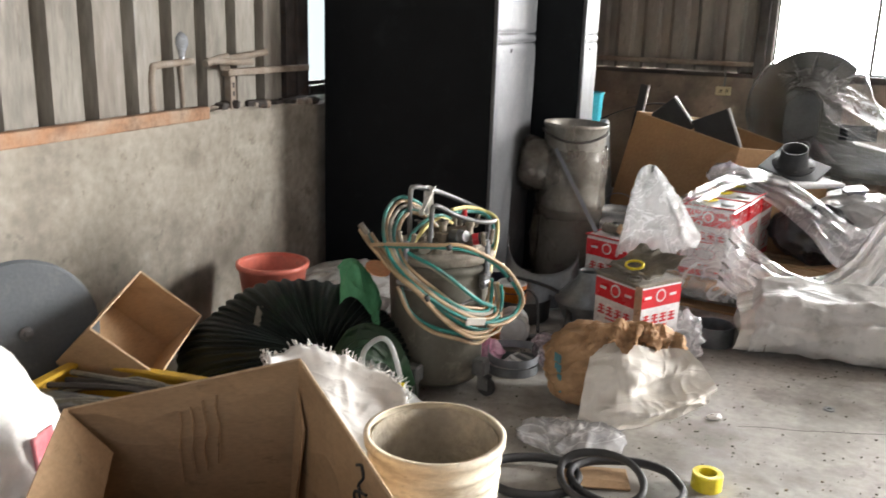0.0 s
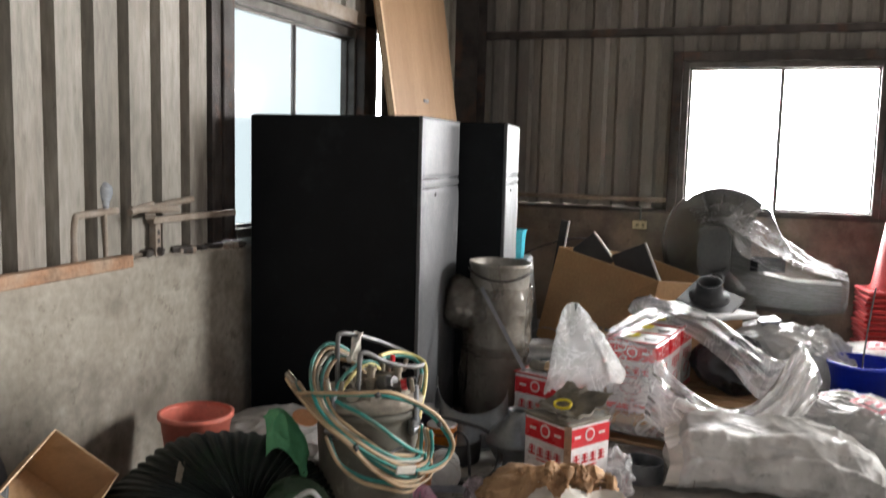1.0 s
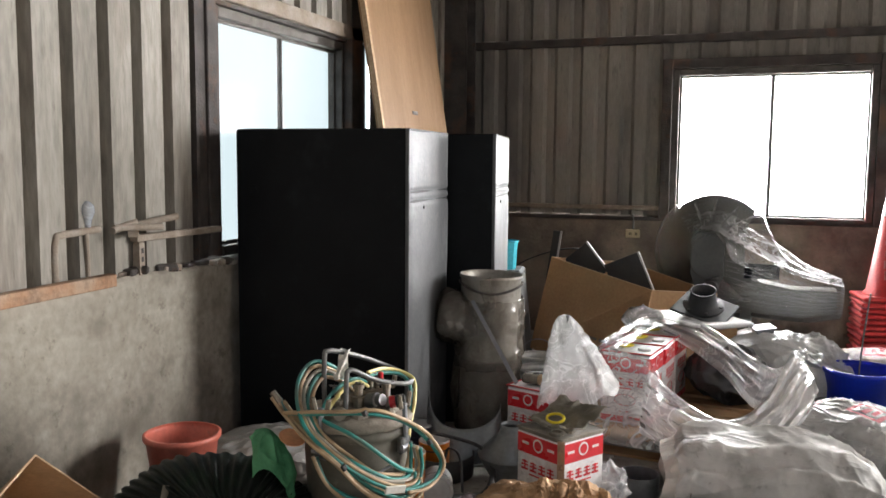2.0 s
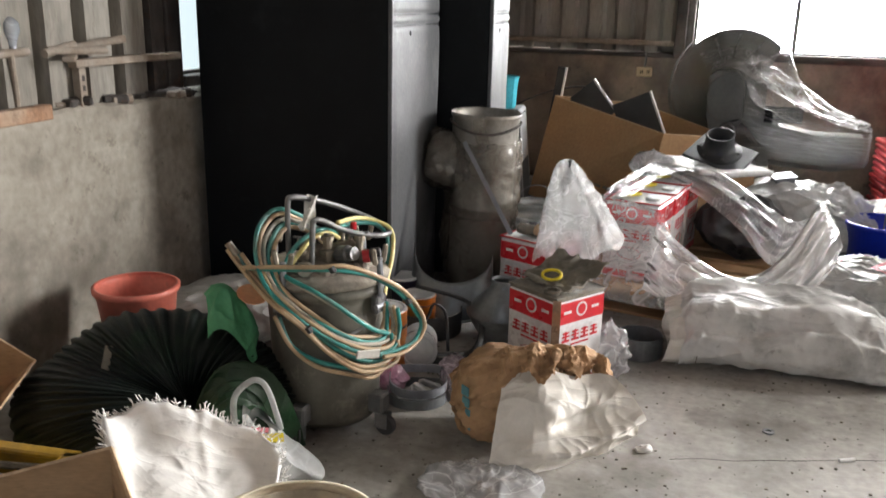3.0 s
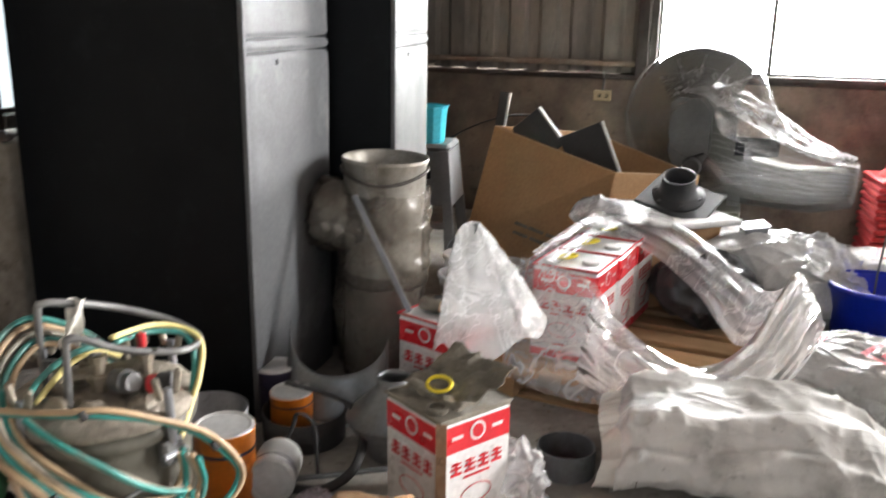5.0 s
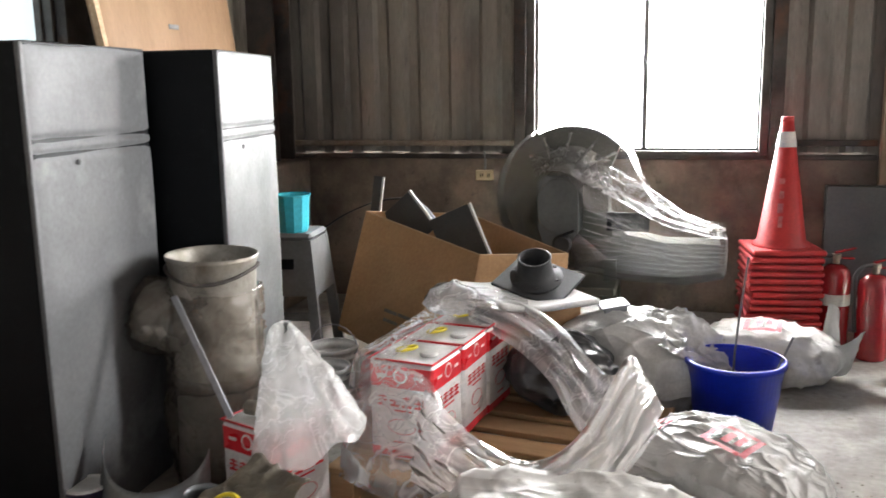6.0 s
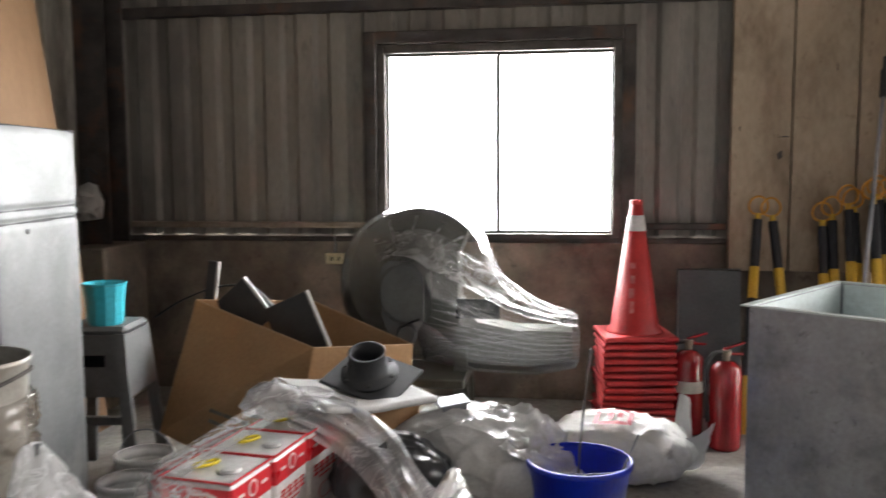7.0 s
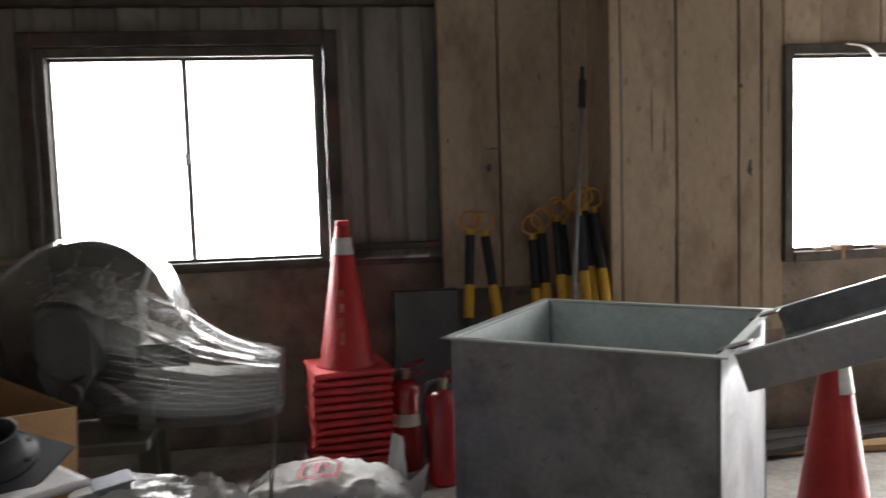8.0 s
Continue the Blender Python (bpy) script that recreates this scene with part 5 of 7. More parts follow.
part("wire", tube([(0.115 * math.cos(a), 0.02, 0.11 * math.sin(a)) for a in [math.pi * k / 10 for k in range(11)]], 0.003, 6, 3), GALV, ph)


def round_can(name, label, m, r, h, material, top=TIN_TOP):
    t = thing(name, label, "can", m)
    part("body", lathe(((r - 0.002, 0), (r, 0.003), (r, h - 0.006), (r + 0.002, h - 0.004), (r + 0.002, h)), 36), material, t, smooth=True)
    part("lid", lathe(((r - 0.003, h + 0.001), (r - 0.004, h + 0.007), (r - 0.01, h + 0.007), (r - 0.013, h + 0.003), (0.001, h + 0.004)), 36), top, t)
    part("rim", tube([((r - 0.002) * math.cos(k * math.pi / 12), (r - 0.002) * math.sin(k * math.pi / 12), h) for k in range(24)], 0.003, 6, 1, True), top, t)
    part("label_band", lathe(((r + 0.0008, h * 0.74), (r + 0.0008, h * 0.78)), 36), PURPLE, t)
    return t


round_can("paint_can", "orange paint can with a tinplate lid", pose(-1.165, 3.2, 0), 0.082, 0.235, ORANGE)
round_can("paint_can", "dark violet printed paint can", pose(-1.31, 3.72, 0), 0.068, 0.18, PURPLE)
round_can("paint_can", "small orange paint can in a black pan", pose(-1.20, 3.63, 0.016), 0.068, 0.13, ORANGE)
round_can("paint_can", "silver paint can lying on its side", pose(-1.09, 3.36, 0.068, 84, 0, 20), 0.066, 0.15, TIN_TOP)
round_can("tan_can", "tan dusty can beside the pails", pose(-0.92, 5.26, 0), 0.08, 0.17, GRIME)
round_can("tan_can", "rusty lidded can beside the duct", pose(-0.93, 4.72, 0), 0.08, 0.13, RUST)
pan = thing("black_pan", "shallow black rubber pan on the floor", "pan", pose(-1.15, 3.62, 0))
part("pan", shell([(0.125, 0.0), (0.13, 0.006), (0.135, 0.10)], 0.006, 32), RUBBER, pan, smooth=True)
pan = thing("grey_pan", "grey steel pan behind the orange can", "pan", pose(-1.40, 3.46, 0))
part("pan", shell([(0.10, 0.0), (0.115, 0.01), (0.125, 0.13)], 0.004, 32), GALV, pan, smooth=True)

# ---- duct, sheet offcuts, collars ----
duct = thing("wrapped_duct", "dust-coated branch duct wrapped in dirty film", "duct", pose(-1.14, 4.215, 0, 0, 1.4, 0))
part("tube", shell([(0.135, 0.004), (0.138, 0.05), (0.136, 0.36), (0.146, 0.385), (0.146, 0.40), (0.138, 0.42), (0.14, 0.66), (0.148, 0.70), (0.15, 0.80), (0.157, 0.81), (0.157, 0.825)], 0.003, 56, wobble=0.02), DUST_DUCT, duct, smooth=True)
part("branch", crumple(lathe(dense(((0.10, 0.0), (0.105, 0.1), (0.105, 0.18), (0.085, 0.215), (0.04, 0.225), (0.002, 0.225)), 90), 56, turn=pose(0, 0, 0, 0, -84, 20), at=(-0.02, -0.02, 0.60)), 0.02, 11, 3, False), DUST_DUCT, duct, "film-wrapped branch stub", True)
part("branch_wrap", crumple(lathe(dense(((0.115, 0.03), (0.12, 0.1), (0.118, 0.19), (0.095, 0.235), (0.05, 0.25)), 90), 64, turn=pose(0, 0, 0, 0, -84, 20), at=(-0.02, -0.02, 0.60)), 0.024, 12, 7, False), DUST_FILM, duct, "dirty loose film", True)
part("clamp_band", tube([(0.157 * math.cos(k * math.pi / 12), 0.157 * math.sin(k * math.pi / 12), 0.765 + 0.02 * math.sin(k * math.pi / 6 + 1)) for k in range(24)], 0.006, 6, 1, True), STEEL_DARK, duct)
for z0, z1, seed in ((0.01, 0.40, 5), (0.37, 0.70, 8)):
    part("wrap", crumple(lathe([(0.15 + 0.012 * math.sin(math.pi * k / 40), z0 + (z1 - z0) * k / 40) for k in range(41)], 80), 0.022, 10, seed, False), DUST_FILM, duct, "dirty loose film wrap", True)
part("strap", crumple(placed(sheet(lambda u, v: Vector((0.05 * v + 0.02 * u, -0.02 * math.sin(6 * u), -0.15 * u + 0.03 * v)), 16, 8), pose(0.0, -0.165, 0.80)), 0.014, 20, 2, False), DUST_FILM, duct, smooth=True)
bar = thing("steel_bar", "thin grey square steel bar leaning on the duct", "bar")
part("bar", tube(((-1.157, 4.03, 0.712), (-0.90, 3.90, 0.368)), 0.013, 4, 1), GALV, bar)

trough = thing("sheet_trough", "curved galvanised duct offcut lying open side up", "sheet metal", pose(-1.125, 3.83, 0.0, 0, 0, 14))


def curved(u, v):
    # the front half of a short pipe, its upper edge cut to a low saddle between two raised wings
    a = math.pi * (1 + u)
    wing = abs(2 * u - 1) ** 2.0
    top = 0.185 + 0.135 * wing * (1 - 0.35 * u)
    low = 0.10 - 0.045 * math.sin(math.pi * u) - 0.03 * u
    r = 0.165 + 0.012 * (1 - v)
    return Vector((r * math.cos(a), 0.78 * r * math.sin(a) - 0.05 * (1 - v), low + (top - low) * v))


tr = part("sheet", sheet(curved, 40, 10), GALV_DULL, trough, smooth=True)
tr.modifiers.new("thick", "SOLIDIFY").thickness = 0.003
part("rim", tube([curved(k / 24, 0.0) for k in range(25)], 0.005, 6, 1), GALV_IN, trough, "paler folded rim")
part("foot", box(-0.05, -0.08, 0.0, 0.05, 0.06, 0.058, 0.004), STEEL_DARK, trough)
fun2 = thing("sheet_cone", "galvanised cone-shaped duct reducer on the floor", "duct piece", pose(-0.84, 3.62, 0))
part("cone", shell([(0.075, 0.0), (0.082, 0.01), (0.145, 0.125), (0.148, 0.135), (0.06, 0.225), (0.052, 0.24), (0.052, 0.262)], 0.003, 40), GALV_DULL, fun2, smooth=True)
col = thing("steel_collar", "short grey steel pipe collar on the floor", "ring", pose(-0.32, 3.71, 0))
part("ring", lathe(((0.085, 0.0), (0.088, 0.003), (0.088, 0.085), (0.084, 0.085), (0.084, 0.003), (0.085, 0.0)), 48), GALV_DULL, col)
wire = thing("strap_clamp", "d-shaped grey steel strap clamp with plaster scraps", "clamp", pose(-0.965, 3.02, 0, 0, 0, 22))
def band(c, rx, ry, z0, z1, thick, tilt):
    """A flat steel band bent to a D, standing on edge."""
    bm = bmesh.new()
    rings = []
    for k in range(40):
        a = 2 * math.pi * k / 40
        ca, sa = math.cos(a), math.sin(a)
        q = 0.55 if sa > 0 else 0.9
        x, y = rx * math.copysign(abs(ca) ** q, ca), ry * math.copysign(abs(sa) ** q, sa)
        rings.append([bm.verts.new((c[0] + x * s, c[1] + y * s, z + tilt * y)) for s, z in ((1, z0), (1, z1), (1 - thick / rx, z1), (1 - thick / rx, z0))])
    for k in range(40):
        p, q = rings[k], rings[(k + 1) % 40]
        for i in range(4):
            bm.faces.new((p[i], p[(i + 1) % 4], q[(i + 1) % 4], q[i]))
    return bm


part("strap", band((0, 0), 0.10, 0.095, 0.002, 0.036, 0.004, 0.0), GALV_DULL, wire)
part("strap", band((0.004, 0.008), 0.098, 0.09, 0.045, 0.075, 0.004, 0.10), GALV, wire)
for k in range(5):
    part("scrap", crumple(placed(box(-0.035, -0.025, 0, 0.035, 0.025, 0.012, 0.004), pose(-0.03 + 0.018 * k, 0.03 * math.sin(2 * k), 0.004 + 0.008 * k, 8 * k, -6 * k, 47 * k)), 0.01, 24, k, False), FOAM, wire)
strip = thing("flat_strip", "narrow pale metal strip on the floor", "strip")
part("strip", plate([(-1.06, 3.35, 0.006), (-0.80, 3.52, 0.006), (-0.81, 3.535, 0.006), (-1.07, 3.365, 0.006)], 0.008), PALE_PAINT, strip)
for k, (pts, r) in enumerate((((( -1.2, 3.6, 0.19), (-1.0, 3.6, 0.16), (-0.9, 3.52, 0.12), (-0.88, 3.42, 0.05), (-0.93, 3.33, 0.02), (-1.02, 3.3, 0.018)), 0.014),
                             (((-1.15, 3.45, 0.02), (-1.08, 3.42, 0.14), (-1.05, 3.4, 0.2), (-1.01, 3.42, 0.16), (-0.99, 3.4, 0.02)), 0.010))):
    b = thing("rubber_strap", "bent black rubber strap among the cans", "strap")
    part("strap", tube(pts, r, 6, 6, flat=0.45), RUBBER, b, smooth=True)


def scrap(name, label, cat, m, lx, ly, lz, material, seed, amp=0.03, f=12, power=0.9):
    t = thing(name, label, cat, m)
    part("bag", pillow(lx, ly, lz, seed, amp, f, 90, 50, power, 0.3), material, t, smooth=True)
    return t


scrap("pink_bag", "small crumpled pink plastic bag on the floor", "bag", pose(-1.075, 3.06, 0), 0.10, 0.10, 0.085, PINK, 21, 0.015, 22)
scrap("clear_bag", "crumpled pinkish clear bag beside the clamp", "bag", pose(-0.86, 3.14, 0, 0, 0, 30), 0.12, 0.2, 0.11, PURPLE_FILM, 22, 0.02, 18)
scrap("clear_bag", "crumpled clear bag against the solvent tin", "bag", pose(-0.40, 3.47, 0, 0, 0, 40), 0.13, 0.16, 0.20, FILM_SOFT, 23, 0.035, 15)
scrap("clear_bag", "flat crumpled clear plastic bag on the floor", "bag", pose(-0.59, 2.55, 0, 0, 0, 12), 0.34, 0.24, 0.04, FILM_SOFT, 24, 0.018, 13)
gt_ = thing("grey_sheet", "dusty grey plastic sheet heaped behind the pot", "plastic sheet", pose(-1.83, 3.32, 0, 0, 0, 25))
part("sheet", pillow(0.62, 0.5, 0.2, 25, 0.02, 7, 90, 50, 0.8, 0.3), SACK_DIRTY, gt_, smooth=True)

bub = thing("bubble_wrap_bag", "peaked cloudy bubble film propped up on a stick", "plastic film", pose(-0.64, 3.87, 0))


def peak(u, v):
    # a slack flat bag hung over the stick: upright edge on one side, slanting on the other
    a = 2 * math.pi * u
    c, w = math.cos(a), math.sin(a)
    x0, x1 = -0.03 - 0.10 * v ** 0.45, 0.01 + 0.215 * v ** 0.85
    z = 0.712 - (0.40 - 0.10 * max(0, c)) * v + 0.02 * v * math.sin(5 * a)
    x = (x0 + x1) / 2 + (x1 - x0) / 2 * math.copysign(abs(c) ** 0.7, c)
    thick = (0.012 + 0.075 * v) * math.copysign(abs(w) ** 0.8, w)
    crease = 0.016 * v * math.sin(7 * c + 3 * noise.noise((u * 5, v * 2.5, 2)))
    return Vector((x - 0.01, -0.05 + thick + crease, z))


part("film", crumple(sheet(peak, 90, 60, close_u=True), 0.008, 15, 3, False), BUBBLE, bub, smooth=True)
part("stick", tube(((-0.06, -0.02, 0.004), (-0.045, -0.045, 0.36), (-0.012, -0.055, 0.712)), 0.008, 6, 1), GALV_DULL, bub)

# ---- stool, cup, socket ----
st = thing("plastic_stool", "grey plastic stool with splayed legs", "stool", pose(-1.42, 5.47, 0, 0, 0, 8))
part("seat", box(-0.14, -0.14, 0.665, 0.14, 0.14, 0.70, 0.016), STOOL, st, smooth=False)
for sx in (-1, 1):
    for sy in (-1, 1):
        part("leg", plate([(sx * 0.20, sy * 0.20, 0.0), (sx * 0.15, sy * 0.20, 0.0), (sx * 0.09, sy * 0.135, 0.67), (sx * 0.135, sy * 0.135, 0.67)], 0.03), STOOL, st)
for sy in (-1, 1):
    part("apron", plate([(-0.14, sy * 0.155, 0.40), (0.14, sy * 0.155, 0.40), (0.125, sy * 0.128, 0.664), (-0.125, sy * 0.128, 0.664)], 0.012), STOOL, st)
    part("apron", plate([(sy * 0.155, -0.15, 0.40), (sy * 0.155, 0.15, 0.40), (sy * 0.128, 0.125, 0.664), (sy * 0.128, -0.125, 0.664)], 0.012), STOOL, st)
part("slot", placed(box(-0.05, -0.004, -0.03, 0.05, 0.004, 0.02, 0.003), pose(0, -0.1495, 0.56, -5.5)), BLACK, st, "dark hand slot")
part("stretcher", box(-0.16, -0.172, 0.28, 0.16, -0.15, 0.32, 0.005), STOOL, st)
cup = thing("water_dipper", "turquoise plastic cup standing on the stool", "cup", pose(-1.39, 5.42, 0.701))
part("body", shell([(0.07, 0.0), (0.075, 0.01), (0.078, 0.03), (0.082, 0.12), (0.088, 0.172), (0.094, 0.175), (0.094, 0.182)], 0.003, 12), CYAN, cup)
sk = thing("wall_socket", "cream surface-mounted wall socket with conduit", "socket", pose(-0.79, YF, 0.83))
part("box", box(-0.055, -0.04, -0.033, 0.055, -0.002, 0.033, 0.005), CREAM_BOX, sk)
for x in (-0.025, 0.02):
    part("outlet", box(x, -0.042, -0.012, x + 0.006, -0.0385, 0.012), BLACK, sk)
    part("outlet", box(x + 0.012, -0.042, -0.012, x + 0.018, -0.0385, 0.012), BLACK, sk)
part("cable", tube(((0.0, -0.015, 0.034), (0.005, -0.02, 0.09), (0.0, -0.03, 0.15)), 0.008, 8, 4), PALE_PAINT, sk)


# ---- cartons ----
def open_carton(name, label, top, base, material, thick=0.006):
    t = thing(name, label, "carton")
    for i in range(4):
        j = (i + 1) % 4
        part("panel", plate([base[i], base[j], top[j], top[i]], thick), material, t)
        part("edge", tube((top[i], top[j]), thick * 0.62, 4, 1), CARD_EDGE, t)
    part("bottom", plate(base, thick), material, t)
    return t


box_far = open_carton("open_carton", "large sagging open cardboard box near the window wall", [(-1.19, 5.90, 0.735), (-0.47, 5.47, 0.606), (-0.104, 5.816, 0.56), (-0.72, 6.28, 0.68)],
                      [(-1.26, 5.62, 0.16), (-0.56, 5.33, 0.01), (-0.14, 5.86, 0.01), (-0.80, 6.2, 0.12)], CARD_FAR)
for k in range(6):
    part("print_bar", placed(box(-0.04 - 0.01 * (k % 2), -0.001, 0, 0.04, 0.001, 0.016), pose(-0.92 + 0.09 * (k % 3), 5.467 - 0.043 * (k % 3), 0.30 - 0.05 * (k // 3) - 0.012 * (k % 3), -24, 9, -23)), GRIME, box_far)
for m, w, h, tip in ((pose(-0.61, 5.80, 0.815, 0, -24, -10), 0.24, 0.34, "right"), (pose(-0.957, 5.95, 0.848, 0, 50, -8), 0.24, 0.24, "top"), (pose(-1.19, 6.18, 0.905, 0, 8, 0), 0.05, 0.4, "right")):
    b = thing("foam_board", "black foam offcut board with a pale edge standing in the carton", "board", m, "foam boards")
    x0, x1 = (-w, 0) if tip == "right" else (0, w)
    part("board", box(x0, -0.011, -h, x1, 0.009, -0.0125, 0.002), FOAM_DARK, b)
    if tip == "right":
        part("pale_edge", box(0.0005, -0.011, -h, 0.012, 0.009, -0.0125, 0.001), FOAM, b)
    else:
        part("pale_edge", box(0, -0.011, -0.012, w, 0.009, 0.0, 0.001), FOAM, b)
b = thing("plastic_strap", "thin dark arched strap across the carton", "strap")
part("strap", tube(((-1.62, 6.32, 0.57), (-1.45, 6.3, 0.67), (-1.2, 6.2, 0.76), (-0.98, 6.1, 0.77), (-0.84, 6.05, 0.66)), 0.02, 6, 8, flat=0.25), FLANGE, b, smooth=True)
big = open_carton("open_carton", "large open cardboard box with marker writing and folded flaps", [(-0.951, 1.575, 0.562), (-1.40, 1.335, 0.44), (-1.06, 0.90, 0.44), (-0.50, 1.20, 0.52)],
                  [(-0.98, 1.60, 0.012), (-1.42, 1.36, 0.012), (-1.08, 0.93, 0.012), (-0.53, 1.23, 0.012)], CARD)
part("flap", plate([(-1.40, 1.325, 0.445), (-1.06, 0.895, 0.445), (-0.97, 0.96, 0.36), (-1.28, 1.34, 0.36)], 0.006), CARD, big, "flap folded inwards")
part("inner_flap", plate([(-0.945, 1.555, 0.50), (-0.90, 1.515, 0.43), (-0.955, 1.545, 0.16), (-0.985, 1.575, 0.14)], 0.005), CARD, big, "torn inner flap in the corner")
for k in range(4):
    a, z = 0.36 + 0.055 * k, 0.50 - 0.012 * k
    part("crease", tube([(-0.951 - 0.449 * (a + 0.012 * math.sin(9 * q + k)) + 0.006, 1.575 - 0.24 * a - 0.008, z - 0.17 * q - 0.05 * a) for q in (0, 0.2, 0.45, 0.7, 1.0)], 0.0035, 6, 3, flat=0.5), CARD, big, "crushed crease")


def on_panel(a, b):
    p0, p1, p2 = Vector((-0.951, 1.575, 0.562)), Vector((-0.50, 1.20, 0.52)), Vector((-0.53, 1.23, 0.012))
    return p0 + (p1 - p0) * a + (p2 - p1) * b + Vector((-0.0033, -0.0045, 0.0))


part("marker_line", tube([on_panel(a, b) for a, b in ((0.66, 0.06), (0.70, 0.035), (0.72, 0.07), (0.68, 0.13), (0.71, 0.14), (0.75, 0.12))], 0.003, 5, 4), INK, big, "hand-drawn marker stroke")
part("marker_line", tube([on_panel(a, b) for a, b in ((0.66, 0.17), (0.69, 0.16), (0.70, 0.20), (0.66, 0.23), (0.645, 0.19))], 0.003, 5, 4, True), INK, big, "hand-drawn marker stroke")

T0, R0, B0, L0 = Vector((-1.945, 2.13, 0.47)), Vector((-1.80, 2.24, 0.31)), Vector((-1.69, 1.92, 0.235)), Vector((-1.86, 1.83, 0.385))
DEPTH = (R0 - T0).cross(L0 - T0).normalized()
if DEPTH.z > 0:
    DEPTH = -DEPTH
small = open_carton("small_carton", "small open cardboard box tipped over against the wall", [T0, R0, B0, L0], [p + DEPTH * 0.2 for p in (T0, R0, B0, L0)], CARD)

# paper bag with white liner
pb = thing("paper_bag", "torn brown paper bag with a white woven liner pulled out", "bag", pose(-0.47, 2.86, 0, 0, 0, 34))
part("bag", placed(crumple(pillow(0.36, 0.26, 0.27, 31, 0.02, 8, 100, 56, 0.55, 0.1), 0.010, 20, 3), pose(-0.09, 0.105, 0, 0, 0, -14)), KRAFT, pb, smooth=True)


def liner(u, v):
    # a slack cloth from the floor up over the bag, with a lower lip folded forward
    lo = Vector((-0.245 + 0.48 * u, -0.15 + 0.05 * u, 0.006 + 0.075 * max(0.0, u - 0.45) ** 1.4 * 2))
    hi = Vector((-0.135 + 0.31 * u, 0.03 - 0.055 * u, 0.275 - 0.045 * u + 0.012 * math.sin(7 * u)))
    p = lo.lerp(hi, v)
    k = 0.32 + 0.22 * u
    lip = 0.05 * math.exp(-((v - k + 0.14) / 0.13) ** 2) * min(1, 2.2 * u)
    dent = -0.035 * math.exp(-((v - k - 0.08) / 0.09) ** 2) * math.exp(-((u - 0.62) / 0.25) ** 2)
    fold = 0.012 * math.sin(9 * (u - 0.25 * v) + 2 * noise.noise((u * 2, v * 2, 5))) * (0.4 + v)
    side = 0.04 * max(0, u - 0.82) * 5 * math.sin(math.pi * v)
    belly = 0.06 * math.sin(math.pi * u) * math.sin(math.pi * v)
    return p + Vector((side, -(lip + dent + fold + belly) + 0.012 * noise.noise((u * 6, v * 5, 3)), 0.0))


part("liner", crumple(sheet(liner, 120, 90), 0.0035, 16, 4, True), SACK_CREAM, pb, "white woven liner", True)
for k, (x, y, z, rz, sz) in enumerate(((-0.10, 0.05, 0.25, 10, 0.11), (-0.03, 0.02, 0.265, 60, 0.10), (0.04, 0.04, 0.25, 140, 0.10), (0.11, 0.05, 0.225, 20, 0.10), (0.17, 0.04, 0.205, 80, 0.08))):
    part("rolled_top", placed(crumple(sheet(lambda u, v: Vector(((u - 0.5) * sz * 1.5, (v - 0.5) * sz, 0.05 * math.sin(math.pi * u) * math.cos(2.2 * (v - 0.5)) + 0.02 * math.sin(9 * v + k))), 26, 20), 0.018, 20, k + 2, False), pose(x, y, z, 12 * (k % 3) - 12, 8 * k - 14, rz)), KRAFT, pb, "crumpled brown rim")
part("tie", placed(crumple(pillow(0.05, 0.03, 0.016, 33, 0.006, 30, 16, 10), 0.002, 30, 2), pose(0.27, -0.08, 0.0)), SACK, pb)
for k in range(4):
    part("print_bar", placed(box(-0.014, -0.002, -0.015, 0.014, 0.002, 0.015), pose(-0.262 + 0.003 * k, 0.03, 0.20 - 0.036 * k, 4, 6, -62)), PRINT_TEAL, pb)


# ---- heap by the wall ----
def hose_bundle():
    t = thing("corrugated_hose", "dark ribbed ventilation hose bundle with green lining", "hose", Matrix())

    e1, e2 = Vector((-0.90, -0.43, 0)).normalized(), Vector((-0.26, 0.55, 0.79)).normalized()
    e3 = e1.cross(e2)

    def fn(u, v):
        a, b = 2 * math.pi * u, 2 * math.pi * v
        w = 62 * a + 1.2 * math.sin(2 * b) + 3.5 * noise.noise((math.cos(a) * 2.4, math.sin(a) * 2.4, 0.25 * b))
        fold = math.sin(w)
        fold = math.copysign(abs(fold) ** 0.6, fold) * (0.75 + 0.8 * noise.noise((a * 5, 0.4 * b, 2.0)))
        slack = noise.noise((math.cos(a) * 1.7, math.sin(a) * 1.7, 4.0))
        r = (0.158 + 0.092 * math.cos(a)) * (1 + 0.14 * slack) + 0.0065 * fold
        out = (e1 * 0.235 * math.cos(a) + e2 * 0.15 * math.sin(a))
        p = Vector((-1.46, 2.47, 0.115)) + out + (out.normalized() * math.cos(b) + e3 * math.sin(b) * (0.85 + 0.15 * slack)) * r
        return Vector((p.x, p.y, max(p.z, 0.004)))
    bm = bmesh.new()
    sheet(lambda u, v: fn(u, v), 1000, 26, bm, True)
    part("coil", bm, HOSE_DARK, t, smooth=True)
    part("tie_strap", placed(box(-0.011, -0.003, -0.055, 0.011, 0.003, 0.055, 0.002), pose(-1.62, 2.31, 0.30, -40, 8, 30)), GRIME, t, "short flat strap")
    return t


hose_bundle()
gc = thing("green_cloth", "crumpled green cloth with an orange patch on the hose", "cloth", pose(-1.385, 2.585, 0.355, 0, 0, 30))
part("cloth", crumple(sheet(lambda u, v: Vector((-0.075 + 0.135 * u, -0.06 + 0.10 * v, 0.115 - 0.30 * (u - 0.3) ** 2 - 0.17 * max(0, 0.65 - v) ** 1.2)), 60, 56), 0.017, 13, 5, False), GREEN_LIGHT, gc, smooth=True)
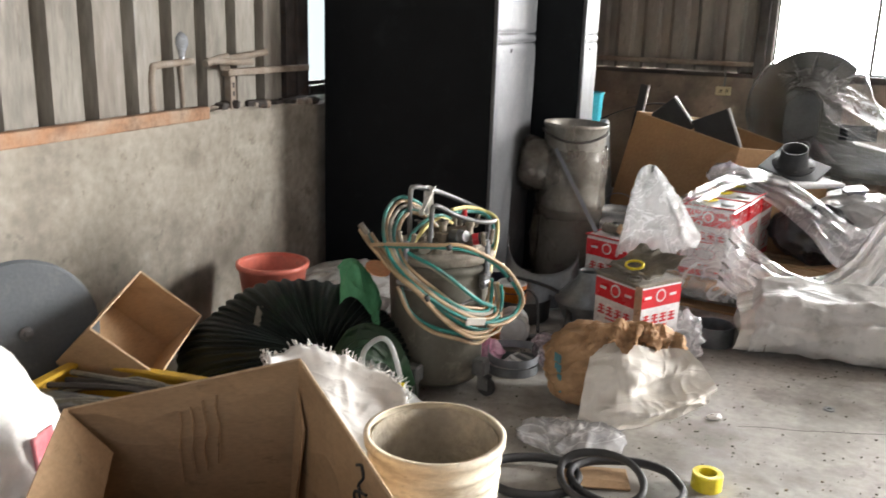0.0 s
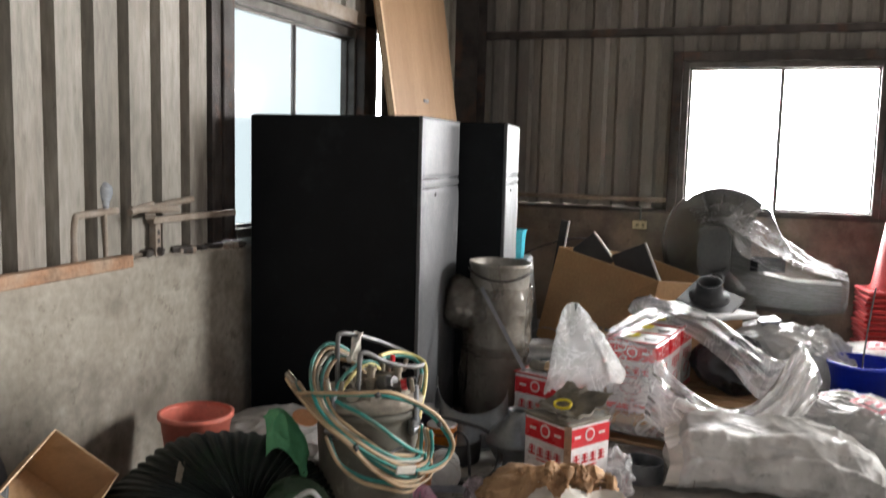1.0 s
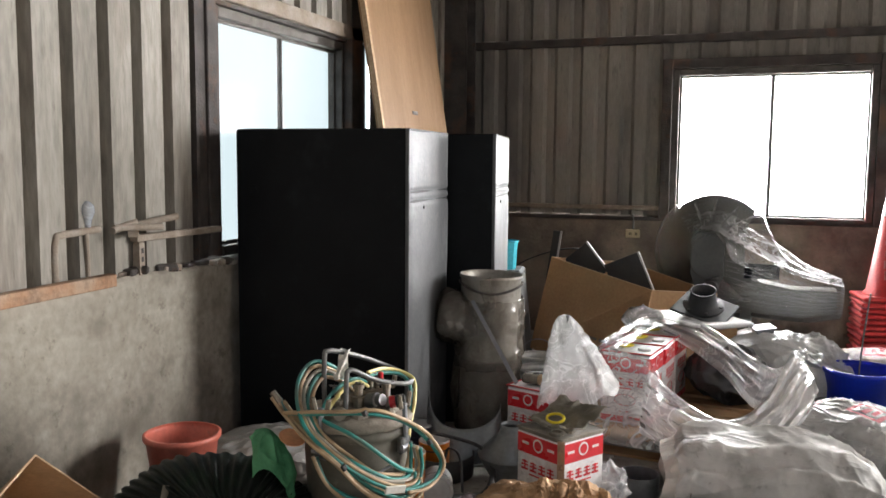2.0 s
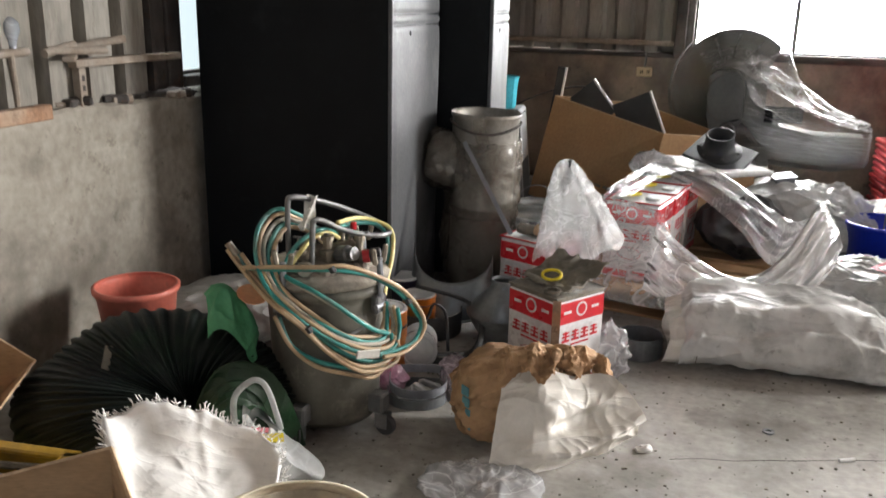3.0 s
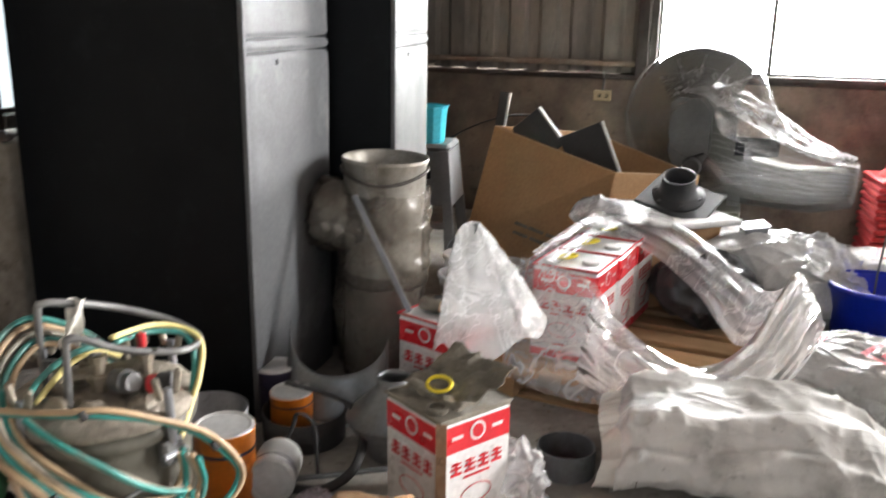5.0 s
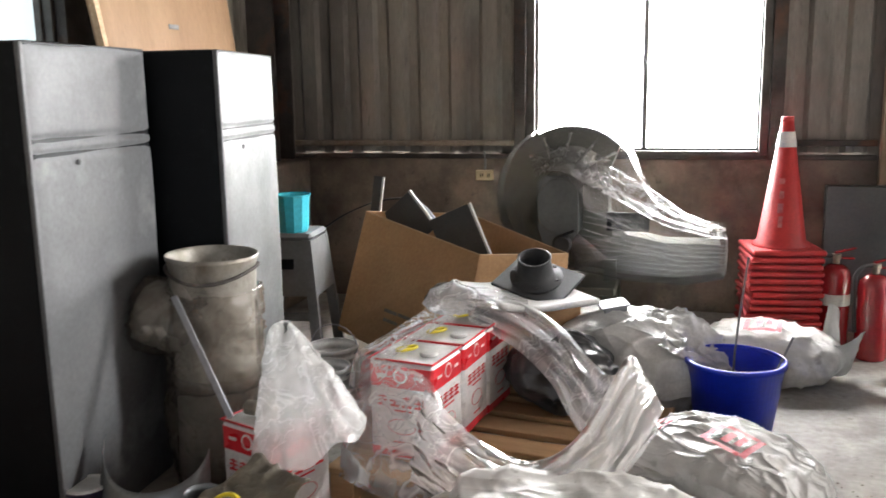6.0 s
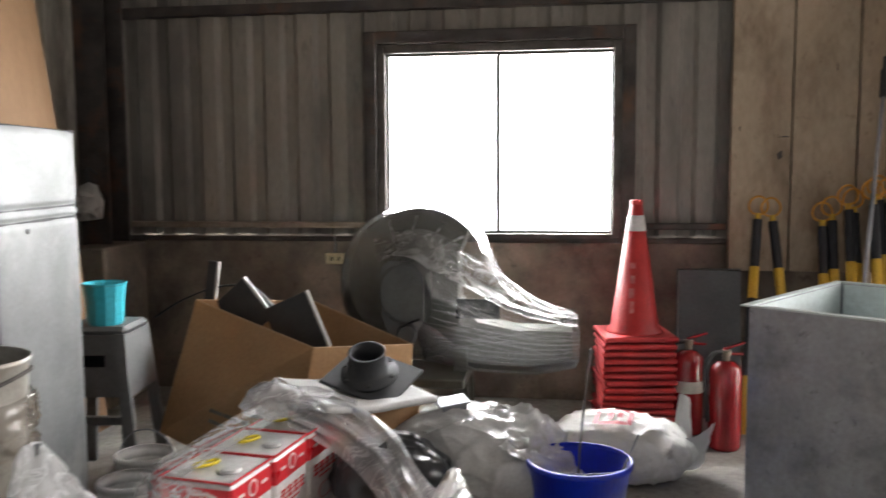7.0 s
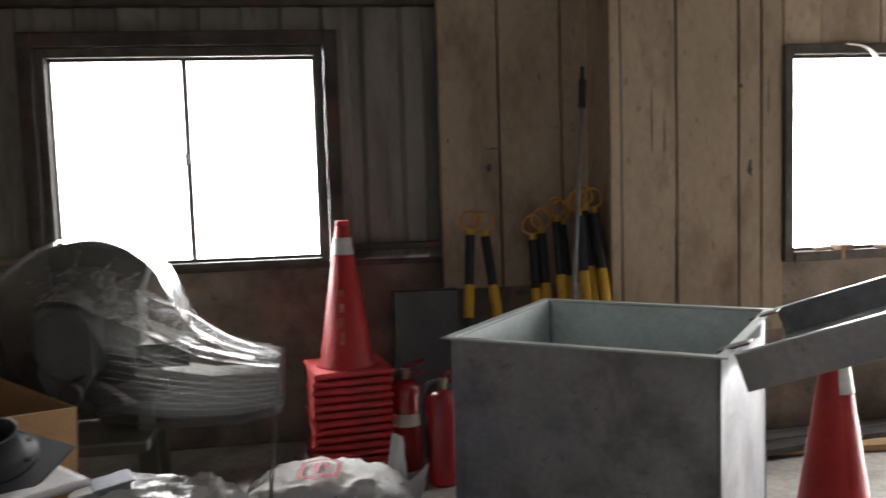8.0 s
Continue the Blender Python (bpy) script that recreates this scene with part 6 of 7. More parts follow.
part("patch", crumple(placed(lathe(((0.045, 0), (0.045, 0.004)), 20), pose(0.06, -0.02, 0.10, 20, 15, 0)), 0.003, 20, 2, False), mat("orange_patch", (0.7, 0.3, 0.14), (0.75, 0.4, 0.22), 12, 80, 0.7), gc)
gc = thing("green_cloth", "folded dark green tarpaulin beside the pot", "cloth", pose(-1.31, 2.47, 0, 0, 0, 28))


def lining(u, v):
    # an arch of slack lining, pleated towards its inner edge
    a = math.pi * (0.02 + 0.96 * u)
    k = 1 - 0.72 * v
    pleat = 0.02 * math.sin(24 * v + 2.2 * noise.noise((u * 3, v * 3, 1))) * (0.5 + u)
    r = 0.15 * k + pleat
    return Vector((-r * math.cos(a) * 0.85 + 0.05 * u * (1 - v), -0.10 * v + 0.05 * u - 0.05 + 0.6 * pleat, max(0.006, 0.06 + (0.27 * k + pleat) * math.sin(a) - 0.06 * u)))


part("cloth", crumple(sheet(lining, 70, 70), 0.006, 12, 3), GREEN_CLOTH, gc, smooth=True)

fs_ = thing("fringed_sack", "white woven sack with a frayed open mouth", "sack", pose(-1.11, 2.0, 0, 0, 0, 24))


def mouth_z(a):
    return 0.265 + 0.10 * math.cos(a - 2.3) + 0.03 * noise.noise((2 * math.cos(a), 2 * math.sin(a), 1.0)) + 0.012 * noise.noise((6 * math.cos(a), 6 * math.sin(a), 3.0))


def open_sack(u, v):
    a = 2 * math.pi * u
    if v < 0.7:
        k = v / 0.7
        r, z = 0.13 + 0.10 * k - 0.03 * k * k, mouth_z(a) * k
    else:
        k = (v - 0.7) / 0.3
        r = 0.196 - 0.1959 * k
        e = min(1, 4 * k)
        z = mouth_z(a) * (1 - e) + e * (0.225 + 0.52 * r * math.cos(a - 2.3) + 0.012 * noise.noise((8 * r * math.cos(a), 10 * r * math.sin(a), 2.0)))
    r *= 1 + 0.02 * math.sin(4 * a + 5 * v)
    w = 1 + 0.25 * noise.noise((1.6 * math.cos(a), 1.6 * math.sin(a), 7.0))
    return Vector((0.98 * w * r * math.cos(a), 0.74 * w * r * math.sin(a), max(z, 0.003)))


part("body", crumple(sheet(open_sack, 120, 60, close_u=True), 0.007, 9, 4), SACK, fs_, smooth=True)
bm = bmesh.new()
for k in range(420):
    a = 2 * math.pi * k / 420 + random.uniform(-0.02, 0.02)
    q = open_sack(a / (2 * math.pi), 0.69)
    p = q + Vector((0, 0, random.uniform(-0.02, 0.004)))
    d = Vector((math.cos(a) * random.uniform(0.2, 1), math.sin(a) * random.uniform(0.2, 1), random.uniform(0.1, 1))).normalized() * random.uniform(0.006, 0.03)
    q = p + d * 0.5 + Vector((random.uniform(-1, 1), random.uniform(-1, 1), random.uniform(-1, 1))) * 0.008
    tube((p, q, p + d), 0.0016, 3, 2, bm=bm)
tagged(part("frayed_threads", bm, SACK, fs_, "loose white threads"), kind="stuff")

cb = thing("carrier_bag", "translucent white carrier bag with a knotted handle", "bag", pose(-1.15, 2.40, 0, 0, 0, 25))


def slack_bag(u, v):
    a = 2 * math.pi * u
    c, w = math.cos(a), math.sin(a)
    x = 0.15 * math.copysign(abs(c) ** 0.7, c) * (0.55 + 0.45 * math.sin(math.pi * min(1, v + 0.3)))
    rise = 0.20 - 0.35 * (x + 0.05)
    pleat = 1 + 0.05 * math.sin(9 * a + 4 * v)
    k = math.sin(math.pi * min(1.0, 0.08 + 0.75 * v))
    return Vector((x * (1 - 0.45 * v) - 0.03 * v, 0.10 * w * k * pleat * (1 - 0.3 * v), max(0.004, rise * v + 0.01 * math.sin(5 * a))))


part("bag", crumple(sheet(slack_bag, 90, 50, close_u=True), 0.006, 12, 4), BAG_FILM, cb, smooth=True)
part("handle", tube(((-0.10, 0.0, 0.16), (-0.10, 0.02, 0.24), (-0.05, 0.03, 0.285), (-0.01, 0.02, 0.262), (0.025, 0.0, 0.15)), 0.009, 8, 6, flat=0.5), BAG_FILM, cb, smooth=True)
part("print", crumple(placed(box(-0.05, -0.004, -0.012, 0.05, 0.004, 0.012), pose(-0.01, -0.08, 0.165, -50, 0, 10)), 0.004, 30, 3, False), YELLOW, cb, "yellow and red print")
part("print_bar", placed(box(-0.03, -0.004, -0.006, 0.03, 0.004, 0.006), pose(-0.03, -0.075, 0.19, -50, 10, 10)), PRINT_RED, cb)

crate = thing("yellow_crate", "yellow plastic crate full of rods and scrap", "crate", pose(-1.66, 1.72, 0, 0, 0, 8))
W, D, H = 0.56, 0.40, 0.24
for x0, y0, x1, y1 in ((-W / 2, -D / 2, W / 2, -D / 2 + 0.012), (-W / 2, D / 2 - 0.012, W / 2, D / 2), (-W / 2, -D / 2 + 0.013, -W / 2 + 0.012, D / 2 - 0.013), (W / 2 - 0.012, -D / 2 + 0.013, W / 2, D / 2 - 0.013)):
    part("wall", box(x0, y0, 0.0, x1, y1, H, 0.003), YELLOW_DEEP, crate)
    part("rim", box(x0 - 0.012, y0 - 0.012, H + 0.001, x1 + 0.012, y1 + 0.012, H + 0.016, 0.004), YELLOW_DEEP, crate)
part("bottom", box(-W / 2 + 0.013, -D / 2 + 0.013, 0.0, W / 2 - 0.013, D / 2 - 0.013, 0.01), YELLOW_DEEP, crate)
for k in range(12):
    r = thing("scrap_rod", "greasy steel rod lying in the yellow crate", "rod", None, "rods in the crate")
    y = -0.15 + 0.025 * k
    part("rod", placed(tube(((-0.25, y, 0.20 + 0.014 * (k % 4)), (0.0, y + 0.05 * math.sin(k), 0.245 + 0.012 * (k % 3)), (0.25, y + 0.06 * math.cos(k), 0.225 + 0.014 * (k % 3))), 0.009 + 0.005 * (k % 3 == 0), 6, 3), pose(-1.66, 1.72, 0, 0, 0, 8)), (IRON, STEEL_DARK, GRIME)[k % 3], r)
disc = thing("rubber_disc", "large dark grey round rubber-faced disc leaning on the wall", "disc", pose(-2.10, 1.80, 0.335, 0, 78, -22))
part("disc", lathe(((0.001, -0.012), (0.215, -0.012), (0.225, -0.004), (0.225, 0.006), (0.215, 0.012), (0.03, 0.013), (0.001, 0.013)), 56), mat("dark_grey_disc", (0.075, 0.085, 0.095), (0.10, 0.11, 0.12), 4, 80, 0.6, bump=0.1, dirt=(0.2, 0.2, 0.2), dirt_amount=0.05), disc, smooth=False)
part("hub", lathe(((0.022, 0.013), (0.02, 0.022), (0.009, 0.024), (0.008, 0.03), (0.001, 0.03)), 20), IRON, disc)
prop = thing("timber_block", "dark timber blocks under the disc", "block", pose(-2.08, 1.82, 0))
part("block", box(-0.12, -0.2, 0, 0.12, 0.2, 0.112, 0.006), GRIME, prop)
lb = thing("printed_sack", "white sack with red print standing slack beside the carton", "sack", pose(-1.68, 1.27, 0, 0, 0, 20))
part("body", pillow(0.40, 0.34, 0.54, 51, 0.03, 7, 90, 60, 0.7, 0.2), SACK, lb, smooth=True)
part("print", crumple(placed(box(-0.10, -0.003, -0.05, 0.06, 0.003, 0.03, 0.001), pose(-0.03, -0.16, 0.36, -8, 10, 0)), 0.005, 20, 2, False), PRINT_RED, lb, "red printed mark")
part("print", crumple(placed(box(-0.003, -0.04, -0.06, 0.003, 0.04, 0.06, 0.001), pose(0.205, 0.0, 0.3, 0, -4, 0)), 0.004, 20, 2, False), PRINT_RED, lb, "red printed mark")

# ---- loose things on the floor ----
for k, (c, rx, ry, tilt, turn) in enumerate((((-0.36, 2.33, 0.03), 0.16, 0.11, 6, 10), ((-0.42, 2.27, 0.06), 0.13, 0.09, 24, -20), ((-0.62, 2.26, 0.02), 0.14, 0.10, 3, 30))):
    b = thing("rubber_belt", "black rubber drive belt lying on the floor", "belt", None, "belts")
    part("belt", tube(ring_path(c, rx, ry, tilt, turn, 14, 0.15, k), 0.011, 6, 5, True, flat=1.3), RUBBER, b, smooth=True)
tp = thing("tape_roll", "yellow tape roll on the floor", "tape", pose(-0.155, 2.47, 0))
part("roll", lathe(((0.026, 0), (0.042, 0.0), (0.044, 0.003), (0.044, 0.047), (0.042, 0.05), (0.026, 0.05), (0.026, 0)), 28), YELLOW, tp, smooth=False)
cs = thing("cardboard_scrap", "torn scrap of brown cardboard on the floor", "cardboard", pose(-0.46, 2.36, 0.004, 0, 0, 20))
part("scrap", box(-0.1, -0.06, 0, 0.1, 0.06, 0.006, 0.002), CARD, cs)
ws = thing("washer", "small steel washer on the floor", "washer", pose(0.155, 3.223, 0.001))
part("ring", lathe(((0.009, 0), (0.019, 0), (0.019, 0.004), (0.009, 0.004), (0.009, 0)), 20), IRON, ws)
cg = thing("paper_stub", "small rolled white paper stub on the floor", "litter", pose(0.375, 3.115, 0.006, 0, 90, 30))
part("roll", lathe(((0.006, -0.025), (0.006, 0.025)), 10), WHITE_PLASTIC, cg)
crack = structure("floor_crack", tube([(-0.12 + 0.09 * k, 2.93 + 0.035 * k + 0.02 * noise.noise((k * 1.3, 2.0, 0)), 0.0005) for k in range(9)], 0.0016, 4, 4, flat=0.4), STEEL_DARK, "thin winding crack in the concrete floor", "crack")
bm = bmesh.new()
for k in range(1600):
    x, y, s = random.uniform(-1.2, 1.6), random.uniform(2.0, 4.8), random.choice((0.001, 0.0015, 0.0015, 0.002, 0.003, 0.004))
    box(x - s, y - s * random.uniform(0.5, 1.5), 0.0, x + s, y + s, s * 0.8, bm=bm)
tagged(link("floor_grit", bm, GRIME), "scattered grit and crumbs on the floor", "grit", "", "stuff")

# ---- window wall: blower, cones, extinguishers ----
bl = thing("centrifugal_blower", "grey centrifugal blower wrapped in shiny stretch film", "blower", pose(-0.15, 6.32, 0))
OUT = []
for k in range(25):
    a = radians(35 + k * 11.2)
    OUT.append((0.375 * math.cos(a), 0.80 + 0.375 * math.sin(a)))
OUT += [(0.02, 0.42), (0.3, 0.37), (0.58, 0.36), (0.79, 0.40), (0.79, 0.625), (0.6, 0.67), (0.45, 0.75), (0.37, 0.87)]


def extrude(outline, y0, y1, grow=0.0, bevel=0.0, cx=0.1, cz=0.7):
    bm = bmesh.new()
    pts = [(cx + (x - cx) * (1 + grow), cz + (z - cz) * (1 + grow)) for x, z in outline]
    a = [bm.verts.new((x, y0, z)) for x, z in pts]
    b = [bm.verts.new((x, y1, z)) for x, z in pts]
    bm.faces.new(a)
    bm.faces.new(b[::-1])
    n = len(pts)
    for i in range(n):
        bm.faces.new((a[i], a[(i + 1) % n], b[(i + 1) % n], b[i]))
    if bevel:
        bmesh.ops.bevel(bm, geom=[e for e in bm.edges if len(e.link_faces) == 2 and e.calc_face_angle(0) > 1.0], offset=bevel, segments=2, affect="EDGES")
    return bm


BODY = [(0.368 * math.cos(radians(46 + k * 11)), 0.80 + 0.368 * math.sin(radians(46 + k * 11))) for k in range(23)]
BODY += [(0.05, 0.42), (0.3, 0.375), (0.58, 0.365), (0.78, 0.41), (0.78, 0.55), (0.5, 0.55), (0.3, 0.59), (0.2, 0.70), (0.2, 0.93)]
part("volute", extrude(BODY, -0.06, 0.15, 0, 0.012), BLOWER, bl)
part("motor", extrude([(-0.13, 0.66), (-0.13, 0.90), (-0.09, 0.93), (0.02, 0.93), (0.075, 0.86), (0.075, 0.64), (0.02, 0.56), (-0.09, 0.56)], -0.36, -0.135, 0, 0.012), mat("dark_motor_paint", (0.11, 0.115, 0.115), (0.08, 0.085, 0.085), 5, 60, 0.45), bl, "hexagonal motor housing")
part("cable_gland", lathe(((0.045, 0), (0.05, 0.03), (0.04, 0.05)), 20, turn=pose(0, 0, 0, 90), at=(0.0, -0.36, 0.585)), RUBBER, bl)
part("opening", box(0.2, -0.137, 0.62, 0.42, -0.128, 0.72), BLACK, bl)
for x in (-0.22, 0.22):
    part("stand", plate([(x - 0.05, -0.1, 0.0), (x + 0.05, -0.1, 0.0), (x + 0.03, -0.1, 0.46), (x - 0.03, -0.1, 0.46)], 0.03), BLOWER, bl)
    part("stand", plate([(x - 0.05, 0.12, 0.0), (x + 0.05, 0.12, 0.0), (x + 0.03, 0.12, 0.46), (x - 0.03, 0.12, 0.46)], 0.03), BLOWER, bl)
part("base", box(-0.28, -0.30, 0.30, 0.26, 0.13, 0.345, 0.006), BLOWER, bl)


def wrap_part(outline, y0, y1, grow, seed):
    path = [Vector((x, 0, z)) for x, z in outline]

    def fn(u, v):
        i = u * len(path)
        p = path[int(i) % len(path)].lerp(path[(int(i) + 1) % len(path)], i - int(i))
        k = 1 + grow
        y = y0 + (y1 - y0) * v
        x, z = 0.1 + (p.x - 0.1) * k, 0.7 + (p.z - 0.7) * k
        if v < 0.34:
            s = v / 0.34
            return Vector((-0.02 + (x + 0.02) * (0.32 + 0.68 * s), y0 - 0.21 * (1 - s) ** 1.4, 0.76 + (z - 0.76) * (0.36 + 0.64 * s)))
        return Vector((x, y0 + (y1 - y0) * (v - 0.34) / 0.66, z))
    return crumple(sheet(fn, 150, 60, close_u=True), 0.006, 7, seed, False)


part("film", wrap_part(OUT, -0.17, 0.17, 0.03, 2), FILM_WRAP, bl, "shiny stretch film", True)
for k in range(13):
    e = random.uniform(0, 1)
    z0, z1 = 0.50 + 0.40 * k / 12, 0.40 + 0.20 * e
    part("film_strand", tube(((0.09, -0.335, z0), (0.3, -0.265, z0 + (z1 - z0) * 0.35 - 0.012), (0.55, -0.215, z0 + (z1 - z0) * 0.7 - 0.008), (0.80, -0.185, z1)), random.uniform(0.001, 0.003), 5, 4, flat=0.3), WRAP_FOLD, bl, smooth=True)
for k in range(9):
    z = 0.42 + 0.035 * k
    part("film_strand", tube(((0.05, -0.2, z + 0.05), (0.3, -0.165, z - 0.01 * (k % 3)), (0.6, -0.155, 0.40 + 0.025 * k), (0.81, -0.12, 0.42 + 0.02 * k)), 0.003, 5, 4, flat=0.3), WRAP_FOLD, bl, smooth=True)


for k in range(4):
    a = radians((44, 63, 88, 112)[k])
    h0 = Vector((-0.03 + 0.06 * math.cos(a), -0.30, 0.93))
    h1 = Vector((0.34 * math.cos(a), -0.175, 0.80 + 0.34 * math.sin(a)))
    side = Vector((-math.sin(a), 0, math.cos(a)))
    part("film_gather", crumple(sheet(lambda u, v: h0.lerp(h1, u) + side * (0.004 + 0.012 * u) * (v - 0.5) + Vector((0, -0.012 * math.sin(math.pi * v), 0)), 12, 4), 0.006, 20, k, False), WRAP_FOLD, bl, "gathered shiny film")

part("film_slope", swag(((-0.22, -0.12, 1.02), (-0.1, -0.1, 1.06), (0.06, -0.1, 1.06), (0.22, -0.06, 0.98)), ((-0.14, -0.38, 0.925), (-0.07, -0.38, 0.95), (0.03, -0.38, 0.945), (0.10, -0.37, 0.89)), 2, 0.008, 3, 60, 40), WRAP_FOLD, bl, "taut shiny film", True)
part("film_slope", swag(((0.2, -0.05, 0.97), (0.38, -0.05, 0.86), (0.6, -0.06, 0.72), (0.80, -0.07, 0.64)), ((0.10, -0.37, 0.90), (0.28, -0.32, 0.80), (0.52, -0.27, 0.67), (0.80, -0.22, 0.605)), 3, 0.008, 6, 80, 40), WRAP_FOLD, bl, "taut shiny film", True)


def cone(m, label, top=True):
    t = thing("traffic_cone", label, "traffic cone", m, "traffic cones")
    b = box(-0.185, -0.185, 0.0, 0.185, 0.185, 0.028, 0.008)
    part("base", b, CONE_RED, t)
    prof = [(0.15, 0.026), (0.145, 0.04), (0.125, 0.06), (0.029, 0.70), (0.024, 0.702), (0.022, 0.69)]
    part("body", lathe([(r, z) for r, z in prof], 36, wobble=0.01), CONE_RED, t, smooth=True)
    if top:
        part("reflective_band", lathe(((0.0528, 0.555), (0.0408, 0.635)), 36), CONE_WHITE, t, "white reflective band")
        part("tip", lathe(((0.0325, 0.69), (0.031, 0.712), (0.022, 0.714)), 24), CONE_RED, t)
        for k in range(4 if "tall" in label else 0):
            z0 = 0.14 + 0.075 * k
            rr = 0.125 - (z0 - 0.06) * 0.15 + 0.0005
            bar = placed(box(-0.012 - 0.006 * (k % 2), -0.0015, 0, 0.01, 0.0012, 0.06 - 0.01 * k), pose(0, 0, 0, -8.5))
            part("faded_print", placed(bar, pose(-0.35 * rr, -0.937 * rr - 0.0015, z0, 0, 0, -20)), FADED_PRINT, t, "faded pale print")
    return t


for k in range(14):
    cone(pose(0.947 + random.uniform(-0.002, 0.002), 6.51 + random.uniform(-0.002, 0.002), 0.0375 * k, random.uniform(-0.1, 0.1), random.uniform(-0.1, 0.1), 8 + random.uniform(-6, 6)), "red rubber traffic cone in a tall stack", k == 13)
for k in range(5):
    cone(pose(2.33 + random.uniform(-0.01, 0.01), 4.72 + random.uniform(-0.01, 0.01), 0.0445 * k, 0, 0, 20 + random.uniform(-5, 5)), "red rubber traffic cone in a short stack beside the metal bin", k == 4)


def extinguisher(m, label):
    t = thing("fire_extinguisher", label, "fire extinguisher", m, "fire extinguishers")
    part("cylinder", lathe(((0.07, 0.0), (0.077, 0.01), (0.078, 0.02), (0.078, 0.37), (0.07, 0.405), (0.04, 0.43), (0.02, 0.435)), 36), EXT_RED, t, smooth=True)
    part("label_plate", lathe(((0.0786, 0.22), (0.0786, 0.28)), 36), PAPER_LABEL, t, "worn instruction label") if "label" in label else None
    v = part("valve", lathe(((0.018, 0.436), (0.018, 0.46), (0.024, 0.462), (0.024, 0.485), (0.012, 0.487)), 16), BRASSY, t)
    part("lever", placed(box(-0.01, -0.012, 0, 0.10, 0.012, 0.01, 0.003), pose(0, 0, 0.49, 0, -14, 0)), EXT_RED, v)
    part("grip", placed(box(-0.005, -0.01, 0, 0.09, 0.01, 0.012, 0.003), pose(0, 0, 0.462, 0, 4, 0)), EXT_RED, v)
    part("hose", tube(((-0.015, 0, 0.475), (-0.07, 0, 0.47), (-0.11, 0, 0.40), (-0.10, 0, 0.25), (-0.09, 0, 0.14)), 0.011, 8, 6), RUBBER, t, smooth=True)
    return t


extinguisher(pose(1.365, 6.22, 0, 0, 0, 20), "red fire extinguisher standing on the floor")
extinguisher(pose(1.22, 6.46, 0, 0, 0, 10), "red fire extinguisher with a worn label by the cones")
pl = thing("steel_plate", "dark grey steel plate leaning on the low wall", "plate")
part("plate", plate([(1.19, 6.72, 0.0), (1.53, 6.72, 0.0), (1.55, 6.90, 0.80), (1.21, 6.90, 0.80)], 0.02), mat("dark_grey_plate", (0.12, 0.125, 0.13), (0.09, 0.095, 0.1), 4, 60, 0.5, 0.3, 0.1), pl)
part("edge", tube(((1.19, 6.71, 0.0), (1.21, 6.885, 0.80), (1.55, 6.885, 0.80)), 0.008, 4, 1), IRON, pl)


def barrier_pole(top, foot, k):
    t = thing("barrier_pole", "black and yellow banded barrier pole with an orange ring", "pole", None, "barrier poles")
    a, b = Vector(foot), Vector(top)
    cuts = [0, 0.26, 0.62, 0.77, 1.0]
    for i in range(4):
        part("section", tube((a.lerp(b, cuts[i]), a.lerp(b, cuts[i + 1])), 0.028 - 0.001 * i, 12, 1), (YELLOW_DEEP, BLACK_BAND, YELLOW_DEEP, BLACK_BAND)[i], t)
    d = (b - a).normalized()
    part("collar", tube((b, b + d * 0.035), 0.016, 10, 1), YELLOW_DEEP, t)
    c = b + d * 0.083
    part("ring", tube([c + Vector((0.05 * math.cos(q), 0.012 * math.sin(q * 2), 0.05 * math.sin(q))) for q in [2 * math.pi * i / 14 for i in range(14)]], 0.006, 8, 2, True), mat("orange_ring", (0.6, 0.28, 0.03), (0.5, 0.22, 0.03), 10, 60, 0.5) if k == 0 else bpy.data.materials["orange_ring"], t, smooth=True)
    return t


POLES = (((1.62, 6.84, 1.08), (1.50, 6.45, 0.0)), ((1.70, 6.84, 1.07), (1.78, 6.5, 0.0)),
         ((1.93, 6.74, 1.05), (1.90, 6.42, 0)), ((1.98, 6.75, 1.08), (1.95, 6.40, 0)), ((2.045, 6.70, 1.14), (2.03, 6.36, 0)), ((2.09, 6.76, 1.12), (2.09, 6.42, 0)),
         ((2.14, 6.62, 1.17), (2.13, 6.28, 0)), ((2.185, 6.68, 1.19), (2.2, 6.33, 0)), ((2.225, 6.64, 1.18), (2.26, 6.26, 0)))
for k, (a, b) in enumerate(POLES):
    barrier_pole(a, b, k)
tel = thing("telescopic_pole", "thin grey telescopic pole with a black grip in the corner", "pole")
part("shaft", tube(((1.96, 6.3, 0.0), (2.19, 6.70, 1.72)), 0.011, 10, 1), GALV, tel)
part("grip", tube(((2.19, 6.70, 1.721), (2.208, 6.745, 1.86)), 0.02, 10, 1), RUBBER, tel)
part("tip", tube(((2.208, 6.745, 1.861), (2.214, 6.76, 1.93)), 0.011, 10, 1), RUBBER, tel)


# ---- sheet metal bin with its lid tray ----
BINM = Matrix.Translation((1.885, 5.335, 0)) @ Matrix.Rotation(math.atan2(0.73, 0.54), 4, "Z")
bn = thing("metal_bin", "large open galvanised sheet bin with a folded rim", "bin", BINM)
hw, H = 0.435, 0.855
for k, (x0, y0, x1, y1) in enumerate(((-hw, -hw, hw, -hw + 0.006), (-hw, hw - 0.006, hw, hw), (-hw, -hw + 0.007, -hw + 0.006, hw - 0.007), (hw - 0.006, -hw + 0.007, hw, hw - 0.007))):
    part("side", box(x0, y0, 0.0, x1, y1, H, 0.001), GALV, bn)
cor = hw + 0.028
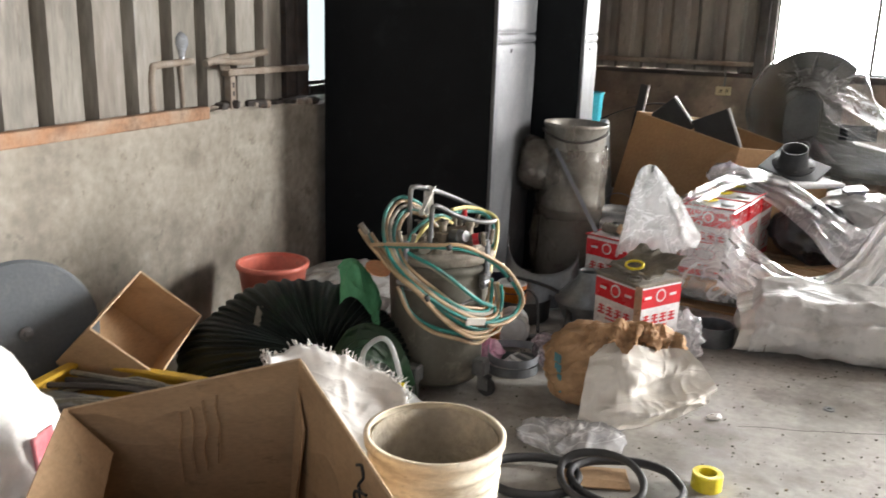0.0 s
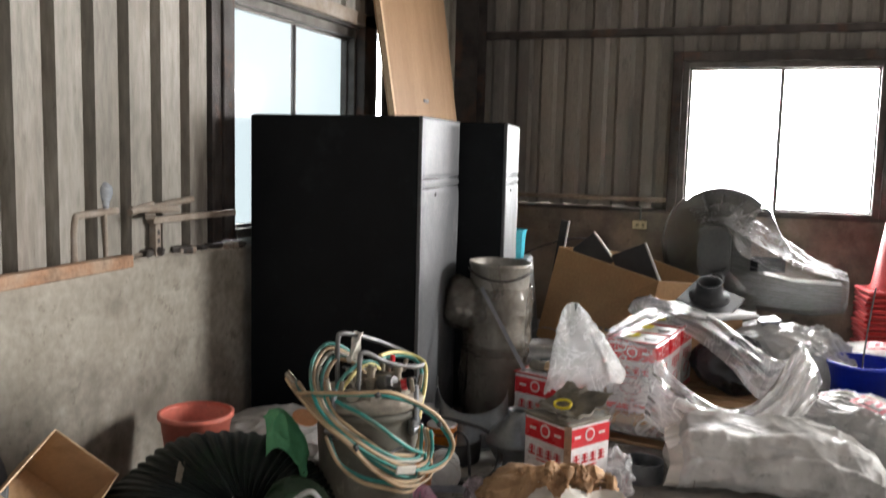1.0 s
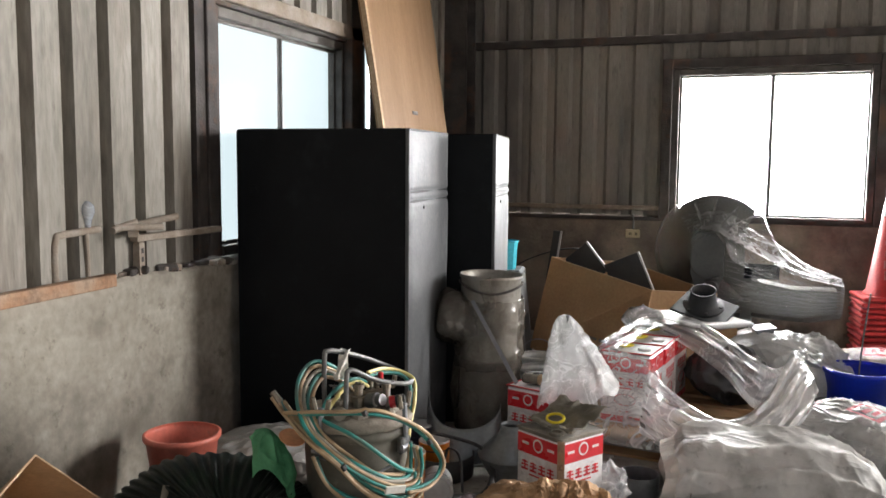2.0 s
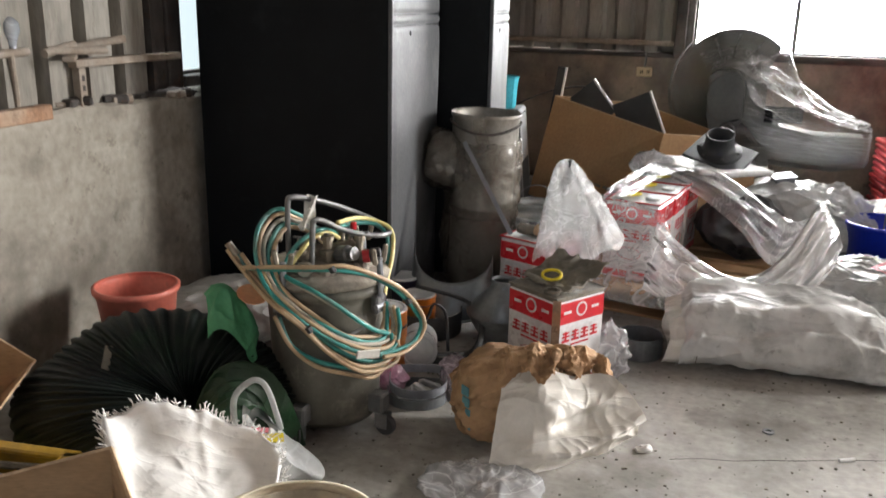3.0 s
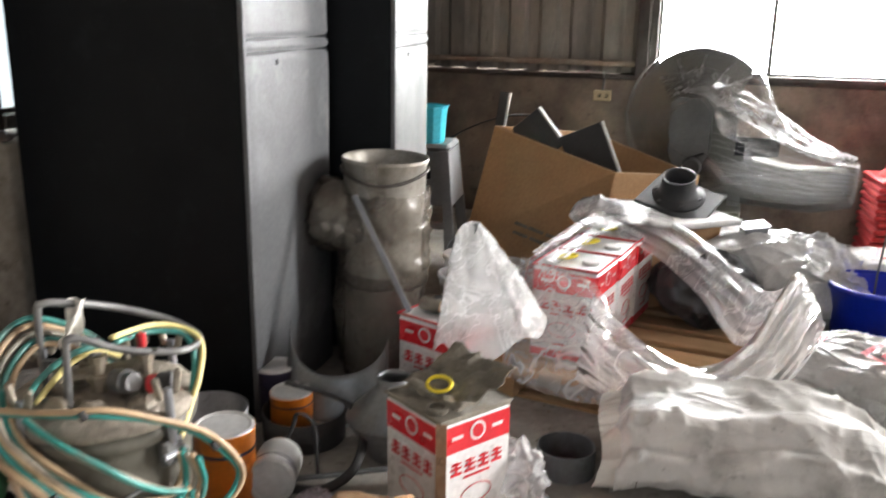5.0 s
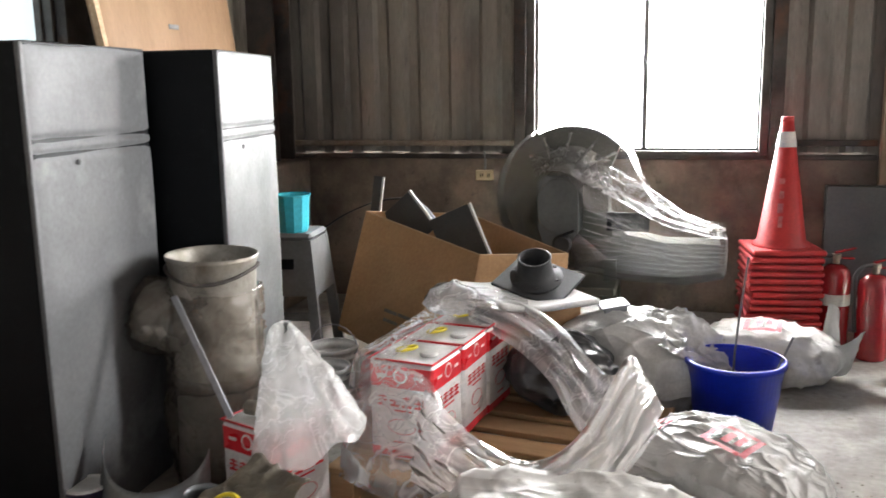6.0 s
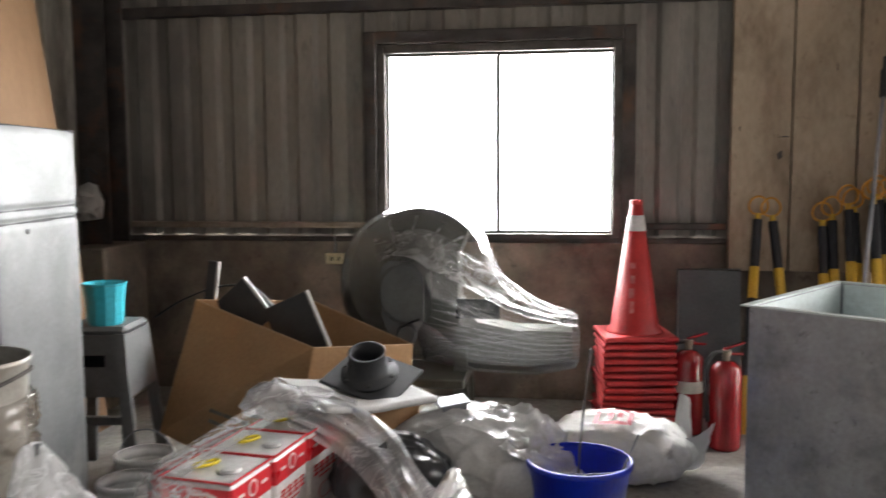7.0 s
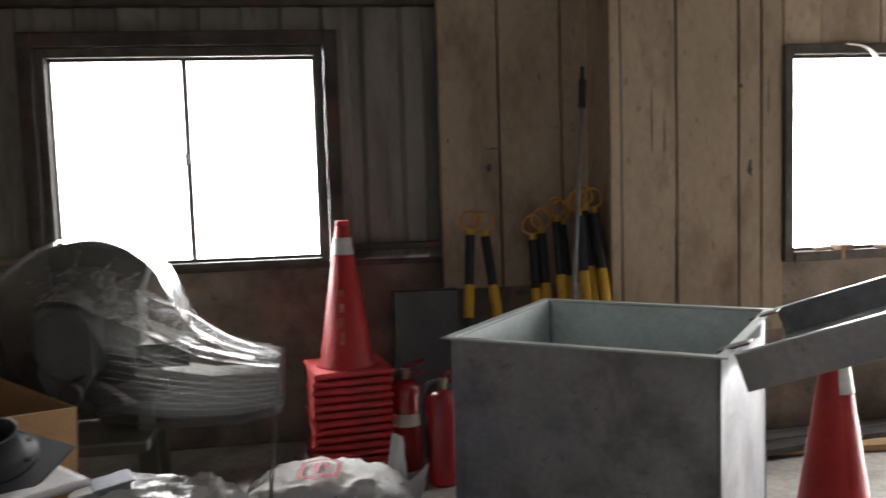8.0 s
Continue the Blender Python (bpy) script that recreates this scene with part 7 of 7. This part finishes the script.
for k in range(4):
    r = pose(0, 0, 0, 0, 0, 90 * k)
    part("rim", placed(plate([(-cor, -cor, H + 0.004), (cor, -cor, H + 0.004), (hw - 0.004, -hw + 0.004, H + 0.004), (-hw + 0.004, -hw + 0.004, H + 0.004)], 0.006), r), GALV_IN, bn, "paler folded rim")
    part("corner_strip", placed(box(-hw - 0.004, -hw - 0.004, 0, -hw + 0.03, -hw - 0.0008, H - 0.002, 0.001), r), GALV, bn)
    part("liner", placed(box(-hw + 0.02, -hw + 0.0075, 0.012, hw - 0.02, -hw + 0.0095, H - 0.003), r), GALV_IN, bn, "paler inside face")
part("bottom", box(-hw + 0.01, -hw + 0.01, 0.002, hw - 0.01, hw - 0.01, 0.01), GALV, bn)
ty = thing("metal_tray", "long galvanised sheet tray resting on the bin rim", "tray", BINM @ pose(0, -hw - 0.075, H - 0.085, -20, 0, 0))
L = 0.75
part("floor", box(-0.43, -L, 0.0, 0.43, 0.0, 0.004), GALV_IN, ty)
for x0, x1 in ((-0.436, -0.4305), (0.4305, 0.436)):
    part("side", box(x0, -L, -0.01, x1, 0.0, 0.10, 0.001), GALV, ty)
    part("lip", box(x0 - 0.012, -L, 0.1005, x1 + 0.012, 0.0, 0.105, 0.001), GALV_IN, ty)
part("end", box(-0.43, -L - 0.005, 0.0, 0.43, -L - 0.0005, 0.10, 0.001), GALV, ty)
for x in (-0.3, 0.3):
    part("hinge", box(x - 0.04, -0.03, 0.1055, x + 0.04, 0.075, 0.112, 0.002), IRON, ty)

# debris under the far right window
for k in range(7):
    b = thing("broken_brick", "broken reddish brick and plaster under the window", "brick", pose(3.3 + 0.12 * k, 6.57 + 0.02 * (k % 2), 0.90 if k % 2 else 0.902, 0, 0, 12 * k), "broken bricks")
    part("brick", crumple(box(-0.055, -0.04, 0, 0.055, 0.04, 0.05 + 0.012 * (k % 3), 0.006), 0.006, 20, k, False), mat("broken_brick", (0.30, 0.17, 0.11), (0.36, 0.27, 0.2), 10, 60, 0.9, bump=0.4) if k == 0 else bpy.data.materials["broken_brick"], b)
for k, (x0, y0, x1, y1, z) in enumerate(((2.7, 6.32, 4.3, 6.52, 0.02), (2.8, 6.12, 4.4, 6.42, 0.045), (3.0, 6.2, 4.2, 6.1, 0.02))):
    b = thing("loose_plank", "dusty grey plank lying along the wall", "plank", None, "planks")
    part("plank", plate([(x0, y0, z), (x1, y1, z), (x1, y1 + 0.1, z), (x0, y0 + 0.1, z)], 0.03), (PALE_PAINT, STEEL_DARK, WOOD)[k], b)
vine = thing("torn_strip", "torn pale strip of lining hanging in the window", "strip", pose(3.62, 6.52, 1.98))
part("strip", tube(((-0.1, 0, 0.02), (0.0, -0.01, 0.0), (0.07, -0.01, -0.06), (0.11, 0, -0.14)), 0.02, 6, 5, flat=0.2), PAPER_LABEL, vine)
